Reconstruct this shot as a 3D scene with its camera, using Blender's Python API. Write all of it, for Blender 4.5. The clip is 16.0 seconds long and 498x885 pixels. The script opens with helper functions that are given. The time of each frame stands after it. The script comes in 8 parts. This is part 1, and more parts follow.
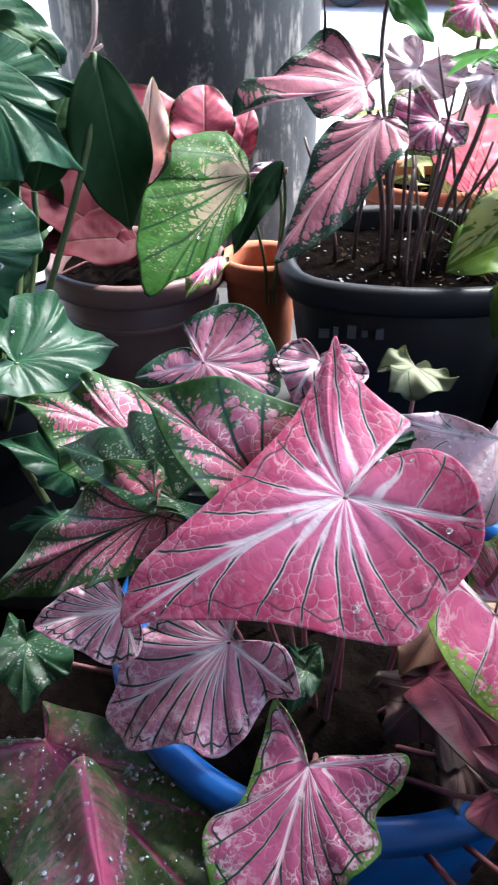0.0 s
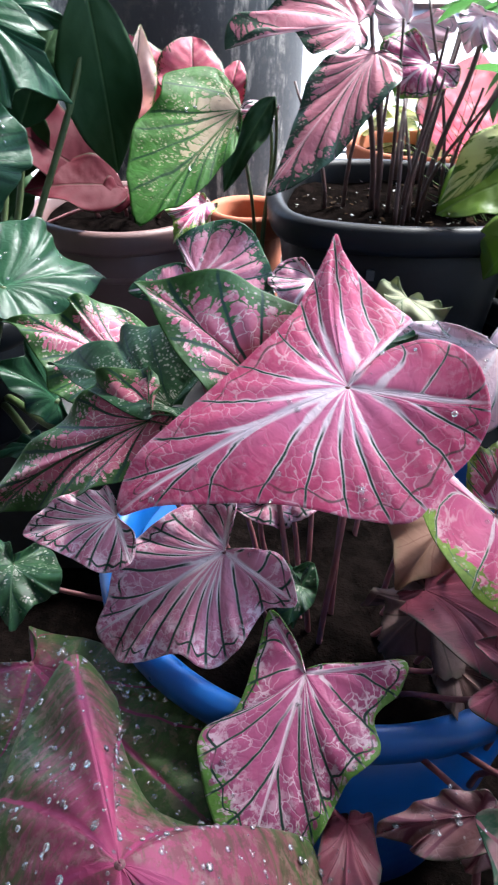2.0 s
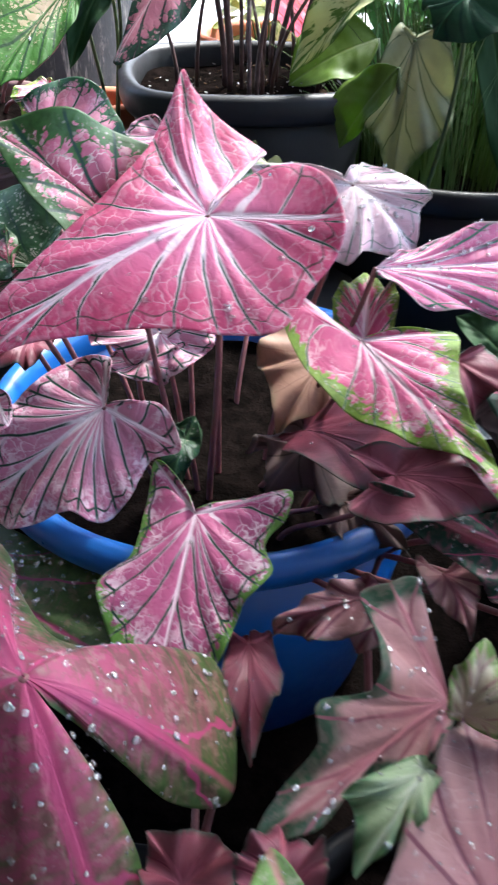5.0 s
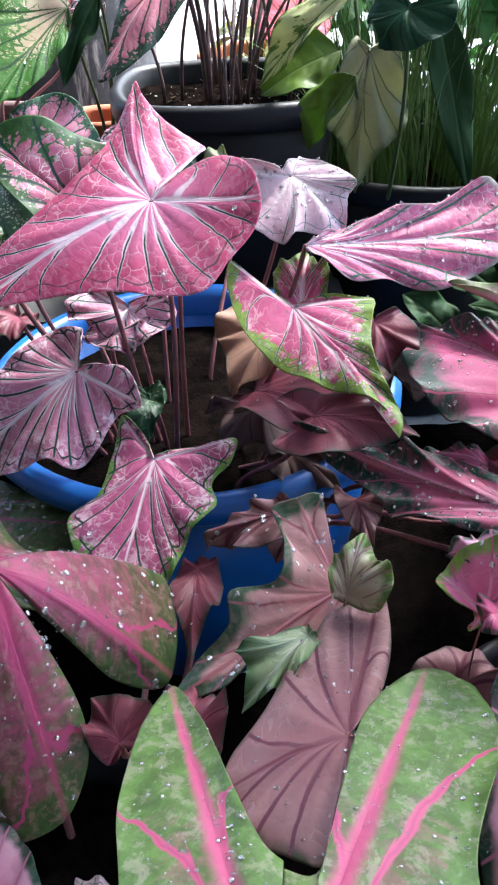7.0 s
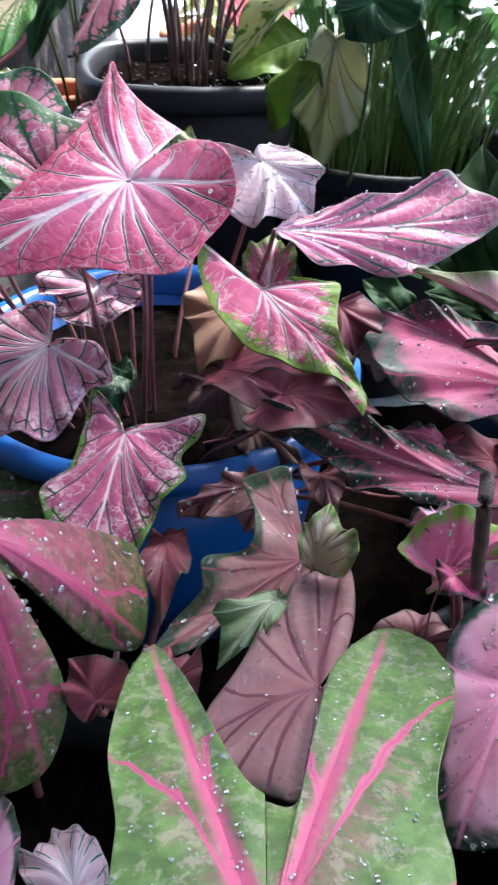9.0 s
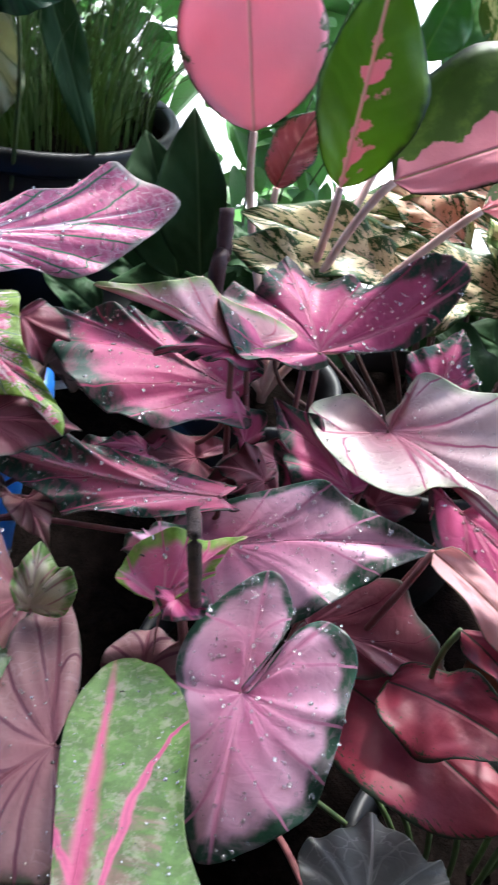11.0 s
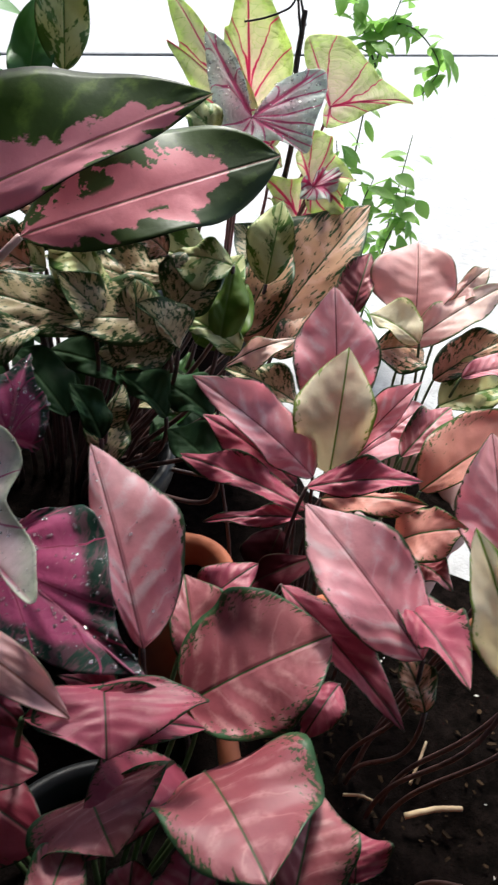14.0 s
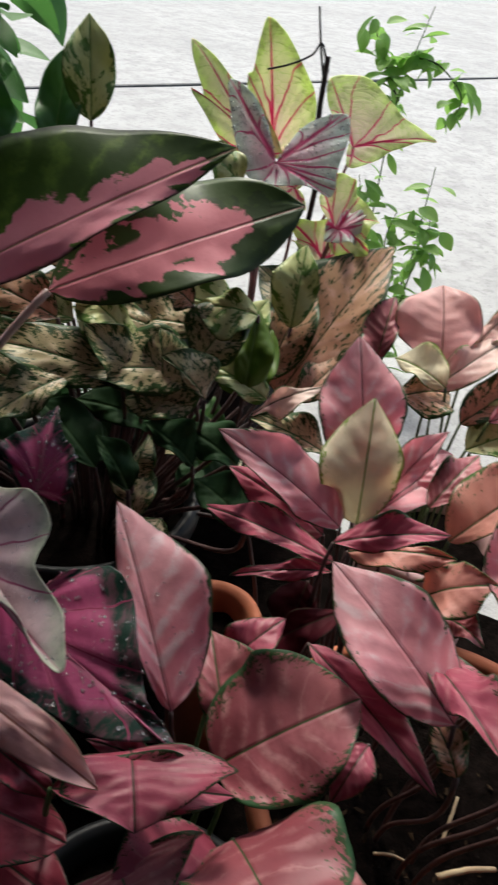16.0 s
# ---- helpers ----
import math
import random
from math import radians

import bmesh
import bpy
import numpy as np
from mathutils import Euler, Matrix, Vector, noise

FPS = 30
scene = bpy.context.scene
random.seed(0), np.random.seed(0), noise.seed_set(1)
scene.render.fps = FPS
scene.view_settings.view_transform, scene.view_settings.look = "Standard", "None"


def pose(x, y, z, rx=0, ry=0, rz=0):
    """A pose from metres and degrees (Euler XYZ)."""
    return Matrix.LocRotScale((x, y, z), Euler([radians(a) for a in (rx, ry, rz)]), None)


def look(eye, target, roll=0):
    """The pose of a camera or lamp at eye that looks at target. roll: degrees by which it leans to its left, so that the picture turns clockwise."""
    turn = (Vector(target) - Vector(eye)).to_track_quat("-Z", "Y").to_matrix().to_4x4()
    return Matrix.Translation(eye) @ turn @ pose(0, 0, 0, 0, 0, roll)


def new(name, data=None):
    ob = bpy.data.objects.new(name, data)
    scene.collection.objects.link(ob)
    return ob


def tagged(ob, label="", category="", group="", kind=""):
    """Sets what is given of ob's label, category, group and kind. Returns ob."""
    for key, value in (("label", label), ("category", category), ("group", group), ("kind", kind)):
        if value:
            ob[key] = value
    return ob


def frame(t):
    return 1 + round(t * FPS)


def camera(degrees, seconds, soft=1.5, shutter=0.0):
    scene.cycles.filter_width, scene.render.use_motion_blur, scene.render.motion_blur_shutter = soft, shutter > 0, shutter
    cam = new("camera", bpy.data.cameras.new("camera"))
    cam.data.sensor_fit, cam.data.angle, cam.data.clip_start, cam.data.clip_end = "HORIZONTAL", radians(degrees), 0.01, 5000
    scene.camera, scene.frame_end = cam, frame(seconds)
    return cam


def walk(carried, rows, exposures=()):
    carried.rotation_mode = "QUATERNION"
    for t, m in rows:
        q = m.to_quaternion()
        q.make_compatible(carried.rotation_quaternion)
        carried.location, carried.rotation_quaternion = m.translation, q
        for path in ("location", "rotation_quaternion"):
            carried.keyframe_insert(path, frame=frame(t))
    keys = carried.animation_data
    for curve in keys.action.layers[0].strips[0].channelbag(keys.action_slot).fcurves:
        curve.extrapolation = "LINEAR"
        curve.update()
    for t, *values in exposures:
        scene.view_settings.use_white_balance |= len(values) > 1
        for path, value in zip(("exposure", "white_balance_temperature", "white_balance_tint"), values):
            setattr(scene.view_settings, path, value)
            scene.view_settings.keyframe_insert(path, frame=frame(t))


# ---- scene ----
cam = camera(35.7, 16.0, soft=2.1, shutter=0.5)
PATH = [
    (0, (0.039, 0.002, 1.048), (-0.126, 1.657, -0.063), -0.6),
    (0.5, (0.032, 0.001, 1.043), (-0.18, 1.66, -0.054), 0.3),
    (1, (0.026, -0.009, 1.031), (-0.183, 1.656, -0.057), 1.2),
    (1.5, (0.021, -0.017, 1.0), (-0.146, 1.643, -0.104), 1.7),
    (2, (0.025, -0.031, 0.981), (-0.074, 1.635, -0.12), 1.1),
    (2.5, (0.016, -0.029, 0.974), (-0.011, 1.641, -0.127), 0.9),
    (3, (0.013, -0.026, 0.962), (0.05, 1.633, -0.155), 0.7),
    (3.5, (0.01, -0.027, 0.946), (0.096, 1.617, -0.19), 0.2),
    (4, (0.008, -0.019, 0.935), (0.158, 1.598, -0.232), 0.3),
    (4.5, (0.01, -0.03, 0.92), (0.182, 1.559, -0.283), 0.6),
    (5, (0.036, -0.077, 0.928), (0.218, 1.498, -0.291), 1.3),
    (5.2, (0.054, -0.095, 0.935), (0.221, 1.486, -0.28), 1.2),
    (7.3, (0.099, -0.191, 0.941), (0.162, 1.42, -0.242), -2.4),
    (7.5, (0.097, -0.195, 0.942), (0.142, 1.415, -0.244), -2.6),
    (8, (0.094, -0.22, 0.944), (0.135, 1.403, -0.224), -2.2),
    (8.2, (0.095, -0.229, 0.942), (0.141, 1.395, -0.223), -2.0),
    (10.3, (0.043, -0.161, 0.988), (0.777, 1.182, -0.3), 12.3),
    (10.5, (0.057, -0.166, 0.991), (0.855, 1.158, -0.279), 12.4),
    (11, (0.09, -0.17, 0.983), (1.004, 1.099, -0.264), 12.1),
    (11.5, (0.109, -0.173, 0.985), (1.103, 1.052, -0.245), 11.8),
    (12, (0.141, -0.183, 0.98), (1.186, 0.993, -0.254), 11.3),
    (12.5, (0.175, -0.204, 0.993), (1.268, 0.914, -0.254), 10.5),
    (13, (0.203, -0.244, 1.001), (1.381, 0.816, -0.22), 10.4),
    (13.5, (0.242, -0.28, 1.022), (1.464, 0.741, -0.188), 10.3),
    (14, (0.274, -0.302, 1.041), (1.528, 0.718, -0.136), 10.2),
    (14.5, (0.292, -0.308, 1.049), (1.572, 0.691, -0.12), 10.6),
    (15, (0.31, -0.326, 1.053), (1.605, 0.662, -0.107), 9.8),
    (15.5, (0.302, -0.313, 1.062), (1.582, 0.707, -0.087), 9.0),
    (16, (0.283, -0.285, 1.065), (1.51, 0.802, -0.082), 8.5),
]
walk(cam, [(t, look(eye, target, roll)) for t, eye, target, roll in PATH],
     exposures=[(0.0, 2.48, 6000, 8), (3.0, 2.59, 6000, 8), (5.0, 2.81, 6100, 7), (8.0, 2.76, 6050, 8), (11.0, 2.73, 6100, 7), (12.5, 2.40, 6200, 8), (13.2, 1.74, 6300, 7), (13.5, 1.46, 6300, 7), (14.0, 1.13, 6450, 6), (14.5, 0.94, 6550, 5), (15.0, 0.72, 6650, 5), (15.5, 0.52, 6700, 5), (16.0, 0.62, 6750, 5)])

# ---------------------------------------------------------------- world and light
world = bpy.data.worlds.new("sky")
scene.world = world
world.use_nodes = True
wn = world.node_tree
sky = wn.nodes.new("ShaderNodeTexSky")
sky.sky_type, sky.sun_disc = "NISHITA", False
sky.sun_elevation, sky.sun_rotation = radians(54), radians(40)
sky.air_density, sky.dust_density = 1.0, 3.0
wn.nodes["Background"].inputs["Strength"].default_value = 0.15
wn.links.new(sky.outputs[0], wn.nodes["Background"].inputs["Color"])
sun_data = bpy.data.lights.new("sun", "SUN")
sun_data.energy, sun_data.angle, sun_data.color = 3.2, radians(14), (1.0, 0.97, 0.93)
sun = new("sun", sun_data)
sun.matrix_world = pose(0, 0, 6, 36, 0, 140)


# ---------------------------------------------------------------- node helpers
class Nodes:
    """Builds a node material out of short calls."""

    def __init__(self, name):
        self.mat = bpy.data.materials.new(name)
        self.mat.use_nodes = True
        self.t = self.mat.node_tree
        self.bsdf = self.t.nodes["Principled BSDF"]
        self.out = self.t.nodes["Material Output"]

    def put(self, socket, value):
        if isinstance(value, bpy.types.NodeSocket):
            self.t.links.new(value, socket)
        elif isinstance(value, tuple) and len(value) == 3 and len(socket.default_value) == 4:
            socket.default_value = (*value, 1)
        else:
            socket.default_value = value

    def math(self, op, a, b=0.0, c=0.0, clamp=False):
        n = self.t.nodes.new("ShaderNodeMath")
        n.operation, n.use_clamp = op, clamp
        for i, v in enumerate((a, b, c)):
            self.put(n.inputs[i], v)
        return n.outputs[0]

    def add(self, a, b):
        return self.math("ADD", a, b)

    def mul(self, a, b):
        return self.math("MULTIPLY", a, b)

    def ramp(self, v, lo, hi, to0=0.0, to1=1.0):
        n = self.t.nodes.new("ShaderNodeMapRange")
        n.interpolation_type = "SMOOTHSTEP"
        for k, x in (("Value", v), ("From Min", lo), ("From Max", hi), ("To Min", to0), ("To Max", to1)):
            self.put(n.inputs[k], x)
        return n.outputs["Result"]

    def mix(self, f, a, b):
        n = self.t.nodes.new("ShaderNodeMix")
        n.data_type = "RGBA"
        self.put(n.inputs["Factor"], f)
        for i, v in ((6, a), (7, b)):
            self.put(n.inputs[i], v)
        return n.outputs[2]

    def attr(self, name):
        n = self.t.nodes.new("ShaderNodeAttribute")
        n.attribute_name = name
        return n.outputs["Fac"]

    def rand(self):
        return self.t.nodes.new("ShaderNodeObjectInfo").outputs["Random"]

    def coord(self, which="Object"):
        return self.t.nodes.new("ShaderNodeTexCoord").outputs[which]

    def shifted(self, which="Object"):
        """Coordinates moved by the object's own random amount."""
        n = self.t.nodes.new("ShaderNodeVectorMath")
        n.operation = "ADD"
        self.put(n.inputs[0], self.coord(which))
        m = self.t.nodes.new("ShaderNodeCombineXYZ")
        r = self.mul(self.rand(), 37.0)
        for i in range(3):
            self.put(m.inputs[i], r)
        self.put(n.inputs[1], m.outputs[0])
        return n.outputs[0]

    def noise(self, vec, scale, detail=3.0, rough=0.55, distort=0.0):
        n = self.t.nodes.new("ShaderNodeTexNoise")
        self.put(n.inputs["Vector"], vec)
        n.inputs["Scale"].default_value, n.inputs["Detail"].default_value = scale, detail
        n.inputs["Roughness"].default_value, n.inputs["Distortion"].default_value = rough, distort
        return n.outputs["Fac"]

    def cells(self, vec, scale, feature="DISTANCE_TO_EDGE", out="Distance"):
        n = self.t.nodes.new("ShaderNodeTexVoronoi")
        n.feature = feature
        self.put(n.inputs["Vector"], vec)
        n.inputs["Scale"].default_value = scale
        return n.outputs[out]

    def warp(self, vec, scale, amount):
        """Coordinates bent by a noise."""
        n = self.t.nodes.new("ShaderNodeTexNoise")
        self.put(n.inputs["Vector"], vec)
        n.inputs["Scale"].default_value = scale
        a = self.t.nodes.new("ShaderNodeVectorMath")
        a.operation = "MULTIPLY_ADD"
        self.put(a.inputs[0], n.outputs["Color"])
        a.inputs[1].default_value = (amount,) * 3
        self.put(a.inputs[2], vec)
        return a.outputs[0]

    def bump(self, height, strength=0.3, dist=0.002):
        n = self.t.nodes.new("ShaderNodeBump")
        n.inputs["Strength"].default_value, n.inputs["Distance"].default_value = strength, dist
        self.put(n.inputs["Height"], height)
        self.put(self.bsdf.inputs["Normal"], n.outputs[0])
        return n.outputs[0]

    def finish(self, color, rough=0.5, metal=0.0, spec=0.5, coat=0.0):
        for k, v in (("Base Color", color), ("Roughness", rough), ("Metallic", metal), ("Specular IOR Level", spec), ("Coat Weight", coat)):
            self.put(self.bsdf.inputs[k], v)
        return self.mat

    def thin(self, color, normal, share=0.3):
        """Lets a share of the light through, as a leaf does."""
        tr = self.t.nodes.new("ShaderNodeBsdfTranslucent")
        self.put(tr.inputs["Color"], color)
        self.put(tr.inputs["Normal"], normal)
        mx = self.t.nodes.new("ShaderNodeMixShader")
        mx.inputs[0].default_value = share
        self.t.links.new(self.bsdf.outputs[0], mx.inputs[1])
        self.t.links.new(tr.outputs[0], mx.inputs[2])
        self.t.links.new(mx.outputs[0], self.out.inputs["Surface"])
        return self.mat


# ---------------------------------------------------------------- leaf materials
def caladium_skin(name, inner, outer, margin, m_at, m_soft, vein, v0, v1, dark, d_w, d_from, net, net_amt, speck=0.0, lat=0.0, lat_col=None, patch=None, patch_amt=0.0, rough=0.36, share=0.25, vk=1.0, isle=None, patch_scale=30, spec=0.36, blur=0.0, hem=0.0, frost=0.0, mesh=95.0, bump=0.30, net_in=0.10):
    """Skin of a heart-shaped leaf. edge runs 0..1 from the stalk to the rim, vein counts the side veins, gap is the metres between two of them,
    axis the metres to the midrib or a lobe's own rib, rad the metres from the stalk."""
    n = Nodes(name)
    edge, rad, axis = n.attr("edge"), n.attr("rad"), n.attr("axis")
    count, gap = n.mul(n.attr("vein"), vk), n.mul(n.attr("gap"), 1.0 / vk)
    vec = n.shifted()
    fine, mid = n.noise(vec, 160, 3), n.noise(vec, 45, 4)
    wob = n.mul(n.add(mid, -0.5), 0.16)
    a = n.add(count, n.mul(n.add(n.noise(vec, 32, 2), -0.5), 0.30))
    tri = n.math("ABSOLUTE", n.add(n.math("FRACT", n.add(a, 0.5)), -0.5))
    dist = n.mul(tri, gap)
    col = n.mix(n.ramp(n.add(edge, wob), 0.05, 0.95), inner, outer)
    col = n.mix(n.mul(n.ramp(mid, 0.35, 0.7), 0.30), col, tuple(c * 0.66 for c in inner))
    if patch:
        blot = n.ramp(n.noise(vec, patch_scale, 5, 0.7), 0.45, 0.60)
        col = n.mix(n.mul(blot, patch_amt), col, patch)
    # the fine net: cells between the side veins, longer along them near the middle
    grain = n.t.nodes.new("ShaderNodeCombineXYZ")
    n.put(grain.inputs[0], n.mul(a, 2.0))
    n.put(grain.inputs[1], n.mul(rad, mesh))
    n.put(grain.inputs[2], n.mul(n.rand(), 90.0))
    bent = n.warp(grain.outputs[0], 1.4, 0.75)
    cell = n.cells(bent, 1.0)
    small = n.cells(n.warp(grain.outputs[0], 2.5, 0.5), 2.3)
    here = n.noise(vec, 26, 3, 0.6)
    netm = n.mul(n.ramp(cell, 0.008, 0.045, 1.0, 0.0), n.mul(n.ramp(edge, 0.30, 0.80, net_in, 1.0), n.ramp(here, 0.38 - 0.2 * net_in, 0.58 - 0.2 * net_in)))
    col = n.mix(n.mul(netm, net_amt), col, net)
    if frost:
        pale = n.mul(n.ramp(n.add(edge, n.mul(wob, 2.5)), 0.55, 0.95), n.ramp(n.noise(n.warp(vec, 60, 0.008), 120, 4, 0.7), 0.47, 0.58))
        col = n.mix(n.mul(pale, frost), col, net)
    if lat:
        soft = n.mul(n.ramp(n.noise(bent, 1.2, 3), 0.42, 0.62), n.ramp(edge, 0.2, 0.7))
        col = n.mix(n.mul(soft, lat), col, lat_col)
    # rim
    rim = n.ramp(n.add(n.add(edge, n.mul(wob, 1.2)), n.mul(n.add(tri, -0.25), -0.10)), m_at - m_soft, m_at + m_soft)
    if isle:
        i_from, i_to, i_vein = isle
        reach = n.ramp(n.add(edge, n.mul(n.add(here, -0.5), 0.45)), i_from, i_to, -0.04, 0.46)
        line = n.math("MINIMUM", cell, n.add(n.mul(small, 0.55), 0.10))
        grow = n.add(reach, n.mul(line, -1.0))
        grow = n.add(grow, n.mul(n.ramp(tri, 0.0, 0.22, i_vein, 0.0), n.ramp(edge, i_from - 0.2, i_from + 0.2)))
        rim = n.math("MAXIMUM", n.ramp(grow, -0.02 - blur, 0.03 + blur), n.mul(n.ramp(grow, -0.3, 0.0), rim))
    elif speck:
        rim = n.mul(rim, n.ramp(n.noise(bent, 1.5, 4, 0.66), 0.40, 0.55, 1.0 - 0.6 * min(1.0, speck), 1.0))
    shade = n.mix(n.ramp(n.noise(vec, 70, 4, 0.65), 0.35, 0.7), margin, tuple(c * 0.55 for c in margin))
    col = n.mix(rim, col, shade)
    if isle and not blur:
        dots = n.ramp(n.cells(n.warp(vec, 120, 0.006), 300, "F1"), 0.22, 0.42, 1.0, 0.0)
        dots = n.mul(dots, n.mul(n.ramp(n.noise(vec, 40, 2), 0.42, 0.58), n.ramp(edge, 0.97, 0.90)))
        col = n.mix(n.mul(n.mul(dots, rim), 0.6), col, net)
    if blur:
        col = n.mix(n.mul(n.ramp(n.noise(vec, 75, 5, 0.72), 0.48, 0.60), 0.42), col, tuple(c * 0.5 for c in margin))
        col = n.mix(n.mul(n.ramp(n.noise(n.warp(vec, 50, 0.012), 95, 5, 0.72), 0.50, 0.62), 0.42), col, net)
    # side veins: pale by the stalk, with a dark core that takes over towards the rim
    wid = n.add(n.mul(n.math("POWER", n.add(1.0, n.mul(edge, -0.95)), 1.3), v0 * 0.72), v1 * 0.75)
    wid = n.math("MINIMUM", wid, n.mul(gap, 0.30))
    wid = n.mul(wid, n.ramp(n.noise(vec, 55, 2), 0.3, 0.7, 0.75, 1.25))
    col = n.mix(n.mul(n.ramp(dist, n.mul(wid, 0.40), n.mul(wid, 1.05), 1.0, 0.0), n.ramp(edge, 0.75, 1.0, 1.0, 0.7)), col, vein)
    d_half = n.math("MINIMUM", d_w * 1.25, n.mul(gap, 0.13))
    ragged = n.mul(n.add(n.noise(vec, 18, 1), -0.5), 0.5)
    dk = n.mul(n.ramp(dist, n.mul(d_half, 0.35), d_half, 1.0, 0.0), n.ramp(n.add(edge, ragged), d_from, d_from + 0.15))
    dk = n.mul(dk, n.ramp(edge, 0.94, 1.0, 1.0, 0.3))
    if hem:
        # the line that joins the side veins a little inside the rim
        arc = n.mul(n.add(n.add(edge, n.mul(n.ramp(tri, 0.0, 0.5), -0.05)), n.add(-0.865, n.mul(wob, 0.5))), n.math("DIVIDE", rad, n.add(edge, 0.02)))
        loop = n.ramp(n.math("ABSOLUTE", arc), d_w * 0.45, d_w * 1.1, 1.0, 0.0)
        dk = n.math("MAXIMUM", dk, n.mul(n.mul(loop, hem), n.ramp(n.noise(vec, 24, 2), 0.36, 0.50)))
    col = n.mix(dk, col, dark)
    # midrib and the ribs of the lobes
    broad = n.add(n.mul(n.add(1.0, n.mul(edge, -0.85)), v0 * 1.05), v1 * 0.5)
    broad = n.math("MINIMUM", broad, n.add(n.mul(rad, 0.35), 0.0008))
    col = n.mix(n.mul(n.ramp(n.add(axis, n.mul(wob, 0.035 * min(1.0, blur * 10))), n.mul(broad, 0.35 - 0.3 * min(1.0, blur * 8)), n.mul(broad, 1.1 + 0.5 * min(1.0, blur * 8)), 1.0, 0.0), n.ramp(edge, 0.80, 0.98, 1.0, 0.4)), col, vein)
    puff = n.mul(n.ramp(tri, 0.0, 0.5), n.math("MINIMUM", n.mul(gap, 50.0), 1.0))
    hgt = n.add(n.mul(puff, 0.7), n.add(n.add(n.mul(n.ramp(cell, 0.0, 0.3), 0.30), n.mul(mid, 0.35)), n.mul(fine, 0.12)))
    hgt = n.add(hgt, n.ramp(axis, 0.0, 0.005, -0.4, 0.0))
    nrm = n.bump(hgt, bump, 0.0022)
    n.finish(col, n.add(rough, n.mul(mid, 0.14)), spec=spec)
    return n.thin(col, nrm, share)


def blade_skin(name, base, base2, margin, m_at, m_soft, rib, rib_w, speck_col, speck, speck_scale, feather=None, speck_edge=0.10, rough=0.36, quilt=1.0, share=0.22, pale=None, spec=0.38, band=0.12, skew=0.0, tipgreen=0.0, blots=0.0):
    """Skin of a long leaf. edge runs 0..1 from the midrib to the rim, along 0..1 from stalk to tip, lat counts the side veins."""
    n = Nodes(name)
    edge, along, lat, mid_d = n.attr("edge"), n.attr("along"), n.attr("lat"), n.attr("mid")
    vec = n.shifted()
    big, mid, fine = n.noise(vec, 16, 3), n.noise(vec, 55, 4), n.noise(vec, 180, 3)
    col = n.mix(n.ramp(n.add(n.mul(along, 0.7), n.mul(big, 0.5)), 0.2, 0.9), base, base2)
    col = n.mix(n.mul(n.ramp(mid, 0.4, 0.75), 0.3), col, tuple(c * 0.68 for c in base))
    wave = n.math("SINE", n.mul(n.add(lat, n.mul(n.add(n.noise(vec, 24, 2), -0.5), 1.5)), 6.2832))
    col = n.mix(n.mul(n.mul(n.ramp(wave, 0.0, 1.0), n.ramp(big, 0.3, 0.7)), band), col, tuple(min(1, c * 1.3 + 0.1 * max(base)) for c in base))
    if pale:
        broad = n.mul(n.ramp(n.noise(vec, 38, 4, 0.65), 0.42, 0.66), n.ramp(wave, -0.6, 1.0))
        col = n.mix(n.mul(broad, 0.75), col, pale)
        col = n.mix(n.mul(n.mul(n.ramp(wave, 0.90, 1.0), n.ramp(mid, 0.40, 0.6)), 0.35), col, pale)
    if feather:
        f_col, f_w = feather
        reach = n.add(n.add(edge, n.mul(wave, 0.10)), n.add(n.mul(n.add(n.noise(vec, 26, 5, 0.72), -0.5), 1.1), n.mul(n.add(big, -0.5), 0.9)))
        reach = n.add(n.add(reach, n.mul(n.attr("side"), skew)), n.ramp(along, 0.62, 0.90, 0.0, tipgreen))
        col = n.mix(n.ramp(reach, f_w - 0.04, f_w + 0.04), f_col, col)
    if blots:
        spot = n.add(n.noise(n.warp(vec, 60, 0.01), 27, 4, 0.7), n.mul(n.attr("side"), 0.10))
        col = n.mix(n.mul(n.ramp(spot, blots, blots + 0.02), n.ramp(edge, 0.25, 0.35)), col, base)
    if speck:
        streak = n.t.nodes.new("ShaderNodeCombineXYZ")
        n.put(streak.inputs[0], n.mul(lat, 0.012 * speck_scale))
        n.put(streak.inputs[1], n.mul(mid_d, 0.85 * speck_scale))
        n.put(streak.inputs[2], n.add(n.mul(n.rand(), 60.0), n.math("SIGN", n.attr("side"))))
        sc = n.add(n.mul(n.add(n.noise(n.warp(streak.outputs[0], 1.2, 0.7), 1.0, 4, 0.68), -0.5), 1.1), 0.5)
        grow = n.add(sc, n.mul(n.add(n.math("POWER", edge, 3.0), -0.4), speck_edge))
        col = n.mix(n.ramp(grow, speck, speck + 0.05), col, speck_col)
    rim = n.ramp(n.add(edge, n.mul(n.add(mid, -0.5), 0.30)), m_at - m_soft, m_at + m_soft)
    col = n.mix(rim, col, margin)
    col = n.mix(n.mul(n.ramp(n.add(edge, n.mul(n.add(fine, -0.5), 0.06)), 0.955, 0.985), 0.7), col, tuple(c * 0.55 for c in margin))
    col = n.mix(n.ramp(mid_d, rib_w * 0.5, rib_w, 1.0, 0.0), col, rib)
    hgt = n.add(n.mul(n.mul(wave, n.ramp(big, 0.3, 0.7)), 0.065 * quilt), n.add(n.add(n.mul(fine, 0.12), n.mul(mid, 0.22)), n.mul(n.ramp(mid_d, 0.0, 0.003), 0.45)))
    nrm = n.bump(hgt, 0.5, 0.003)
    n.finish(col, n.add(rough + 0.02, n.mul(mid, 0.14)), spec=spec)
    return n.thin(col, nrm, share)


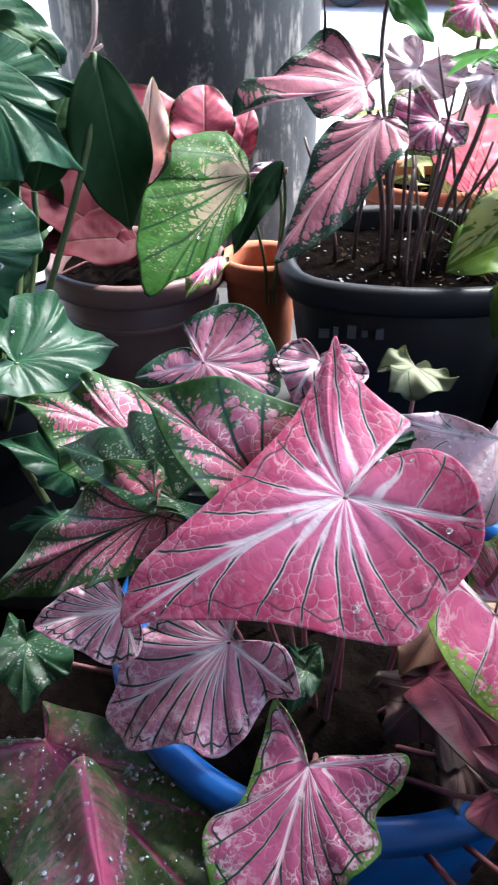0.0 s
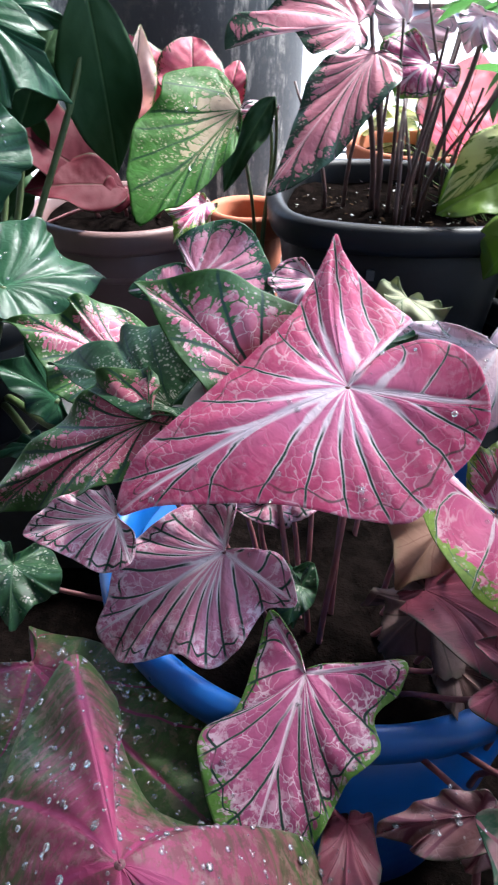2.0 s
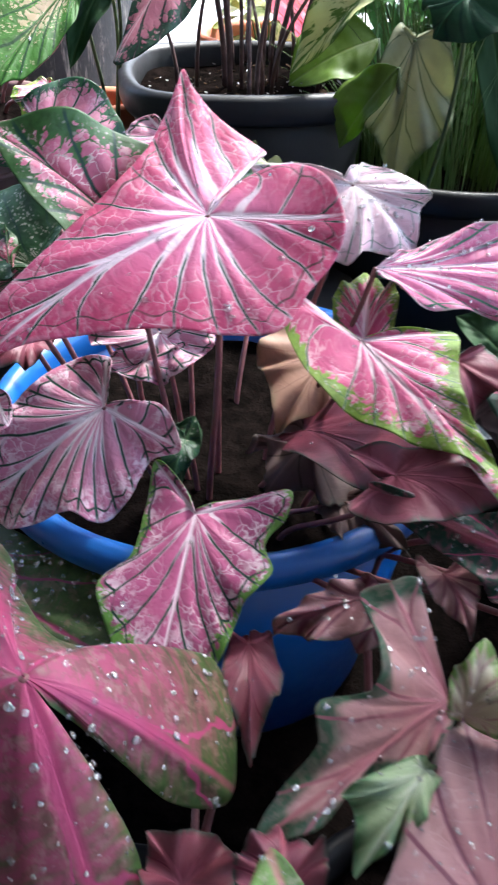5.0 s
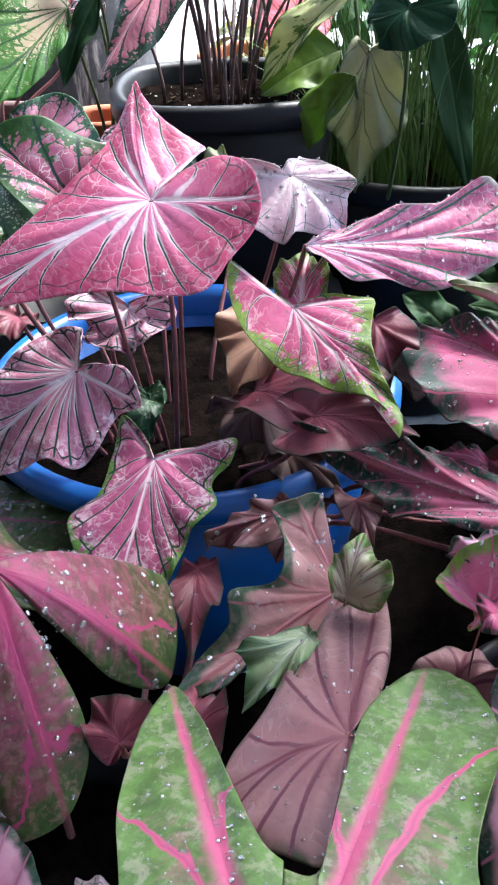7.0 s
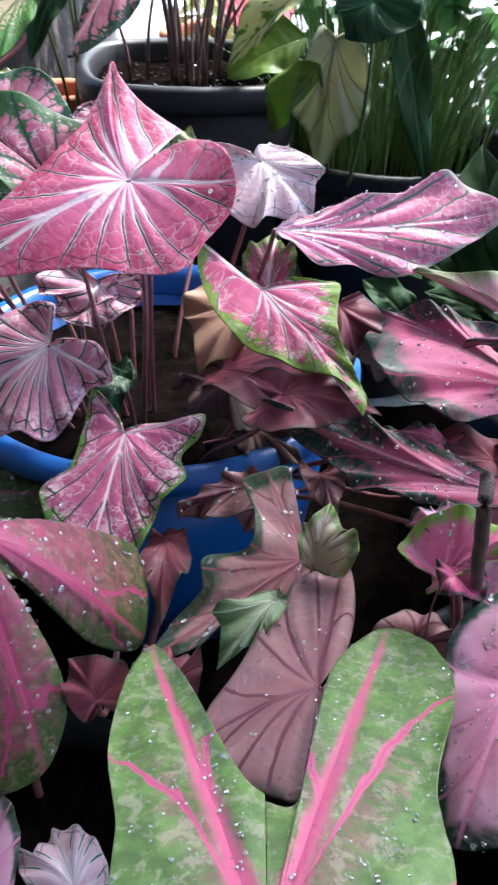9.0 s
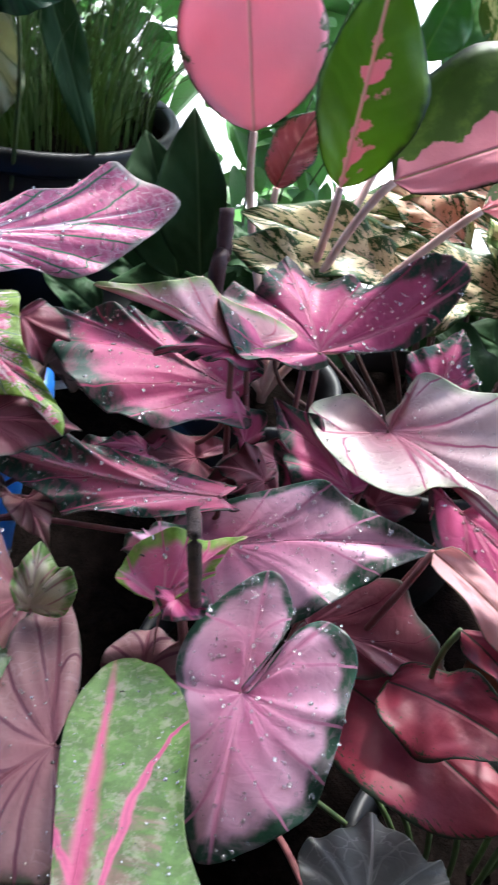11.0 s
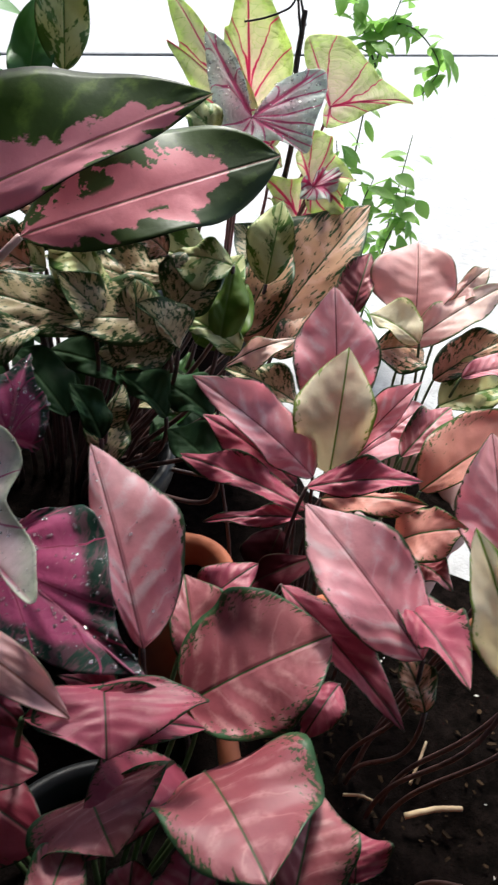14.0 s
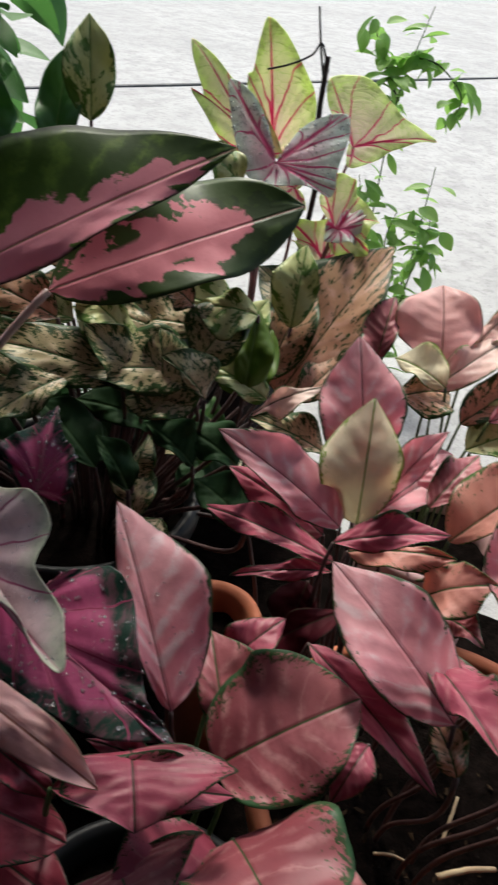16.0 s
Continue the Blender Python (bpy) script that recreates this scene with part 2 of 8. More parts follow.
def plain(name, a, b, scale=30.0, rough=0.6, bump=0.3, dist=0.002, metal=0.0, spec=0.4, coat=0.0, fine=None):
    """Two colours mixed by a noise, with a fine grain."""
    n = Nodes(name)
    vec = n.shifted()
    m = n.noise(vec, scale, 5, 0.6)
    col = n.mix(n.ramp(m, 0.32, 0.68), a, b)
    g = n.noise(vec, fine or scale * 9, 3)
    col = n.mix(n.mul(g, 0.3), col, tuple(c * 0.6 for c in a))
    n.bump(n.add(n.mul(m, 0.5), n.mul(g, 0.6)), bump, dist)
    return n.finish(col, n.add(rough - 0.08, n.mul(g, 0.16)), metal, spec, coat)


GREEN, DEEP, LIME = (0.045, 0.135, 0.05), (0.012, 0.05, 0.03), (0.30, 0.48, 0.07)
SKIN = {
    "hero": caladium_skin("rose_pink_leaf", (0.72, 0.21, 0.38), (0.62, 0.08, 0.185), (0.62, 0.20, 0.28), 1.03, 0.03, (0.86, 0.72, 0.77), 0.0040, 0.0013, DEEP, 0.00085, 0.42, (0.84, 0.62, 0.68), 0.6, 0.0, hem=0.75, frost=0.2),
    "purple": caladium_skin("mauve_leaf", (0.64, 0.29, 0.38), (0.56, 0.20, 0.30), (0.58, 0.36, 0.38), 1.02, 0.03, (0.78, 0.68, 0.70), 0.0026, 0.0011, DEEP, 0.0011, 0.20, (0.84, 0.68, 0.73), 0.8, 0.0, hem=1.0, frost=0.85),
    "purplegreen": caladium_skin("mauve_green_leaf", (0.50, 0.12, 0.25), (0.44, 0.10, 0.21), (0.18, 0.38, 0.07), 0.97, 0.05, (0.78, 0.62, 0.68), 0.0018, 0.0010, DEEP, 0.0010, 0.22, (0.86, 0.70, 0.76), 0.9, 0.0, hem=1.0, isle=(0.78, 1.28, 0.08), frost=0.8),
    "pinkrim": caladium_skin("pink_lime_rim_leaf", (0.64, 0.13, 0.28), (0.58, 0.11, 0.22), (0.24, 0.38, 0.06), 0.95, 0.05, (0.84, 0.66, 0.70), 0.0030, 0.0008, (0.04, 0.12, 0.05), 0.0007, 0.4, (0.82, 0.64, 0.68), 0.85, 0.0, hem=0.5, frost=0.8, isle=(0.66, 1.16, 0.06)),
    "greenpink": caladium_skin("green_rimmed_pink_leaf", (0.58, 0.15, 0.23), (0.56, 0.15, 0.24), (0.055, 0.14, 0.035), 0.95, 0.05, (0.05, 0.12, 0.05), 0.0009, 0.0004, DEEP, 0.0014, 0.0, (0.84, 0.68, 0.66), 1.0, 0.0, hem=0.0, frost=0.6, isle=(0.56, 1.25, 0.14), vk=1.0, net_in=0.8, mesh=120.0),
    "mauverim": caladium_skin("dusty_mauve_leaf_green_rim", (0.54, 0.20, 0.26), (0.47, 0.16, 0.21), (0.030, 0.075, 0.045), 1.0, 0.04, (0.66, 0.40, 0.44), 0.0022, 0.0008, (0.03, 0.035, 0.03), 0.0012, 0.10, (0.62, 0.42, 0.42), 0.6, 0.0, isle=(0.70, 1.22, 0.14), hem=0.7, frost=0.2),
    "rosegreen": caladium_skin("rose_leaf_green_net_rim", (0.64, 0.24, 0.34), (0.58, 0.20, 0.28), (0.035, 0.12, 0.05), 1.0, 0.04, (0.80, 0.58, 0.64), 0.0022, 0.0008, DEEP, 0.0009, 0.30, (0.78, 0.58, 0.62), 0.7, 0.0, isle=(0.66, 1.20, 0.10), hem=0.8, frost=0.5),
    "whitegreen": caladium_skin("green_white_leaf", (0.33, 0.24, 0.17), (0.30, 0.28, 0.16), (0.045, 0.14, 0.022), 0.93, 0.06, (0.07, 0.13, 0.04), 0.0012, 0.0005, (0.010, 0.040, 0.012), 0.0018, 0.0, (0.44, 0.38, 0.26), 0.6, 0.0, vk=0.75, isle=(0.06, 1.25, 0.36), share=0.35, spec=0.12, rough=0.45),
    "darkgreen": caladium_skin("dark_green_speckled_leaf", (0.50, 0.50, 0.42), (0.46, 0.46, 0.38), (0.03, 0.095, 0.035), 0.9, 0.06, (0.05, 0.12, 0.05), 0.0014, 0.0005, DEEP, 0.0009, 0.05, (0.56, 0.54, 0.46), 0.5, 0.0, vk=0.75, isle=(-0.3, 0.9, 0.1)),
    "whitepink": caladium_skin("pale_pink_leaf", (0.78, 0.58, 0.64), (0.74, 0.50, 0.58), (0.52, 0.50, 0.46), 0.98, 0.06, (0.84, 0.74, 0.78), 0.0034, 0.0010, (0.06, 0.16, 0.10), 0.0006, 0.55, (0.80, 0.62, 0.68), 0.6, 0.9, hem=0.7, frost=0.3),
    "redvein": caladium_skin("green_leaf_pink_veins", (0.26, 0.13, 0.10), (0.22, 0.26, 0.13), (0.15, 0.27, 0.06), 0.96, 0.06, (0.58, 0.11, 0.22), 0.0058, 0.0016, (0.50, 0.09, 0.19), 0.0009, 0.1, (0.44, 0.40, 0.30), 0.6, 0.0, 0.30, (0.50, 0.20, 0.23), patch=(0.07, 0.11, 0.035), patch_amt=0.55, patch_scale=48, vk=0.5, blur=0.10, isle=(0.05, 1.0, -0.1)),
    "limevein": caladium_skin("lime_leaf_red_veins", (0.88, 0.76, 0.66), (0.82, 0.86, 0.54), (0.80, 0.92, 0.42), 0.88, 0.15, (0.74, 0.10, 0.26), 0.0026, 0.0008, (0.72, 0.12, 0.26), 0.0010, 0.1, (0.56, 0.70, 0.24), 0.7, 0.0, 0.0, None, share=0.70, vk=0.5, isle=(0.6, 1.5, -0.05), net_in=0.6),
    "redgreen": caladium_skin("magenta_leaf_green_rim", (0.56, 0.085, 0.23), (0.50, 0.10, 0.22), (0.014, 0.055, 0.036), 0.80, 0.06, (0.58, 0.17, 0.28), 0.0030, 0.0008, (0.34, 0.04, 0.11), 0.0007, 0.3, (0.56, 0.18, 0.28), 0.30, 0.4, vk=0.6, bump=0.2),
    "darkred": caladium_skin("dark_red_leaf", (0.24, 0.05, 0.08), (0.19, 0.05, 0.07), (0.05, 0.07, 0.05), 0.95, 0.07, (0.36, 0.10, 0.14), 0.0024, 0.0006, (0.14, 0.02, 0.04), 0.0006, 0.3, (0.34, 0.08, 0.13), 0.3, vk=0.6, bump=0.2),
    "dusky": caladium_skin("dusky_pink_leaf", (0.24, 0.085, 0.10), (0.31, 0.165, 0.165), (0.06, 0.07, 0.035), 0.97, 0.05, (0.18, 0.05, 0.07), 0.0026, 0.0010, (0.13, 0.035, 0.055), 0.0013, 0.05, (0.42, 0.27, 0.28), 0.45, 0.5, rough=0.44, vk=0.6, bump=0.2),
    "lilac": caladium_skin("lilac_pink_leaf", (0.50, 0.13, 0.26), (0.66, 0.38, 0.50), (0.02, 0.075, 0.04), 0.87, 0.05, (0.62, 0.24, 0.38), 0.0044, 0.0010, (0.52, 0.20, 0.32), 0.0009, 0.35, (0.66, 0.40, 0.50), 0.35, 0.3, vk=0.6, bump=0.2, rough=0.28, spec=0.5),
    # Dark pink inner colour stands in for the shaded hole at the stalk.
    "funnel": caladium_skin("pale_funnel_leaf", (0.30, 0.08, 0.13), (0.76, 0.60, 0.61), (0.52, 0.56, 0.42), 0.90, 0.10, (0.40, 0.14, 0.20), 0.0030, 0.0008, (0.36, 0.10, 0.18), 0.0008, 0.3, (0.74, 0.62, 0.62), 0.5, 0.3, vk=0.6, bump=0.2),
    "paletop": caladium_skin("frosted_leaf", (0.84, 0.60, 0.70), (0.80, 0.84, 0.83), (0.74, 0.82, 0.78), 0.80, 0.25, (0.68, 0.14, 0.32), 0.0050, 0.0008, (0.55, 0.14, 0.28), 0.0009, 0.2, (0.82, 0.84, 0.84), 0.8, frost=0.7, share=0.68),
    "withered": caladium_skin("withered_brown_leaf", (0.17, 0.10, 0.09), (0.14, 0.09, 0.085), (0.10, 0.08, 0.06), 0.95, 0.08, (0.22, 0.13, 0.12), 0.0020, 0.0006, (0.06, 0.035, 0.03), 0.0009, 0.2, (0.20, 0.13, 0.12), 0.4, rough=0.6, vk=0.6, bump=0.2),
    "beige": caladium_skin("beige_underside_leaf", (0.42, 0.24, 0.17), (0.40, 0.23, 0.16), (0.34, 0.24, 0.14), 0.96, 0.06, (0.48, 0.30, 0.22), 0.0016, 0.0006, (0.30, 0.16, 0.11), 0.0007, 0.1, (0.34, 0.19, 0.13), 0.4, rough=0.55, vk=0.6, bump=0.2),
    "glossyheart": caladium_skin("glossy_green_leaf", (0.020, 0.068, 0.032), (0.015, 0.058, 0.027), (0.020, 0.065, 0.03), 0.98, 0.05, (0.03, 0.105, 0.05), 0.0014, 0.0005, (0.008, 0.034, 0.018), 0.0020, 0.05, (0.03, 0.10, 0.05), 0.3, share=0.06, bump=0.22, rough=0.32, spec=0.2),
    "greygreen": caladium_skin("grey_green_leaf", (0.36, 0.36, 0.22), (0.30, 0.32, 0.19), (0.14, 0.18, 0.09), 0.96, 0.06, (0.26, 0.28, 0.18), 0.0020, 0.0006, (0.11, 0.14, 0.07), 0.0008, 0.1, (0.26, 0.28, 0.19), 0.4, rough=0.5, vk=0.6, bump=0.2, share=0.45),
    "palegrey": caladium_skin("pale_grey_leaf", (0.24, 0.235, 0.225), (0.20, 0.195, 0.19), (0.16, 0.165, 0.15), 0.96, 0.06, (0.50, 0.48, 0.46), 0.0020, 0.0006, (0.28, 0.28, 0.26), 0.0008, 0.1, (0.52, 0.50, 0.48), 0.4, rough=0.5, vk=0.6, bump=0.2),
    "blush": caladium_skin("blush_leaf", (0.64, 0.24, 0.31), (0.68, 0.40, 0.43), (0.30, 0.42, 0.16), 0.90, 0.10, (0.60, 0.22, 0.28), 0.0030, 0.0007, (0.5, 0.14, 0.2), 0.0007, 0.4, (0.76, 0.58, 0.60), 0.5, 0.4, vk=0.6, bump=0.2),
    "rosevein": caladium_skin("rose_leaf_green_lines", (0.58, 0.12, 0.27), (0.56, 0.13, 0.26), (0.50, 0.46, 0.42), 0.98, 0.04, (0.84, 0.62, 0.70), 0.0016, 0.0007, (0.03, 0.13, 0.07), 0.0011, 0.45, (0.80, 0.54, 0.64), 0.7, 0.0, hem=1.0, frost=0.3),
    # Red-centred green leaf, darkened: the shade on it is in the colour.
    "shadevein": caladium_skin("shaded_green_leaf_red_centre", (0.16, 0.02, 0.055), (0.09, 0.07, 0.035), (0.05, 0.095, 0.02), 0.95, 0.05, (0.20, 0.025, 0.08), 0.0036, 0.0010, (0.16, 0.025, 0.06), 0.0010, 0.1, (0.16, 0.11, 0.07), 0.5, 0.0, 0.2, (0.16, 0.05, 0.06), vk=0.5, blur=0.14, isle=(0.25, 1.1, -0.1)),
    "magvein": caladium_skin("magenta_leaf_green_rim_beaded", (0.44, 0.06, 0.15), (0.34, 0.10, 0.14), (0.075, 0.14, 0.035), 0.97, 0.05, (0.48, 0.07, 0.17), 0.0060, 0.0016, (0.50, 0.08, 0.2), 0.0010, 0.1, (0.42, 0.24, 0.22), 0.5, 0.0, 0.25, (0.48, 0.12, 0.20), vk=0.5, blur=0.16, isle=(0.4, 1.35, -0.1)),
    "redrim": caladium_skin("magenta_leaf_broad_green_rim", (0.60, 0.16, 0.27), (0.52, 0.10, 0.20), (0.015, 0.06, 0.04), 0.74, 0.07, (0.64, 0.24, 0.34), 0.0030, 0.0008, (0.34, 0.04, 0.11), 0.0007, 0.5, (0.56, 0.18, 0.28), 0.25, 0.5, vk=0.6, bump=0.2),
    "hotcurl": caladium_skin("bright_pink_curled_leaf", (0.74, 0.14, 0.32), (0.70, 0.20, 0.34), (0.24, 0.40, 0.06), 0.80, 0.08, (0.76, 0.30, 0.42), 0.0020, 0.0006, (0.6, 0.1, 0.25), 0.0007, 0.5, (0.76, 0.4, 0.5), 0.3, 0.3, vk=0.6, bump=0.2),
    "duskygreen": caladium_skin("dusky_pink_leaf_green_rim", (0.42, 0.18, 0.185), (0.46, 0.26, 0.25), (0.035, 0.09, 0.045), 0.83, 0.06, (0.38, 0.14, 0.16), 0.0034, 0.0010, (0.25, 0.09, 0.11), 0.0009, 0.4, (0.42, 0.25, 0.27), 0.25, 0.3, rough=0.42, vk=0.6, bump=0.2),
    "curlcream": caladium_skin("cream_curl_green_rim", (0.52, 0.44, 0.34), (0.56, 0.52, 0.36), (0.16, 0.28, 0.06), 0.80, 0.10, (0.50, 0.40, 0.34), 0.0016, 0.0005, (0.36, 0.2, 0.2), 0.0007, 0.4, (0.5, 0.4, 0.36), 0.3, 0.4),
    "flap": caladium_skin("pale_green_underside", (0.26, 0.33, 0.19), (0.24, 0.32, 0.17), (0.10, 0.22, 0.08), 0.9, 0.10, (0.34, 0.38, 0.26), 0.0016, 0.0005, (0.2, 0.28, 0.14), 0.0007, 0.4, (0.34, 0.38, 0.26), 0.3, 0.4),
    "pink": blade_skin("pink_blade", (0.33, 0.075, 0.095), (0.39, 0.125, 0.14), (0.05, 0.13, 0.05), 0.965, 0.03, (0.06, 0.09, 0.03), 0.0010, (0.035, 0.07, 0.02), 0.60, 420, speck_edge=0.36, pale=(0.60, 0.29, 0.29)),
    "hotpink": blade_skin("bright_pink_blade", (0.82, 0.33, 0.41), (0.88, 0.52, 0.56), (0.10, 0.18, 0.09), 0.965, 0.03, (0.26, 0.08, 0.09), 0.0007, (0.05, 0.10, 0.03), 0.74, 300, speck_edge=0.42, pale=(0.94, 0.80, 0.82), band=0.30, quilt=2.0, share=0.6),
    # Deeper copy of redblade: shade from the leaves above is in the colour.
    "shadecrimson": blade_skin("shaded_crimson_blade", (0.22, 0.022, 0.045), (0.30, 0.04, 0.07), (0.03, 0.05, 0.025), 0.965, 0.03, (0.04, 0.03, 0.02), 0.0009, (0.03, 0.04, 0.015), 0.62, 420, speck_edge=0.26, share=0.3),
    "redblade": blade_skin("red_blade", (0.44, 0.075, 0.125), (0.48, 0.105, 0.16), (0.05, 0.10, 0.04), 0.965, 0.03, (0.06, 0.05, 0.03), 0.0009, (0.03, 0.05, 0.015), 0.64, 420, speck_edge=0.38, pale=(0.60, 0.24, 0.27), share=0.38),
    "peach": blade_skin("peach_blade", (0.72, 0.36, 0.28), (0.72, 0.34, 0.30), (0.10, 0.20, 0.05), 0.965, 0.03, (0.08, 0.14, 0.04), 0.0010, (0.06, 0.13, 0.03), 0.60, 380, speck_edge=0.24, share=0.5),
    "cream": blade_skin("cream_blade", (0.93, 0.86, 0.66), (0.91, 0.85, 0.68), (0.34, 0.46, 0.12), 0.965, 0.03, (0.22, 0.34, 0.06), 0.0010, (0.34, 0.46, 0.13), 0.68, 300, speck_edge=0.40, quilt=1.4, share=0.6),
    "creampink": blade_skin("cream_pink_blade", (0.76, 0.44, 0.43), (0.86, 0.70, 0.62), (0.22, 0.32, 0.12), 0.965, 0.03, (0.10, 0.10, 0.05), 0.0008, (0.24, 0.30, 0.12), 0.66, 380, speck_edge=0.35, pale=(0.84, 0.66, 0.62), share=0.5),
    # camo, camogreen: the leaf's own specks, thickened to put shade into the colour.
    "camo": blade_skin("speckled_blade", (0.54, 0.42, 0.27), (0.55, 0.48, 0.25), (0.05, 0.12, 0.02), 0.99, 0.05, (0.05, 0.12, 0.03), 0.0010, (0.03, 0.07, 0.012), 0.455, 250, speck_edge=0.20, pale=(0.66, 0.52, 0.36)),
    "camopink": blade_skin("pink_speckled_blade", (0.64, 0.33, 0.24), (0.60, 0.38, 0.22), (0.05, 0.14, 0.03), 0.99, 0.06, (0.04, 0.07, 0.015), 0.0011, (0.03, 0.065, 0.012), 0.475, 230, speck_edge=0.24, pale=(0.72, 0.46, 0.36), share=0.38),
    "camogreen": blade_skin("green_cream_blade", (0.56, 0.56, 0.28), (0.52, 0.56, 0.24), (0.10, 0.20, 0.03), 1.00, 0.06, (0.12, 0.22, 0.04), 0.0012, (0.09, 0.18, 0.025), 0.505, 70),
    "feather": blade_skin("green_blade_pink_heart", (0.085, 0.155, 0.02), (0.03, 0.065, 0.014), (0.010, 0.026, 0.010), 0.93, 0.10, (0.32, 0.22, 0.13), 0.0010, (0.03, 0.08, 0.02), 0.86, 40, feather=((0.74, 0.30, 0.36), 0.42), skew=0.55, tipgreen=0.25, spec=0.22, pale=(0.16, 0.26, 0.04), share=0.35),
    "featherpink": blade_skin("pink_blade_green_tip", (0.05, 0.11, 0.022), (0.05, 0.11, 0.022), (0.05, 0.10, 0.02), 1.02, 0.04, (0.60, 0.36, 0.34), 0.0020, (0.05, 0.11, 0.02), 0.9, 40, feather=((0.80, 0.36, 0.45), 1.10), pale=(0.90, 0.60, 0.64), tipgreen=0.62, share=0.42),
    "feathergreen": blade_skin("green_blade_pink_rib", (0.20, 0.36, 0.03), (0.12, 0.24, 0.025), (0.02, 0.055, 0.012), 0.95, 0.10, (0.62, 0.36, 0.34), 0.0022, (0.05, 0.11, 0.02), 0.9, 40, feather=((0.72, 0.30, 0.36), 0.14), skew=0.15, share=0.45),
    "feather2": blade_skin("pink_blade_green_patches", (0.045, 0.085, 0.014), (0.028, 0.055, 0.012), (0.03, 0.06, 0.012), 1.02, 0.04, (0.34, 0.20, 0.15), 0.0010, (0.03, 0.08, 0.02), 0.86, 40, feather=((0.74, 0.25, 0.30), 0.68), skew=0.04, tipgreen=1.0, blots=0.535),
    "pinkpale": blade_skin("pale_pink_blade", (0.82, 0.46, 0.46), (0.84, 0.54, 0.52), (0.30, 0.34, 0.18), 1.01, 0.05, (0.30, 0.12, 0.10), 0.0009, (0.3, 0.3, 0.1), 0.9, 60, share=0.5),
    # Very dark red: the shade on rear and low leaves is in the colour.
    "shadered": blade_skin("shaded_red_blade", (0.055, 0.006, 0.011), (0.068, 0.008, 0.014), (0.05, 0.05, 0.03), 1.01, 0.04, (0.05, 0.03, 0.02), 0.0009, (0.03, 0.03, 0.02), 0.8, 60, rough=0.55, spec=0.08),
    "olive": blade_skin("olive_blade", (0.11, 0.19, 0.025), (0.14, 0.24, 0.03), (0.10, 0.20, 0.03), 1.02, 0.05, (0.16, 0.24, 0.06), 0.0012, (0.10, 0.18, 0.03), 0.9, 40, share=0.5),
    "darkblade": blade_skin("dark_green_blade", (0.020, 0.055, 0.020), (0.025, 0.065, 0.022), (0.025, 0.06, 0.02), 1.02, 0.05, (0.05, 0.10, 0.04), 0.0014, (0.02, 0.05, 0.02), 0.9, 40, rough=0.52, spec=0.14),
    "glossy": blade_skin("glossy_green_blade", (0.035, 0.125, 0.065), (0.04, 0.14, 0.075), (0.04, 0.12, 0.06), 1.02, 0.05, (0.06, 0.17, 0.09), 0.0020, (0.02, 0.05, 0.02), 0.95, 40, rough=0.28, quilt=2.2),
    "vinegreen": blade_skin("bright_vine_leaf", (0.20, 0.40, 0.09), (0.26, 0.46, 0.10), (0.16, 0.34, 0.08), 1.02, 0.05, (0.30, 0.46, 0.16), 0.0009, (0.2, 0.4, 0.1), 0.9, 40, share=0.5),
    "leafgreen": blade_skin("mid_green_blade", (0.07, 0.19, 0.05), (0.08, 0.22, 0.05), (0.06, 0.16, 0.04), 1.02, 0.05, (0.14, 0.26, 0.08), 0.0009, (0.1, 0.2, 0.04), 0.9, 40, share=0.42),
}
STALK = {
    "pinkstalk": plain("pink_stalk", (0.24, 0.085, 0.09), (0.15, 0.06, 0.06), 60, 0.5),
    "palestalk": plain("pale_pink_stalk", (0.55, 0.40, 0.36), (0.50, 0.30, 0.29), 60, 0.45),
    "darkstalk": plain("dark_purple_stalk", (0.055, 0.03, 0.03), (0.10, 0.05, 0.045), 80, 0.5),
    "stubstalk": plain("dark_plum_stalk", (0.030, 0.010, 0.014), (0.06, 0.022, 0.026), 120, 0.6),
    "grassgreen": plain("fresh_green_stem", (0.085, 0.14, 0.035), (0.05, 0.10, 0.022), 60, 0.5),
    "greenstalk": plain("green_stalk", (0.05, 0.085, 0.025), (0.09, 0.12, 0.045), 60, 0.5),
}
def water_skin():
    """Clear beads: see-through, with a mirror sheen that grows towards their edges. A little white in the colour stands
    in for sky glints.
    """
    n = Nodes("water")
    clear = n.t.nodes.new("ShaderNodeBsdfTransparent")
    gloss = n.t.nodes.new("ShaderNodeBsdfGlossy")
    gloss.inputs["Roughness"].default_value = 0.03
    rim = n.t.nodes.new("ShaderNodeFresnel")
    rim.inputs["IOR"].default_value = 1.6
    mx = n.t.nodes.new("ShaderNodeMixShader")
    n.put(mx.inputs[0], n.add(n.mul(rim.outputs[0], 0.9), 0.15))
    n.t.links.new(clear.outputs[0], mx.inputs[1])
    n.t.links.new(gloss.outputs[0], mx.inputs[2])
    white_glint = n.t.nodes.new("ShaderNodeBsdfDiffuse")
    white_glint.inputs["Color"].default_value = (0.9, 0.9, 0.9, 1)
    both = n.t.nodes.new("ShaderNodeMixShader")
    both.inputs[0].default_value = 0.08
    n.t.links.new(mx.outputs[0], both.inputs[1])
    n.t.links.new(white_glint.outputs[0], both.inputs[2])
    n.t.links.new(both.outputs[0], n.out.inputs["Surface"])
    return n.mat


WATER = water_skin()


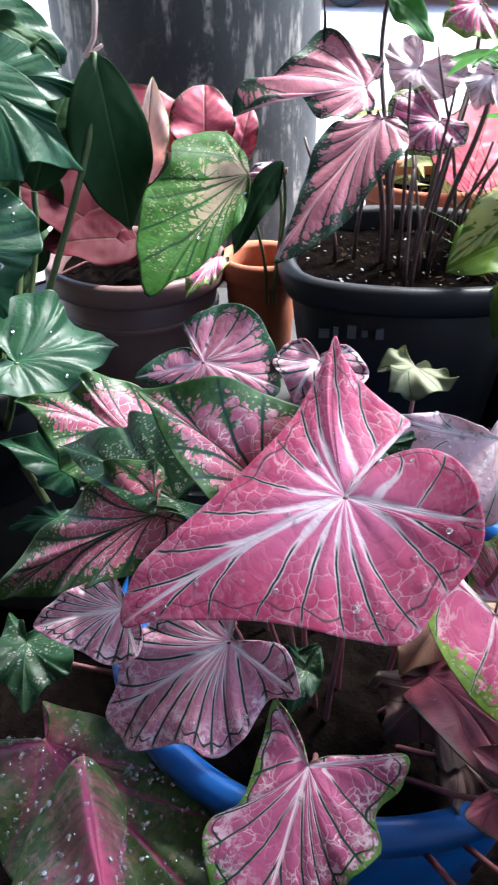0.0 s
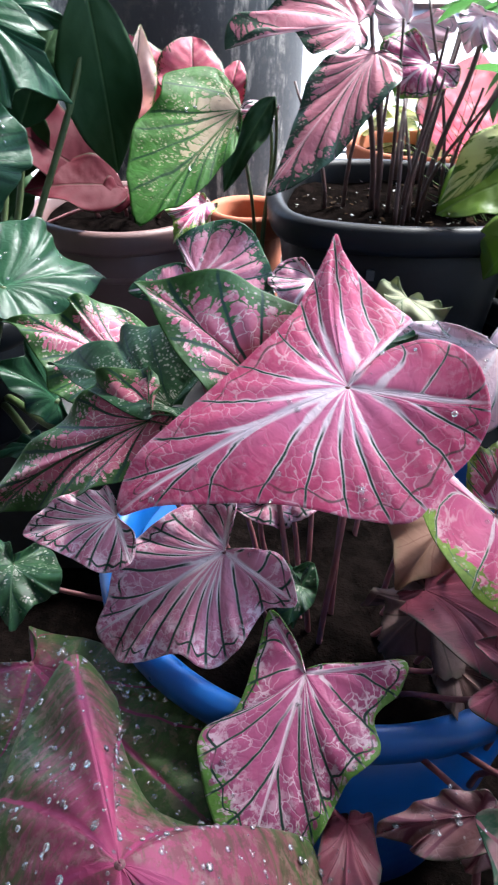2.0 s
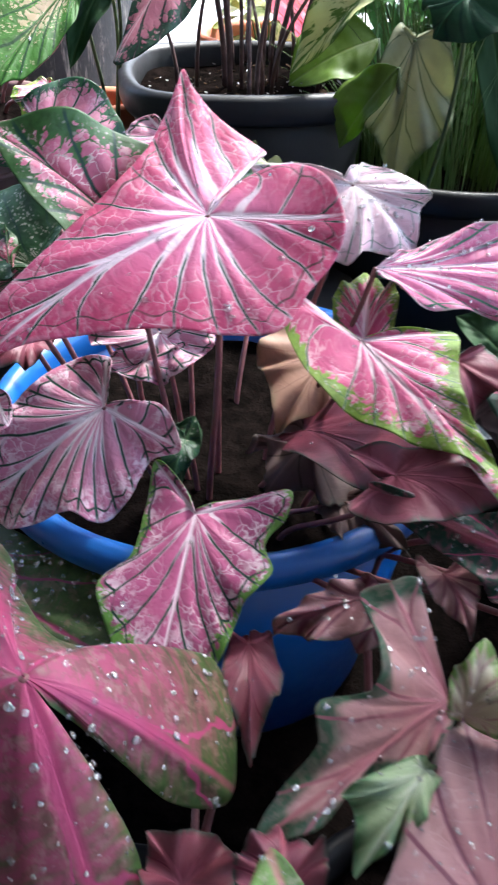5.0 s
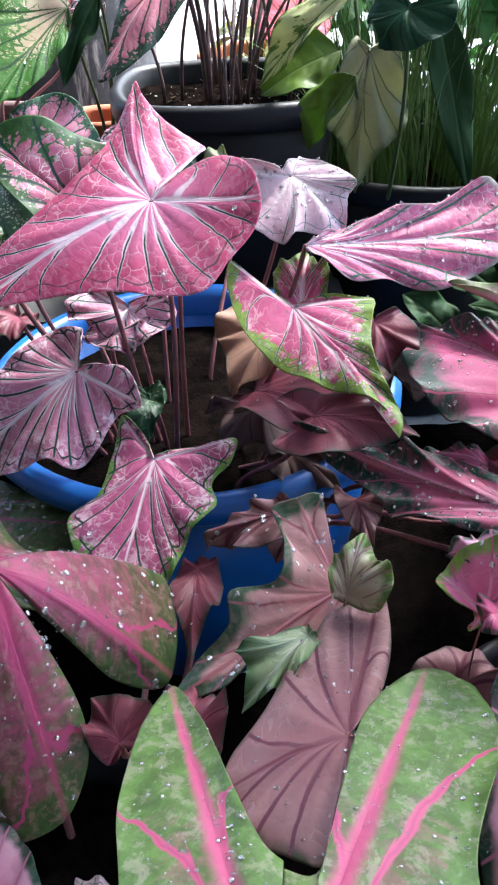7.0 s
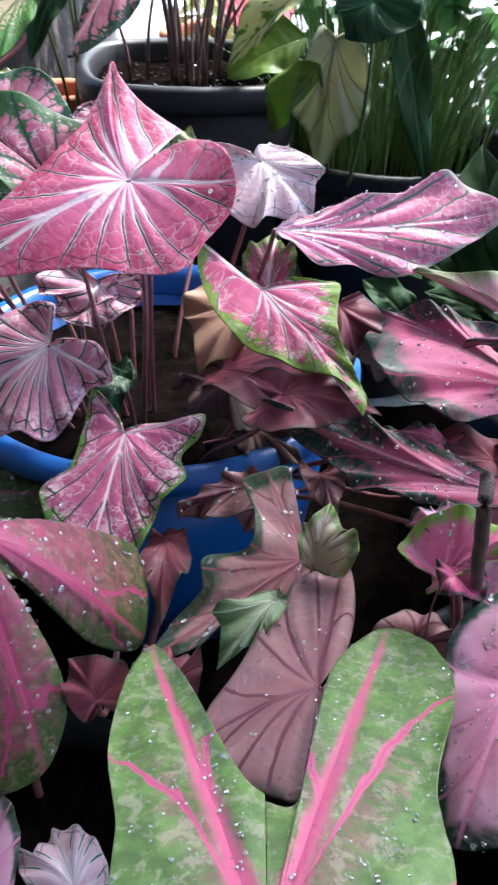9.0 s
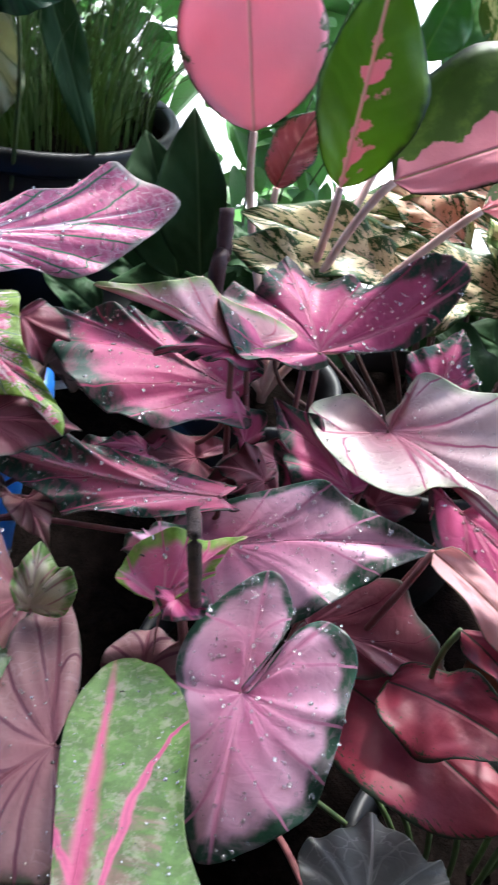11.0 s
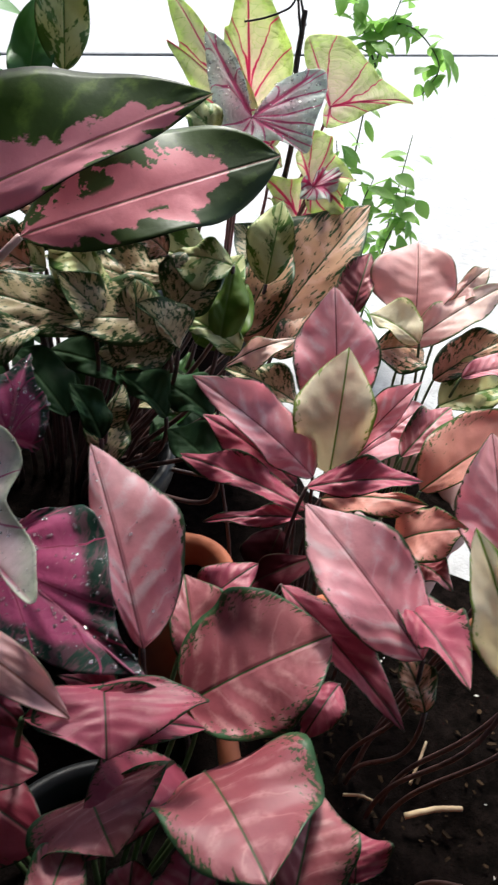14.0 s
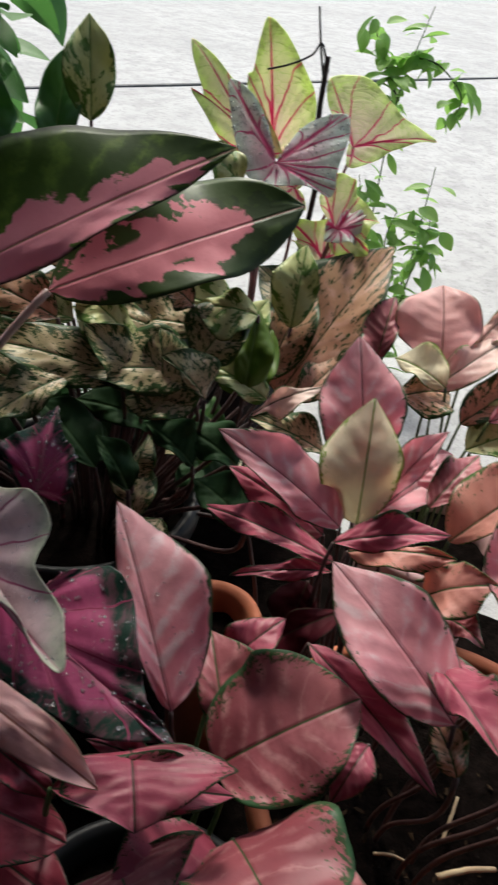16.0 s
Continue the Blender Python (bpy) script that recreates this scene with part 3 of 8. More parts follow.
# ---------------------------------------------------------------- mesh helpers
def solid(name, verts, faces, material, parent=None, label="", smooth=True, attrs=None):
    me = bpy.data.meshes.new(name)
    me.from_pydata(verts, [], faces)
    for key, values in (attrs or {}).items():
        me.attributes.new(key, "FLOAT", "POINT").data.foreach_set("value", values)
    if smooth:
        me.polygons.foreach_set("use_smooth", [True] * len(me.polygons))
    me.materials.append(material)
    me.update()
    ob = new(name, me)
    if parent:
        ob.parent = parent
    if label:
        ob["label"] = label
    return ob


def part(name, bm, material, parent, label="", smooth=True):
    me = bpy.data.meshes.new(name)
    bm.to_mesh(me)
    bm.free()
    if smooth:
        me.polygons.foreach_set("use_smooth", [True] * len(me.polygons))
    me.materials.append(material)
    ob = new(name, me)
    ob.parent = parent
    if label:
        ob["label"] = label
    return ob


def thing(name, at, label, category, group="", kind=""):
    ob = new(name)
    ob.empty_display_size = 0.05
    ob.location = at
    return tagged(ob, label, category, group, kind)


def tube(name, points, radii, material, parent=None, sides=8, label=""):
    """A round stem through the points, in the parent's own space."""
    verts, faces = [], []
    pts = [Vector(p) for p in points]
    up = Vector((0.31, 0.77, 0.55))
    for i, p in enumerate(pts):
        d = (pts[min(i + 1, len(pts) - 1)] - pts[max(i - 1, 0)]).normalized()
        a = d.cross(up).normalized()
        b = d.cross(a)
        r = radii[0] + (radii[1] - radii[0]) * i / (len(pts) - 1)
        for k in range(sides):
            w = math.tau * k / sides
            verts.append(p + (a * math.cos(w) + b * math.sin(w)) * r)
    for i in range(len(pts) - 1):
        for k in range(sides):
            k2 = (k + 1) % sides
            faces.append((i * sides + k, i * sides + k2, (i + 1) * sides + k2, (i + 1) * sides + k))
    faces.append(tuple(reversed(range(sides))))
    faces.append(tuple(range((len(pts) - 1) * sides, len(pts) * sides)))
    return solid(name, verts, faces, material, parent, label)


def bezier(a, b, c, d, n=12):
    a, b, c, d = Vector(a), Vector(b), Vector(c), Vector(d)
    out = []
    for i in range(n + 1):
        t = i / n
        out.append(a * (1 - t) ** 3 + b * 3 * t * (1 - t) ** 2 + c * 3 * t * t * (1 - t) + d * t ** 3)
    return out


def catmull(points, per):
    """A smooth open line through flat points."""
    p = [np.array(q, float) for q in points]
    p = [2 * p[0] - p[1]] + p + [2 * p[-1] - p[-2]]
    out = []
    for i in range(1, len(p) - 2):
        for k in range(per):
            t = k / per
            out.append(0.5 * (2 * p[i] + (p[i + 1] - p[i - 1]) * t + (2 * p[i - 1] - 5 * p[i] + 4 * p[i + 1] - p[i + 2]) * t * t + (3 * p[i] - p[i - 1] - 3 * p[i + 1] + p[i + 2]) * t ** 3))
    out.append(p[-2])
    return np.array(out)


def leaf_pose(stalk, tip, face):
    """Stalk end at the origin, x to the tip, z along the side that faces up."""
    j, t = Vector(stalk), Vector(tip)
    ex = (t - j).normalized()
    nz = Vector(face)
    nz = (nz - ex * nz.dot(ex)).normalized()
    ey = nz.cross(ex)
    m = Matrix((ex, ey, nz)).transposed().to_4x4()
    m.translation = j
    return m, (t - j).length


def droplets(leaf, coords, normals, count, size, rng):
    """Beads of water lying on a leaf's upper face."""
    verts, faces = [], []
    ring = 7
    for _ in range(count):
        i = rng.randrange(len(coords))
        c, nz = Vector(coords[i]), Vector(normals[i])
        c = c + Vector((rng.uniform(-1, 1), rng.uniform(-1, 1), 0)) * 0.0022
        r = size * (0.32 + 1.25 * rng.random() ** 3)
        a = nz.orthogonal().normalized()
        b = nz.cross(a)
        s = len(verts)
        for h, q in ((-0.15, 0.9), (0.12, 1.0), (0.42, 0.72)):
            for k in range(ring):
                w = math.tau * k / ring
                verts.append(c + (a * math.cos(w) + b * math.sin(w)) * r * q + nz * r * h)
        verts.append(c + nz * r * 0.58)
        for lv in (0, 1):
            for k in range(ring):
                k2 = (k + 1) % ring
                faces.append((s + lv * ring + k, s + lv * ring + k2, s + (lv + 1) * ring + k2, s + (lv + 1) * ring + k))
        for k in range(ring):
            faces.append((s + 2 * ring + k, s + 2 * ring + (k + 1) % ring, s + 3 * ring))
        faces.append(tuple(s + k for k in reversed(range(ring))))
    ob = solid("water_beading", verts, faces, WATER, leaf, "clear beads of water")
    ob["kind"] = "stuff"
    return ob


def stalk_to(leaf, m, root, kind, r, bow=0.35, back=0.02):
    """The leaf's stalk, from under the blade down to the root, as a part of the leaf."""
    inv = m.inverted()
    a = Vector((0, 0, -0.0008))
    z = inv @ Vector(root)
    down = (inv.to_3x3() @ Vector((0, 0, -1))).normalized()
    d = z.length
    b = a + Vector((-back, 0, -0.012)) + down * d * bow
    c = z - down * d * min(0.35, bow * 1.4)
    return tube("petiole", bezier(a, b, c, z, 14), (r, r * 1.25), STALK[kind], leaf)


def vein_field(rings, ang, veins):
    """Counts side veins over a heart-shaped blade: whole numbers are veins. By the stalk they spread from one point,
    further out they leave the midrib (at 8) and the ribs of the two lobes (at 2 and 14) and sweep out to the rim."""
    basal = 0.62

    def spread(e, a):
        """The rim place, 0..1 from the rib, of the vein through ring e at angle share a."""
        lo, hi = np.zeros_like(a), np.ones_like(a) * 1.0
        for _ in range(26):
            m = (lo + hi) / 2
            e0 = np.maximum(0.0, 1 - m / basal) ** 1.15 * 0.93
            t = np.clip((e - e0) / (1 - e0), 0, 1)
            at = m * t ** (0.75 * np.minimum(1, e0 / 0.30))
            low = at < a
            lo, hi = np.where(low, m, lo), np.where(low, hi, m)
        return (lo + hi) / 2

    e = np.repeat(rings[:, None], len(ang), 1)
    s = np.repeat(ang[None, :], len(rings), 0)
    tip = np.minimum(1, abs(s - 8) / 6)
    near, far = spread(e, np.minimum(tip, 0.5) * 2), spread(e, np.minimum(1 - tip, 0.5) * 2)
    outer = np.where(tip < 0.5, near / 2, 1 - far / 2)
    inner = spread(e, np.clip((abs(s - 8) - 6) / 2, 0, 1) * basal)
    inner = 1 - inner / 2
    return np.where(abs(s - 8) <= 6, outer, inner) * veins * 1.6


SEED = [0]


def caladium(plant, skin, stalk, tip, face, left, right, lobe_l, lobe_r, sinus=0.25, arch=0.012, fold=0.0, lobe=0.0, wave=0.0055, cup=0.0, curl=0.0, drops=0, drop=0.0014, root=None, stem="pinkstalk", stem_r=0.0024, twist=0.0, full=0.12, bulge=0.11, funnel=0.0, rib=1.0, point=0, ruffle=0.035, paddle=0.0, blunt=0.0, veins=4.6, droop=0.0, hang=0.0, notch_at=None, shape=None, label=""):
    """A heart-shaped leaf. left, right: the widest points; lobe_l, lobe_r: the two lobe ends, all as (x, y) metres in the blade."""
    SEED[0] += 1
    rng = random.Random(SEED[0])
    m, length = leaf_pose(stalk, tip, face)
    la, ra = np.array(lobe_l), np.array(lobe_r)
    notch = (la + ra) / 2 * sinus
    notch[0] = min(notch[0], -0.004)
    if notch_at:
        notch = np.array(notch_at)
    out_l = la * 0.50 + np.array(left) * 0.50 + (np.array(left) + la) * bulge
    out_r = ra * 0.50 + np.array(right) * 0.50 + (np.array(right) + ra) * bulge
    in_l = notch + (la - notch) * 0.55 + np.array([-la[1], la[0]]) * full
    in_r = notch + (ra - notch) * 0.55 + np.array([-ra[1], ra[0]]) * -full
    t1, t2 = 0.66 + 0.22 * blunt, 0.20 + 0.42 * blunt
    keys = [(notch + (la - notch) * 0.03, 0), (in_l, 0.8), (la, 2.0), (out_l, 3.3), (np.array(left), 4.7),
            ((length * 0.62, left[1] * t1), 6.2), ((length * 0.88, left[1] * t2), 7.3), ((length, 0.0), 8), ((length * 0.88, right[1] * t2), 8.7), ((length * 0.62, right[1] * t1), 9.8),
            (np.array(right), 11.3), (out_r, 12.7), (ra, 14.0), (in_r, 15.2), (notch + (ra - notch) * 0.03, 16)]
    if paddle:
        pr, pl = np.array([-ra[1], ra[0]]) * paddle, np.array([-la[1], la[0]]) * paddle
        keys[12:13] = [(ra * 0.84 + pr, 13.6), (ra, 14.0), (ra * 0.84 - pr, 14.5)]
        keys[2:3] = [(la * 0.84 + pl, 1.5), (la, 2.0), (la * 0.84 - pl, 2.4)]
    if point:
        keys[12:13] = [(ra + (out_r - ra) * 0.16, 13.8), (ra, 14.0), (ra + (in_r - ra) * 0.16, 14.2)]
        keys[2:3] = [(la + (in_l - la) * 0.16, 1.8), (la, 2.0), (la + (out_l - la) * 0.16, 2.2)]
    lift = None
    if shape:
        keys = [((length, 0.0) if k == 8 else shape[k][:2], k) for k in sorted([*shape, 8])]
        lift = [0.0 if k == 8 or len(shape[k]) < 3 else shape[k][2] for k in sorted([*shape, 8])]
    key_ang = [k for _, k in keys]
    keys = [k for k, _ in keys]
    per = 9
    rim = catmull(keys, per)
    n = len(rim)
    lift = np.zeros(n) if lift is None else catmull([(h, 0.0) for h in lift], per)[:, 0]
    for i in range(n):
        rim[i] *= 1 + ruffle * min(1.0, 0.12 * min(i, n - 1 - i)) * (noise.noise((i * 0.19, SEED[0] * 3.7, 0)) + 0.6 * noise.noise((i * 0.49, SEED[0] * 1.3, 5)))
    ang = np.interp(np.arange(n) / per, range(len(keys)), key_ang)
    rings = np.array([0.0, 0.02, 0.05, 0.09, 0.14, 0.20, 0.26, 0.32, 0.38, 0.44, 0.50, 0.56, 0.62, 0.68, 0.74, 0.79, 0.84, 0.88, 0.92, 0.95, 0.98, 1.0])
    size = (abs(left[1]) + abs(right[1])) / 2
    phase, freq = rng.uniform(0, 6), rng.uniform(1.6, 2.6)
    side = np.where(ang < 8, 1.0, -1.0)
    reach = np.hypot(rim[:, 0], rim[:, 1]) + 1e-9
    bend = 0.055 * side * reach * np.minimum(1, abs(ang - 8) / 2.0) * np.where((ang > 2) & (ang < 14), 1, 0.0 if shape else 0.3)
    flat = rings[:, None, None] * rim[None] + (np.sin(np.pi * rings)[:, None] * bend[None])[..., None] * np.stack([rim[:, 1], -rim[:, 0]], 1)[None] / reach[None, :, None]
    vein = vein_field(rings, ang, veins)
    # metres between two side veins, from the slope of the count over the blade
    er, ea = np.gradient(flat, rings, axis=0), np.gradient(flat, axis=1)
    vr, va = np.gradient(vein, rings, axis=0), np.gradient(vein, axis=1)
    det = er[..., 0] * ea[..., 1] - er[..., 1] * ea[..., 0]
    det = np.where(abs(det) < 1e-10, 1e-10, det)
    gx, gy = (vr * ea[..., 1] - va * er[..., 1]) / det, (va * er[..., 0] - vr * ea[..., 0]) / det
    gap = 1.0 / np.maximum(np.hypot(gx, gy), 8.0)
    gap[0] = 0.0
    # metres to the nearest of the three main ribs
    axis = np.full(vein.shape, 1.0)
    for at in (2.0, 8.0, 14.0):
        line = flat[:, int(np.argmin(abs(ang - at)))]
        for p, q in zip(line[:-1], line[1:]):
            d = q - p
            w = np.clip(((flat - p) @ d) / (d @ d + 1e-12), 0, 1)
            axis = np.minimum(axis, np.hypot(*(flat - p - w[..., None] * d).transpose(2, 0, 1)))
    verts = []
    for k, e in enumerate(rings):
        for i in range(n):
            x, y = flat[k, i]
            z = 0.0
            if x > 0:
                z += arch * 4 * (x / length) * (1 - x / length)
            else:
                z += lobe * (x / (abs(la[0]) + abs(ra[0]) + 0.02) * 2) ** 2
            z += fold * abs(y) + cup * (y / size) ** 2
            z -= curl * max(0, e - 0.6) ** 2 / 0.16
            z -= droop * max(0.0, x / length - 0.3) ** 2 * length + hang * max(0.0, e - 0.45) ** 2 * reach[i] * 1.6
            z += wave * e ** 2 * (math.sin(freq * 0.62 * ang[i] + phase) + 0.7 * math.sin(1.75 * freq * ang[i] + 2 * phase) * e ** 2)
            z += wave * 0.22 * e ** 4 * math.cos(math.tau * vein[k, i] * 0.5 + phase)
            z += funnel * e ** 1.3 * (1.0 if x < length * 0.55 else max(0, 1 - (x / length - 0.55) / 0.45))
            z += rib * 0.034 * min(gap[k, i], 0.02) * math.sin(math.pi * min(1, e * 0.9)) * -math.cos(math.tau * vein[k, i])
            z -= rib * 0.0012 * size / 0.07 * max(0.0, 1 - axis[k, i] / 0.006) * (1 - e)
            z += 0.004 * e * noise.noise((x * 22 + phase, y * 22, 3.0))
            z += twist * x * y + lift[i] * e ** 1.5
            verts.append((x, y, z))
    faces = []
    for k in range(len(rings) - 1):
        for i in range(n - 1):
            q = (k * n + i, k * n + i + 1, (k + 1) * n + i + 1, (k + 1) * n + i)
            faces.append(q if k else (q[0], q[2], q[3]))
    edge = np.repeat(rings, n)
    rad = np.hypot(flat[..., 0], flat[..., 1])
    ob = solid("leaf", verts, faces, SKIN[skin], plant, label, attrs={"edge": edge, "vein": vein.ravel(), "rad": rad.ravel(), "gap": gap.ravel(), "axis": axis.ravel()})
    ob.matrix_local = plant.matrix_basis.inverted() @ m
    sheet(ob, 0.0006)
    if root:
        stalk_to(ob, m, root, stem, stem_r)
    if drops:
        me = ob.data
        share = (rings[:, None] * np.hypot(ea[..., 0], ea[..., 1]) / (rings[:, None] + 1e-6) * np.gradient(rings)[:, None] * reach[None, :]).ravel()
        share[:3 * n] = 0
        share[-n:] = 0
        ids = rng.choices(range(len(verts)), weights=share.tolist(), k=drops * 3)
        droplets(ob, [me.vertices[i].co for i in ids], [me.vertices[i].normal for i in ids], drops * 3, drop, rng)
    return ob


def blade(plant, skin, stalk, tip, face, wl, wr, widest=0.45, arch=0.01, fold=0.15, wave=0.0055, cup=0.0, drops=0, drop=0.0012, root=None, stem="palestalk", stem_r=0.0024, blunt=0.0, sway=0.0, curl=0.0, base_round=0.6, bow=0.35, back=0.02, n_lat=7.0, label=""):
    """A long leaf with a midrib, wl and wr metres wide to its two sides."""
    SEED[0] += 1
    rng = random.Random(SEED[0])
    m, length = leaf_pose(stalk, tip, face)
    nu, nv = 26, 8
    verts, e_at, u_at, l_at, m_at, s_at = [], [], [], [], [], []
    phase, bowed = rng.uniform(0, 6), rng.uniform(-1.0, 0.6)
    for i in range(nu + 1):
        u = i / nu
        u = u * 0.985 + 0.015 * (i == nu)
        s = (u / widest) if u < widest else (1 - u) / (1 - widest)
        s = max(0.0, s)
        w = math.sin(s * math.pi / 2) ** (base_round if u < widest else 0.95 - 0.4 * blunt)
        w *= 1 + 0.05 * noise.noise((u * 7, SEED[0] * 2.3, 0))
        w = max(w, 0.012 if i not in (0, nu) else 0.004)
        for j in range(-nv, nv + 1):
            v = j / nv
            y = v * w * (wl if v > 0 else wr)
            x = u * length
            z = arch * 4 * u * (1 - u) + fold * abs(y) + cup * v * v * w - curl * abs(v) ** 3 * w
            z += wave * (abs(v) ** 2) * math.sin(9 * u + phase + (1.7 if v > 0 else 0)) * w * 2
            z += 0.0065 * abs(v) * w * noise.noise((u * 4.5 + phase, v * 2.2, 7.0))
            z += length * 0.035 * bowed * (u * u - u) + 0.0010 * w * noise.noise((u * 9 + phase, v * 5, 2.0))
            z += 0.0011 * math.sin(math.tau * (u * n_lat - abs(v) * 1.6) + 3 * noise.noise((u * 5, v * 3, phase))) * w * (1 - abs(v)) * 2 * abs(v) ** 0.5
            y += sway * 4 * u * (1 - u)
            verts.append((x, y, z))
            e_at.append(abs(v))
            s_at.append(v)
            u_at.append(u)
            l_at.append(u * n_lat - abs(v) * 1.6)
            m_at.append(abs(v * w * (wl if v > 0 else wr)))
    n = 2 * nv + 1
    faces = []
    for i in range(nu):
        for j in range(n - 1):
            faces.append((i * n + j, (i + 1) * n + j, (i + 1) * n + j + 1, i * n + j + 1))
    ob = solid("leaf", verts, faces, SKIN[skin], plant, label, attrs={"edge": e_at, "along": u_at, "lat": l_at, "mid": m_at, "side": s_at})
    ob.matrix_local = plant.matrix_basis.inverted() @ m
    sheet(ob, 0.0007)
    if root:
        stalk_to(ob, m, root, stem, stem_r, bow, back)
    if drops:
        me = ob.data
        ids = [i for i in range(n, len(verts) - n)]
        droplets(ob, [me.vertices[i].co for i in ids], [me.vertices[i].normal for i in ids], drops * 3, drop, rng)
    return ob


def sheet(ob, thick):
    """Gives a blade its thickness."""
    s = ob.modifiers.new("thickness", "SOLIDIFY")
    s.thickness, s.offset = thick, -1.0
    s.use_rim = True


def lathe(name, profile, material, parent, sides=48, label="", square=0.0, rough=0.0):
    """A turned shape from (radius, height) pairs; square bulges it towards a rounded square."""
    verts, faces = [], []
    for r, z in profile:
        for k in range(sides):
            w = math.tau * (k + 0.5) / sides
            c, s = math.cos(w), math.sin(w)
            q = r
            if square:
                q = r * ((1 - square) + square / (abs(c) ** 6 + abs(s) ** 6) ** (1 / 6))
            verts.append((q * c, q * s, z))
    for i in range(len(profile) - 1):
        for k in range(sides):
            k2 = (k + 1) % sides
            faces.append((i * sides + k, i * sides + k2, (i + 1) * sides + k2, (i + 1) * sides + k))
    return solid(name, verts, faces, material, parent, label)


# ---------------------------------------------------------------- ground, house and distance
def concrete_skin():
    n = Nodes("pale_concrete")
    vec = n.coord()
    big, mid, grit = n.noise(vec, 1.3, 4), n.noise(vec, 9, 5, 0.65), n.noise(vec, 150, 2)
    col = n.mix(n.ramp(big, 0.3, 0.7), (0.42, 0.42, 0.42), (0.355, 0.355, 0.355))
    col = n.mix(n.mul(n.ramp(mid, 0.42, 0.64), 0.62), col, (0.27, 0.27, 0.27))
    pit = n.ramp(n.noise(vec, 34, 5, 0.75), 0.50, 0.62)
    col = n.mix(n.mul(pit, 0.55), col, (0.22, 0.22, 0.22))
    col = n.mix(n.mul(grit, 0.25), col, (0.34, 0.34, 0.33))
    n.bump(n.add(n.mul(mid, 0.4), grit), 0.4, 0.004)
    return n.finish(col, 0.85, spec=0.25)


def pillar_skin():
    n = Nodes("peeling_grey_paint")
    vec = n.coord()
    big, mid = n.noise(vec, 3.0, 4), n.noise(n.warp(vec, 4, 0.08), 11, 6, 0.7)
    t = n.t.nodes.new("ShaderNodeMapping")
    t.inputs["Scale"].default_value = (9, 9, 1.6)
    n.put(t.inputs["Vector"], vec)
    streak = n.noise(t.outputs[0], 2.2, 5, 0.7)
    col = n.mix(n.ramp(big, 0.3, 0.7), (0.020, 0.021, 0.025), (0.042, 0.044, 0.05))
    col = n.mix(n.mul(n.ramp(streak, 0.50, 0.62), n.ramp(mid, 0.40, 0.56)), col, (0.34, 0.31, 0.28))
    col = n.mix(n.mul(n.ramp(n.noise(vec, 40, 4, 0.7), 0.52, 0.66), 0.35), col, (0.10, 0.085, 0.075))
    n.bump(n.add(mid, n.mul(streak, 0.5)), 0.5, 0.004)
    return n.finish(col, 0.62)


def soil_skin():
    n = Nodes("wet_soil_and_shade")
    vec = n.shifted()
    m, g = n.noise(vec, 60, 5, 0.7), n.noise(vec, 240, 3)
    # Wet soil, taken near-black so it also carries the shade around the plants.
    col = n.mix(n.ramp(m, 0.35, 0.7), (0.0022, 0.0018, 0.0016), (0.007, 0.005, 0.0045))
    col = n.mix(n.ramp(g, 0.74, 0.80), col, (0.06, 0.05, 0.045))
    n.bump(n.add(m, n.mul(g, 0.6)), 0.6, 0.004)
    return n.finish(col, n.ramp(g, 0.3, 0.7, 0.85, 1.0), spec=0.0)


CONCRETE, PILLAR, SOIL = concrete_skin(), pillar_skin(), soil_skin()
JOINT = plain("dark_joint", (0.10, 0.10, 0.10), (0.16, 0.16, 0.16), 20, 0.9)
# Near-black concrete: the shade around the rear pots is in the colour.
SHADESLAB = plain("shade_dark_concrete", (0.03, 0.03, 0.03), (0.05, 0.048, 0.045), 8, 0.7)
WALLPAINT = plain("grey_wall_paint", (0.12, 0.115, 0.11), (0.10, 0.097, 0.093), 3, 0.8)
CEILING = plain("grey_ceiling_board", (0.27, 0.262, 0.25), (0.23, 0.224, 0.215), 4, 0.8)
DARKWALL = plain("dark_far_wall", (0.06, 0.065, 0.07), (0.10, 0.10, 0.10), 2, 0.8)
HEDGE = plain("far_hedge", (0.05, 0.12, 0.03), (0.10, 0.20, 0.05), 4, 0.8)
BLACKPLASTIC = plain("black_plastic", (0.007, 0.0073, 0.0085), (0.011, 0.012, 0.014), 12, 0.46, 0.15, spec=0.22)
BROWNPLASTIC = plain("brown_plastic", (0.125, 0.070, 0.066), (0.15, 0.085, 0.08), 10, 0.5, 0.15)
TERRACOTTA = plain("terracotta", (0.42, 0.13, 0.06), (0.34, 0.10, 0.05), 14, 0.75, 0.3)
PINKPOT = plain("pale_pink_plastic", (0.62, 0.40, 0.38), (0.58, 0.36, 0.34), 14, 0.55, 0.2)
BLUE = plain("blue_plastic", (0.010, 0.115, 0.42), (0.012, 0.10, 0.36), 8, 0.32, 0.1, spec=0.5)
PALEPRINT = plain("pale_print", (0.06, 0.06, 0.065), (0.045, 0.045, 0.05), 40, 0.6)
BARK = plain("dark_bark", (0.030, 0.018, 0.016), (0.085, 0.052, 0.045), 90, 0.75, 0.8)
STRAW = plain("dry_straw", (0.42, 0.32, 0.20), (0.30, 0.20, 0.12), 70, 0.75)
WHITEBIT = plain("white_grit", (0.62, 0.60, 0.57), (0.45, 0.43, 0.40), 90, 0.8)
GROUND = 0.20


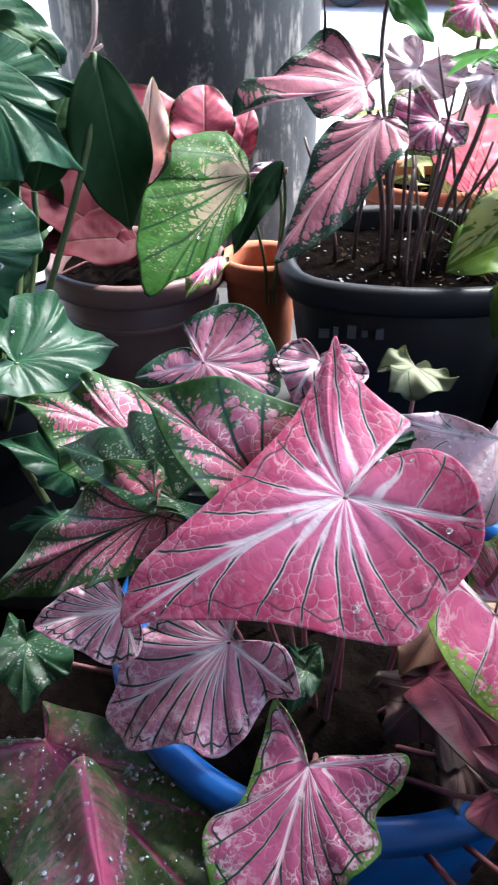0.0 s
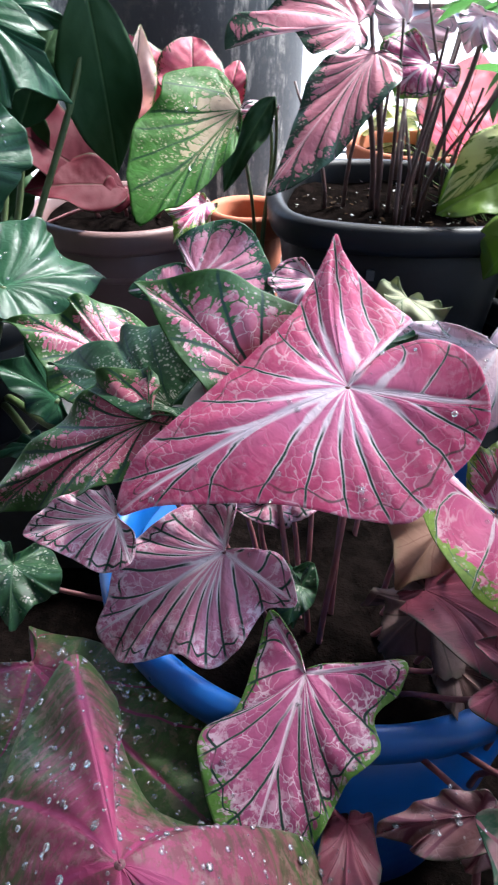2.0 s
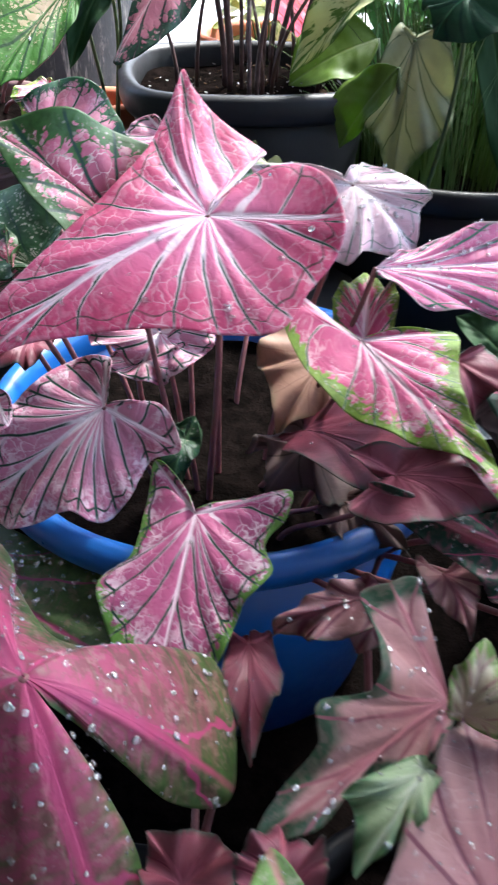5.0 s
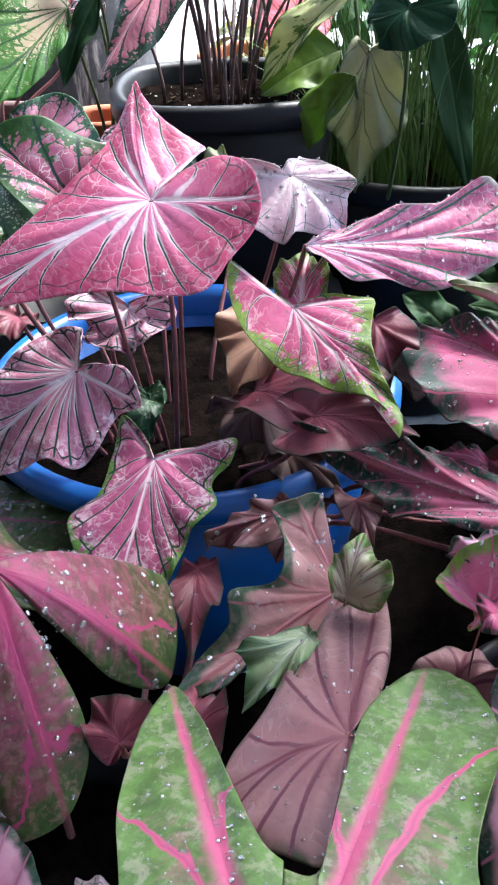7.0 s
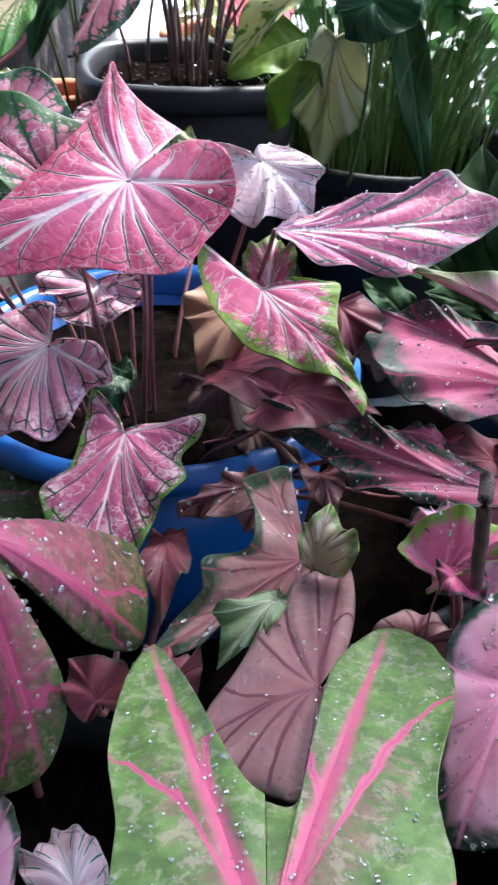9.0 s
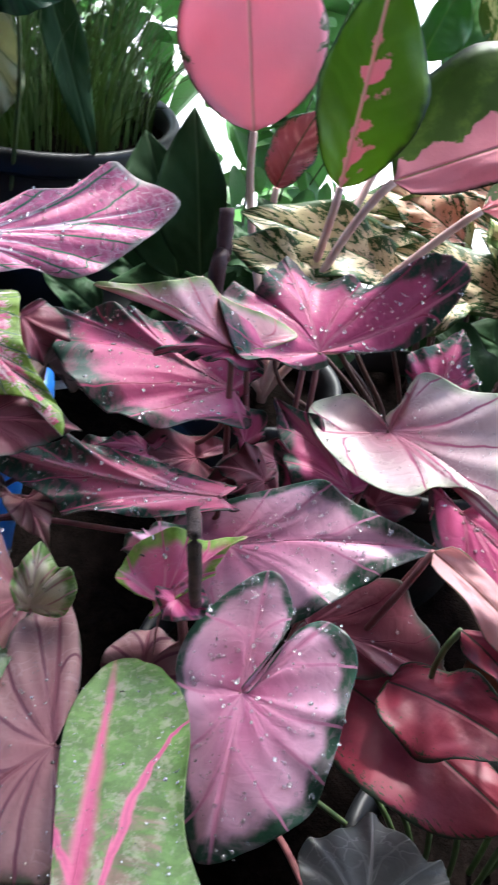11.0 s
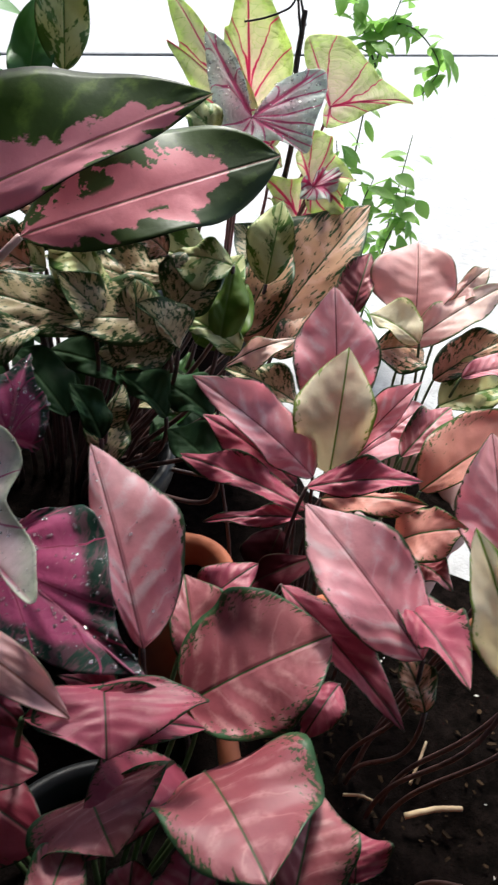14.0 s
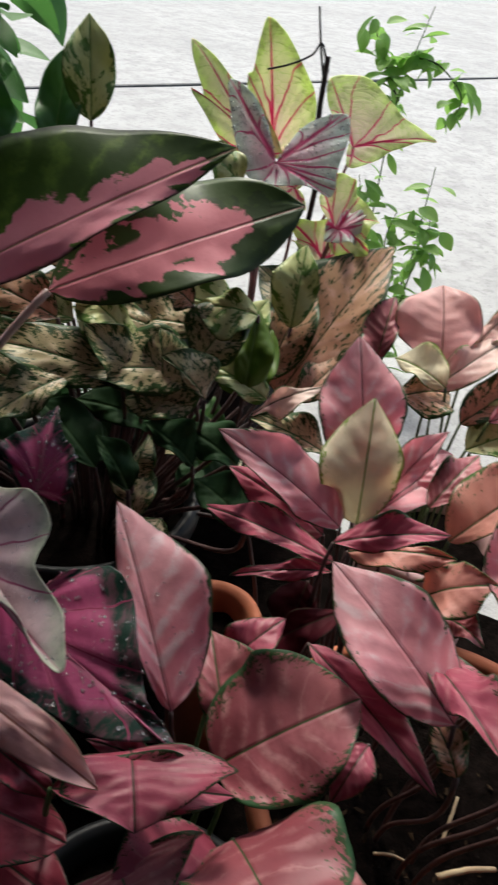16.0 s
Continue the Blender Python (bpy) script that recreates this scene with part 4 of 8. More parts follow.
def box(name, lo, hi, material, parent=None, bevel=0.004, label=""):
    bm = bmesh.new()
    bmesh.ops.create_cube(bm, size=1.0)
    for v in bm.verts:
        v.co = Vector([lo[i] + (hi[i] - lo[i]) * (v.co[i] + 0.5) for i in range(3)])
    if bevel:
        bmesh.ops.bevel(bm, geom=bm.edges[:], offset=bevel, segments=2, affect="EDGES")
    return part(name, bm, material, parent, label, smooth=False)


def ground_sheet():
    n, r = 60, 60.0
    verts, faces = [], []
    for i in range(n + 1):
        for j in range(n + 1):
            x, y = ((2 * k / n - 1) for k in (i, j))
            x, y = x * abs(x) * r, y * abs(y) * r
            verts.append((x, y, GROUND + 0.004 * noise.noise((x * 0.7, y * 0.7, 0))))
    for i in range(n):
        for j in range(n):
            a = i * (n + 1) + j
            faces.append((a, a + n + 1, a + n + 2, a + 1))
    return tagged(solid("ground", verts, faces, CONCRETE), "pale sunlit concrete road slab", "ground", kind="structure")


ground_sheet()
joint = box("trim", (0, -6, GROUND - 0.02), (0.030, 14, GROUND + 0.009), JOINT, bevel=0.002)
joint.matrix_world = pose(5.2, 2.9, 0, 0, 0, 84) @ pose(0, -4, 0)
tagged(joint, "dark expansion joint across the concrete", "joint", kind="structure")
# Unseen dark floor, added so less light bounces up from behind.
porch = box("floor", (-2.05, -2.6, GROUND - 0.02), (1.9, -1.0, GROUND + 0.012), SHADESLAB, bevel=0.004)
tagged(porch, "dark floor added unseen to cut bounced light", "floor", kind="structure")
# Unseen slab, added to shade the plants; its edges set where sun reaches.
shade_roof = box("ceiling", (-4.0, -2.6, 2.62), (1.48, 1.68, 2.74), CEILING)
tagged(shade_roof, "unseen ceiling added to shade the plants", "ceiling", kind="structure")
# Two unseen walls, added in dull grey to keep light off the plants.
wall = box("wall_south", (-4.0, -2.75, GROUND - 0.05), (2.2, -2.6, 2.74), WALLPAINT)
tagged(wall, "unseen wall added to hold back light from behind", "wall", kind="structure")
wall = box("wall_west", (-2.2, -2.6, GROUND - 0.05), (-2.05, 1.4, 2.62), WALLPAINT)
tagged(wall, "unseen side wall added to hold back light", "wall", kind="structure")
far = box("wall_north", (-14, 15.0, GROUND - 0.05), (24, 15.4, 3.2), DARKWALL)
tagged(far, "dark wall far across the road", "wall", kind="structure")
# Hidden support for the rear pots, coloured dark for the shade there.
ledge = box("floor_ledge", (-0.75, 0.78, GROUND - 0.02), (0.30, 1.45, 0.45), SHADESLAB, bevel=0.01)
tagged(ledge, "low concrete ledge under the rear pots", "ledge", kind="structure")



def gap_shade():
    """Dark sheet added for the deep shade between the pots, with an uneven edge."""
    verts, faces, n = [], [], 70
    for i in range(n + 1):
        for j in range(n + 1):
            x, y = -1.5 + 2.75 * i / n, -1.1 + 2.0 * j / n
            e = min(i, j, n - i, n - j) / n
            w = 0.03 * noise.noise((x * 5, y * 5, 1))
            h = 0.018 * noise.noise((x * 9, y * 9, 4)) + 0.01 * noise.noise((x * 30, y * 30, 2))
            verts.append((x + w * 3, y + w, GROUND - 0.01 + (0.035 + h) * min(1, e * 12)))
    for i in range(n):
        for j in range(n):
            a = i * (n + 1) + j
            faces.append((a, a + n + 1, a + n + 2, a + 1))
    return tagged(solid("flower_bed", verts, faces, SOIL), "dark sheet added for the shade under the plants", "soil", kind="structure")


gap_shade()
pillar = thing("pillar", (-0.27, 1.86, GROUND), "dark grey concrete pillar with peeling weathered paint", "pillar", kind="structure")
lathe("shaft", [(0.285, -0.02), (0.285, 0.4), (0.287, 1.0), (0.284, 1.6), (0.285, 2.419)], PILLAR, pillar, 64)


# ---------------------------------------------------------------- pots
def soil_disc(parent, r, z, square=0.0):
    verts, faces = [(0, 0, z)], []
    rings, sides = 12, 40
    for i in range(1, rings + 1):
        for k in range(sides):
            w = math.tau * (k + 0.5) / sides
            c, s = math.cos(w), math.sin(w)
            q = r * i / rings
            if square:
                q *= (1 - square) + square / (abs(c) ** 6 + abs(s) ** 6) ** (1 / 6)
            h = 0.010 * noise.noise((q * c * 22, q * s * 22, z * 9)) + 0.005 * noise.noise((q * c * 70, q * s * 70, 3))
            verts.append((q * c, q * s, z + h))
    for k in range(sides):
        faces.append((0, 1 + k, 1 + (k + 1) % sides))
    for i in range(rings - 1):
        for k in range(sides):
            a, b = 1 + i * sides + k, 1 + i * sides + (k + 1) % sides
            faces.append((a, a + sides, b + sides, b))
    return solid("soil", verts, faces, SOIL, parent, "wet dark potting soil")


def pot(name, at, r, z0, z1, material, label, taper=0.76, lip=0.010, lip_h=0.024, square=0.0, soil=0.03, turn=0.0):
    p = thing(name, (at[0], at[1], z0), label, "pot")
    p.rotation_euler = (0, 0, radians(turn))
    h = z1 - z0
    b = r * taper
    lathe("body", [(b * 0.2, 0.002), (b * 0.96, 0.0), (b, 0.006), (b + (r - b) * 0.5, h * 0.5), (r - 0.002, h - lip_h - 0.003), (r - 0.006, h - lip_h)], material, p, 56, square=square)
    lathe("rim", [(r - 0.004, h - lip_h - 0.004), (r + lip * 0.8, h - lip_h - 0.002), (r + lip, h - lip_h + 0.004), (r + lip, h - 0.006), (r + lip * 0.6, h), (r - 0.002, h), (r - 0.008, h - 0.006), (r - 0.011, h - 0.04), (r - 0.016, h - 0.07)], material, p, 56, square=square)
    soil_disc(p, r - 0.013, h - soil, square)
    return p


black = pot("plant_pot", (0.145, 0.975), 0.150, 0.45, 0.712, BLACKPLASTIC, "square black plastic pot with rounded corners", 0.80, 0.012, 0.03, 0.55, 0.028)
for k, w in enumerate((0.012, 0.006, 0.010, 0.007, 0.009)):
    box("label_bar", (-0.105 + 0.0165 * k, -0.1475, 0.196 + 0.002 * (k % 2)), (-0.105 + 0.0165 * k + w, -0.1435, 0.206 + 0.003 * (k % 3)), PALEPRINT, black, 0.0, "pale printed mark")
brown = pot("plant_pot", (-0.235, 1.09), 0.125, 0.45, 0.645, BROWNPLASTIC, "large ribbed brown plastic pot", 0.80, 0.010, 0.03, 0.0, 0.02)
lathe("band", [(0.116, 0.118), (0.1215, 0.120), (0.1215, 0.126), (0.117, 0.128)], BROWNPLASTIC, brown, 56)
small = pot("plant_pot", (-0.050, 1.105), 0.055, 0.45, 0.645, TERRACOTTA, "small terracotta pot with a thick rim", 0.8, 0.007, 0.03, 0.0, 0.03)
rear = pot("plant_pot", (0.235, 1.50), 0.12, GROUND, 0.66, TERRACOTTA, "terracotta pot in bright light behind the black pot", 0.8, 0.008, 0.03)
grass_pot = pot("plant_pot", (0.44, 1.02), 0.20, GROUND, 0.60, BLACKPLASTIC, "wide black pot full of fine green stems", 0.8, 0.010, 0.03)
pot("plant_pot", (0.690, 0.090), 0.046, GROUND, 0.455, TERRACOTTA, "terracotta pot half hidden under pink leaves", 0.8, 0.007, 0.03)
pot("plant_pot", (0.755, -0.17), 0.175, GROUND, 0.405, TERRACOTTA, "terracotta pot of dark wet soil under pink leaves", 0.8, 0.009, 0.03)
pot("plant_pot", (0.98, 0.02), 0.085, GROUND, 0.47, PINKPOT, "pale pink plastic pot beside the road", 0.8, 0.008, 0.03)
pot("plant_pot", (0.46, -0.09), 0.11, GROUND, 0.38, BLACKPLASTIC, "black plastic pot hidden under pink leaves", 0.8, 0.008, 0.03)
pot("plant_pot", (0.38, 0.16), 0.10, GROUND, 0.38, BLACKPLASTIC, "black plastic pot under magenta leaves", 0.8, 0.008, 0.03)
pot("plant_pot", (0.70, 0.36), 0.15, GROUND, 0.45, BLACKPLASTIC, "black plastic pot under speckled leaves", 0.8, 0.008, 0.03)
pot("plant_pot", (0.49, 0.40), 0.09, GROUND, 0.52, BLACKPLASTIC, "black plastic pot holding pale pink stalks", 0.8, 0.008, 0.03)
pot("plant_pot", (-0.38, 0.80), 0.11, 0.45, 0.62, BLACKPLASTIC, "black plastic pot of a heart-leaved plant", 0.8, 0.008, 0.03)
pot("plant_pot", (1.06, 0.46), 0.09, GROUND, 0.50, BLACKPLASTIC, "black plastic pot of a lime-leaved plant", 0.8, 0.008, 0.03)
pot("plant_pot", (-0.03, 0.10), 0.10, GROUND, 0.34, BLACKPLASTIC, "black plastic pot under beaded green leaves", 0.8, 0.008, 0.03)
pot("plant_pot", (0.18, 0.12), 0.08, GROUND, 0.34, BLACKPLASTIC, "black plastic pot under dusky pink leaves", 0.8, 0.008, 0.03)

basin = thing("basin", (0.078, 0.515, GROUND), "bright blue plastic basin used as a planter", "basin")
lathe("body", [(0.03, 0.003), (0.150, 0.0), (0.160, 0.01), (0.185, 0.18), (0.198, 0.300), (0.194, 0.300), (0.178, 0.15), (0.150, 0.05)], BLUE, basin, 72)
lathe("rim", [(0.196, 0.296), (0.212, 0.296), (0.218, 0.302), (0.218, 0.316), (0.210, 0.324), (0.200, 0.322), (0.193, 0.312), (0.192, 0.29)], BLUE, basin, 72)
soil_disc(basin, 0.188, 0.275)


# ---------------------------------------------------------------- plants with their leaves
green_plant = thing("heartleaf_plant", (-0.36, 0.8, 0.48), "glossy deep green heart-leaved plant, wet, beside the brown pot", "plant")
caladium(green_plant, "glossyheart", (-0.254, 0.652, 0.695), (-0.178, 0.742, 0.671), (0.54, -0.234, 0.808), (0.069, 0.0625), (0.0252, -0.0449), (-0.0213, 0.0591), (-0.0616, -0.0214), root=(-0.339, 0.77, 0.48), drops=25, rib=1.1, veins=6.5, stem="greenstalk", stem_r=0.004)
caladium(green_plant, "glossyheart", (-0.279, 0.631, 0.825), (-0.247, 0.632, 0.751), (0.624, -0.738, 0.257), (0.0435, 0.06), (0.0491, -0.0471), (-0.0156, 0.0603), (-0.0267, -0.0157), root=(-0.344, 0.766, 0.48), drops=20, rib=1.1, veins=6.5, stem="greenstalk", stem_r=0.004)
caladium(green_plant, "glossyheart", (-0.324, 0.858, 0.912), (-0.23, 0.873, 0.82), (0.575, -0.665, 0.476), (0.073, 0.0199), (0.085, -0.0651), (-0.0079, 0.0375), (-0.0079, -0.0689), root=(-0.353, 0.812, 0.48), wave=0.006, rib=1.1, veins=6.5, stem="greenstalk", stem_r=0.004)
blade(green_plant, "darkblade", (-0.221, 0.929, 0.934), (-0.206, 0.959, 0.724), (0.392, -0.914, -0.1), 0.0430, 0.0517, root=(-0.332, 0.826, 0.48), stem="greenstalk", stem_r=0.004)
caladium(green_plant, "glossyheart", (-0.347, 0.904, 0.916), (-0.251, 0.945, 0.889), (0.445, -0.604, 0.661), (0.0477, 0.0438), (0.0605, -0.046), (-0.0123, 0.0321), (-0.0218, -0.0666), root=(-0.357, 0.821, 0.48), rib=1.1, veins=6.5, stem="greenstalk", stem_r=0.004)
blade(green_plant, "darkblade", (-0.36, 0.98, 0.964), (-0.282, 1.002, 0.908), (0.555, -0.651, 0.519), 0.0178, 0.0324, root=(-0.36, 0.836, 0.48), stem="greenstalk", stem_r=0.004)
caladium(green_plant, "glossyheart", (-0.201, 0.604, 0.6), (-0.257, 0.585, 0.646), (0.657, -0.442, 0.611), (0.0299, 0.0281), (0.053, -0.032), (-0.016, 0.0172), (-0.0045, -0.0316), root=(-0.328, 0.761, 0.48), drops=4, stem="greenstalk", stem_r=0.004)
caladium(green_plant, "glossyheart", (-0.207, 0.582, 0.554), (-0.25, 0.548, 0.567), (0.484, -0.277, 0.83), (0.034, 0.0197), (0.0254, -0.014), (-0.0063, 0.0197), (-0.0152, -0.0113), root=(-0.329, 0.756, 0.48), stem="greenstalk", stem_r=0.004)
blade(green_plant, "darkblade", (-0.355, 0.954, 0.908), (-0.309, 1.041, 0.953), (0.33, -0.561, 0.759), 0.0170, 0.0259, root=(-0.359, 0.831, 0.48), stem="greenstalk", stem_r=0.004)
blade(green_plant, "darkblade", (-0.315, 0.931, 0.78), (-0.271, 1.004, 0.895), (0.134, -0.861, 0.491), 0.0349, 0.0372, root=(-0.351, 0.826, 0.48), stem="greenstalk", stem_r=0.004)
blade(green_plant, "darkblade", (-0.35, 0.871, 0.743), (-0.332, 0.929, 0.839), (0.219, -0.855, 0.47), 0.0226, 0.0227, root=(-0.358, 0.814, 0.48), stem="greenstalk", stem_r=0.004)
blade(green_plant, "darkblade", (-0.311, 0.673, 0.668), (-0.287, 0.709, 0.728), (0.123, -0.868, 0.481), 0.0232, 0.0232, root=(-0.35, 0.775, 0.48), stem="greenstalk", stem_r=0.004)
caladium(green_plant, "glossyheart", (-0.367, 0.977, 0.958), (-0.282, 0.99, 0.84), (0.602, -0.717, 0.351), (0.0883, 0.052), (0.0869, -0.047), (-0.0088, 0.0558), (-0.0088, -0.0579), root=(-0.361, 0.835, 0.48), rib=1.1, veins=6.5, stem="greenstalk", stem_r=0.004)
blade(green_plant, "darkblade", (-0.344, 0.953, 0.78), (-0.329, 1.054, 0.939), (0.235, -0.831, 0.505), 0.0364, 0.0444, root=(-0.357, 0.831, 0.48), stem="greenstalk", stem_r=0.004)
blade(green_plant, "darkblade", (-0.378, 0.923, 0.794), (-0.308, 0.998, 0.892), (0.127, -0.831, 0.541), 0.0297, 0.0429, root=(-0.364, 0.825, 0.48), stem="greenstalk", stem_r=0.004)
blade(green_plant, "darkblade", (-0.37, 1.006, 0.696), (-0.348, 1.049, 0.82), (0.181, -0.937, 0.298), 0.0510, 0.0515, root=(-0.362, 0.841, 0.48), stem="greenstalk", stem_r=0.004)
blade(green_plant, "darkblade", (-0.414, 0.961, 0.631), (-0.355, 1.016, 0.709), (0.054, -0.834, 0.549), 0.0434, 0.0368, root=(-0.371, 0.832, 0.48), stem="greenstalk", stem_r=0.004)
blade(green_plant, "darkblade", (-0.412, 1.003, 0.663), (-0.393, 1.078, 0.829), (0.234, -0.896, 0.378), 0.0644, 0.0634, root=(-0.37, 0.841, 0.48), base_round=0.4, stem="greenstalk", stem_r=0.004)
blade(green_plant, "darkblade", (-0.45, 0.991, 0.75), (-0.428, 1.053, 0.9), (0.257, -0.906, 0.338), 0.0459, 0.0526, root=(-0.378, 0.838, 0.48), base_round=0.4, stem="greenstalk", stem_r=0.004)
blade(green_plant, "darkblade", (-0.44, 0.968, 0.607), (-0.412, 1.018, 0.706), (0.165, -0.9, 0.404), 0.0591, 0.0669, root=(-0.376, 0.834, 0.48), base_round=0.4, stem="greenstalk", stem_r=0.004)
red_plant = thing("red_aglaonema", (-0.22, 1.14, 0.62), "red-leaved plant growing in a large brown pot", "plant")
blade(red_plant, "shadered", (-0.265, 1.042, 0.695), (-0.375, 0.995, 0.775), (0.637, -0.53, 0.56), 0.0453, 0.0684, root=(-0.233, 1.111, 0.62), base_round=0.4, stem="pinkstalk")
blade(red_plant, "shadered", (-0.219, 1.049, 0.681), (-0.334, 0.964, 0.696), (0.445, -0.453, 0.772), 0.0451, 0.0431, root=(-0.22, 1.113, 0.62), base_round=0.4, stem="pinkstalk")
blade(red_plant, "redblade", (-0.199, 1.211, 0.762), (-0.272, 1.234, 0.853), (0.374, -0.785, 0.493), 0.0346, 0.0514, root=(-0.214, 1.161, 0.62), stem="pinkstalk")
blade(red_plant, "redblade", (-0.14, 1.188, 0.752), (-0.148, 1.258, 0.85), (0.117, -0.803, 0.585), 0.0553, 0.0465, root=(-0.196, 1.154, 0.62), blunt=0.8, stem="pinkstalk")
blade(red_plant, "redblade", (-0.093, 1.192, 0.744), (-0.076, 1.242, 0.822), (0.024, -0.846, 0.532), 0.0267, 0.0219, root=(-0.182, 1.156, 0.62), blunt=0.8, stem="pinkstalk")
blade(red_plant, "creampink", (-0.229, 1.164, 0.725), (-0.214, 1.198, 0.87), (0.112, -0.97, 0.216), 0.0166, 0.0318, root=(-0.223, 1.147, 0.62), stem="pinkstalk")
caladium(red_plant, "pinkrim", (-0.097, 0.976, 0.686), (-0.134, 0.931, 0.643), (0.029, -0.703, 0.711), (0.0356, 0.0179), (0.0445, -0.0327), (-0.0043, 0.0161), (-0.0043, -0.0243), root=(-0.183, 1.091, 0.62), stem="pinkstalk")
blade(red_plant, "shadered", (-0.235, 1.071, 0.694), (-0.317, 1.06, 0.735), (0.423, -0.617, 0.663), 0.0418, 0.0428, root=(-0.225, 1.119, 0.62), base_round=0.4, stem="pinkstalk")
blade(red_plant, "shadered", (-0.204, 1.071, 0.67), (-0.251, 0.991, 0.665), (0.398, -0.287, 0.871), 0.0234, 0.0244, root=(-0.215, 1.119, 0.62), base_round=0.4, stem="pinkstalk")
blade(red_plant, "darkblade", (-0.404, 1.027, 0.638), (-0.371, 1.068, 0.716), (0.093, -0.896, 0.433), 0.0535, 0.0508, root=(-0.275, 1.106, 0.62), base_round=0.4, stem="pinkstalk")
redpot_plant = thing("caladium_plant", (-0.03, 1.08, 0.6), "green and white veined leaf plant in a small terracotta pot", "plant")
caladium(redpot_plant, "whitegreen", (-0.047, 0.886, 0.817), (-0.139, 0.733, 0.733), (0.183, -0.552, 0.813), (0.1246, 0.0281), (0.0917, -0.0752), (0.0634, 0.0302), (-0.0316, -0.0548), root=(-0.035, 1.022, 0.6), drops=12, arch=0.004, wave=0.004, ruffle=0.01, veins=5.0, stem="greenstalk", stem_r=0.002, shape={0: (0.0057, 0.0054), 1: (0.0301, 0.0189), 2: (0.0634, 0.0302), 3.3: (0.0882, 0.0285), 4.7: (0.1246, 0.0281), 6.2: (0.161, 0.0176), 7.3: (0.1853, 0.01), 8.7: (0.1792, -0.0203), 9.8: (0.1435, -0.0497), 11.3: (0.0917, -0.0752), 12.7: (0.0495, -0.0741), 13.4: (0.0155, -0.0864), 14: (-0.0316, -0.0548), 15.2: (-0.0233, -0.0197), 16: (-0.0092, -0.0016)})
blade(redpot_plant, "darkblade", (-0.009, 0.892, 0.83), (-0.062, 0.857, 0.733), (-0.18, -0.893, 0.412), 0.0168, 0.0169, root=(-0.024, 1.023, 0.6), stem="greenstalk", stem_r=0.002)
caladium(redpot_plant, "purple", (-0.017, 0.918, 0.814), (-0.049, 0.904, 0.772), (-0.222, -0.859, 0.461), (0.0247, 0.0201), (0.0294, -0.0203), (-0.0076, 0.0112), (-0.0033, -0.0144), root=(-0.026, 1.031, 0.6), stem="greenstalk", stem_r=0.002)
blackpot_plant = thing("caladium_plant", (0.15, 0.99, 0.69), "pink leaves with dark veins on stalks in a black pot", "plant")
caladium(blackpot_plant, "mauverim", (0.079, 0.936, 0.9), (-0.064, 0.906, 0.872), (0.007, -0.709, 0.705), (0.063, -0.0568), (0.0604, 0.0241), (-0.0259, -0.026), (0.0053, 0.0297), root=(0.116, 0.967, 0.69), arch=0.008, wave=0.005, ruffle=0.01, stem="darkstalk", stem_r=0.003, shape={0: (-0.0045, -0.0004), 1: (-0.0174, -0.0104), 2: (-0.0259, -0.026), 3.3: (0.0037, -0.0501), 4.3: (0.0297, -0.0781), 5: (0.063, -0.0568), 6.2: (0.0985, -0.0393), 7.3: (0.135, -0.0331), 8.8: (0.1107, -0.0092), 9.8: (0.0783, -0.0125), 11: (0.0604, 0.0241), 12.5: (0.032, 0.0378), 14: (0.0053, 0.0297), 15: (-0.0059, 0.0216), 16: (-0.0049, 0.0033)})
caladium(blackpot_plant, "mauverim", (0.096, 0.883, 0.878), (-0.01, 0.793, 0.748), (-0.201, -0.722, 0.662), (0.0625, 0.0421), (0.0443, -0.0409), (0.0001, 0.0346), (0.0033, -0.0162), root=(0.12, 0.938, 0.69), arch=0.008, wave=0.005, ruffle=0.012, veins=5.0, stem="darkstalk", stem_r=0.003, shape={0: (-0.004, 0.0043), 1: (-0.0102, 0.0178), 2: (0.0001, 0.0346), 3: (0.0224, 0.047), 4.2: (0.0625, 0.0421), 5.5: (0.1095, 0.0387), 6.8: (0.1592, 0.0258), 9.2: (0.1393, -0.0142), 10.4: (0.0889, -0.0319), 11.8: (0.0443, -0.0409), 13: (0.02, -0.0294), 14: (0.0033, -0.0162), 15: (-0.0012, -0.0084), 16: (-0.0022, -0.004)})
caladium(blackpot_plant, "whitepink", (0.167, 1.249, 0.876), (0.136, 1.246, 0.842), (-0.398, -0.816, 0.42), (0.0015, 0.0639), (0.0133, -0.053), (-0.0506, 0.0437), (-0.0287, -0.0377), root=(0.158, 1.106, 0.69), stem="darkstalk", stem_r=0.003)
caladium(blackpot_plant, "purplegreen", (0.169, 0.982, 0.856), (0.132, 0.978, 0.82), (-0.398, -0.775, 0.491), (0.0125, 0.0428), (0.0385, -0.0499), (-0.021, 0.0312), (-0.0064, -0.0533), root=(0.159, 0.986, 0.69), stem="darkstalk", stem_r=0.003)
caladium(blackpot_plant, "pinkrim", (0.241, 1.247, 0.957), (0.195, 1.251, 0.926), (-0.415, -0.757, 0.506), (0.0145, 0.0532), (0.0266, -0.0365), (-0.0105, 0.0518), (-0.0139, -0.0325), root=(0.191, 1.106, 0.69), stem="darkstalk", stem_r=0.003)
caladium(blackpot_plant, "whitepink", (0.222, 0.982, 0.907), (0.207, 0.978, 0.869), (-0.385, -0.893, 0.233), (0.0309, 0.0311), (0.0147, -0.0221), (-0.0033, 0.025), (-0.0053, -0.0188), root=(0.182, 0.986, 0.69), stem="darkstalk", stem_r=0.003)
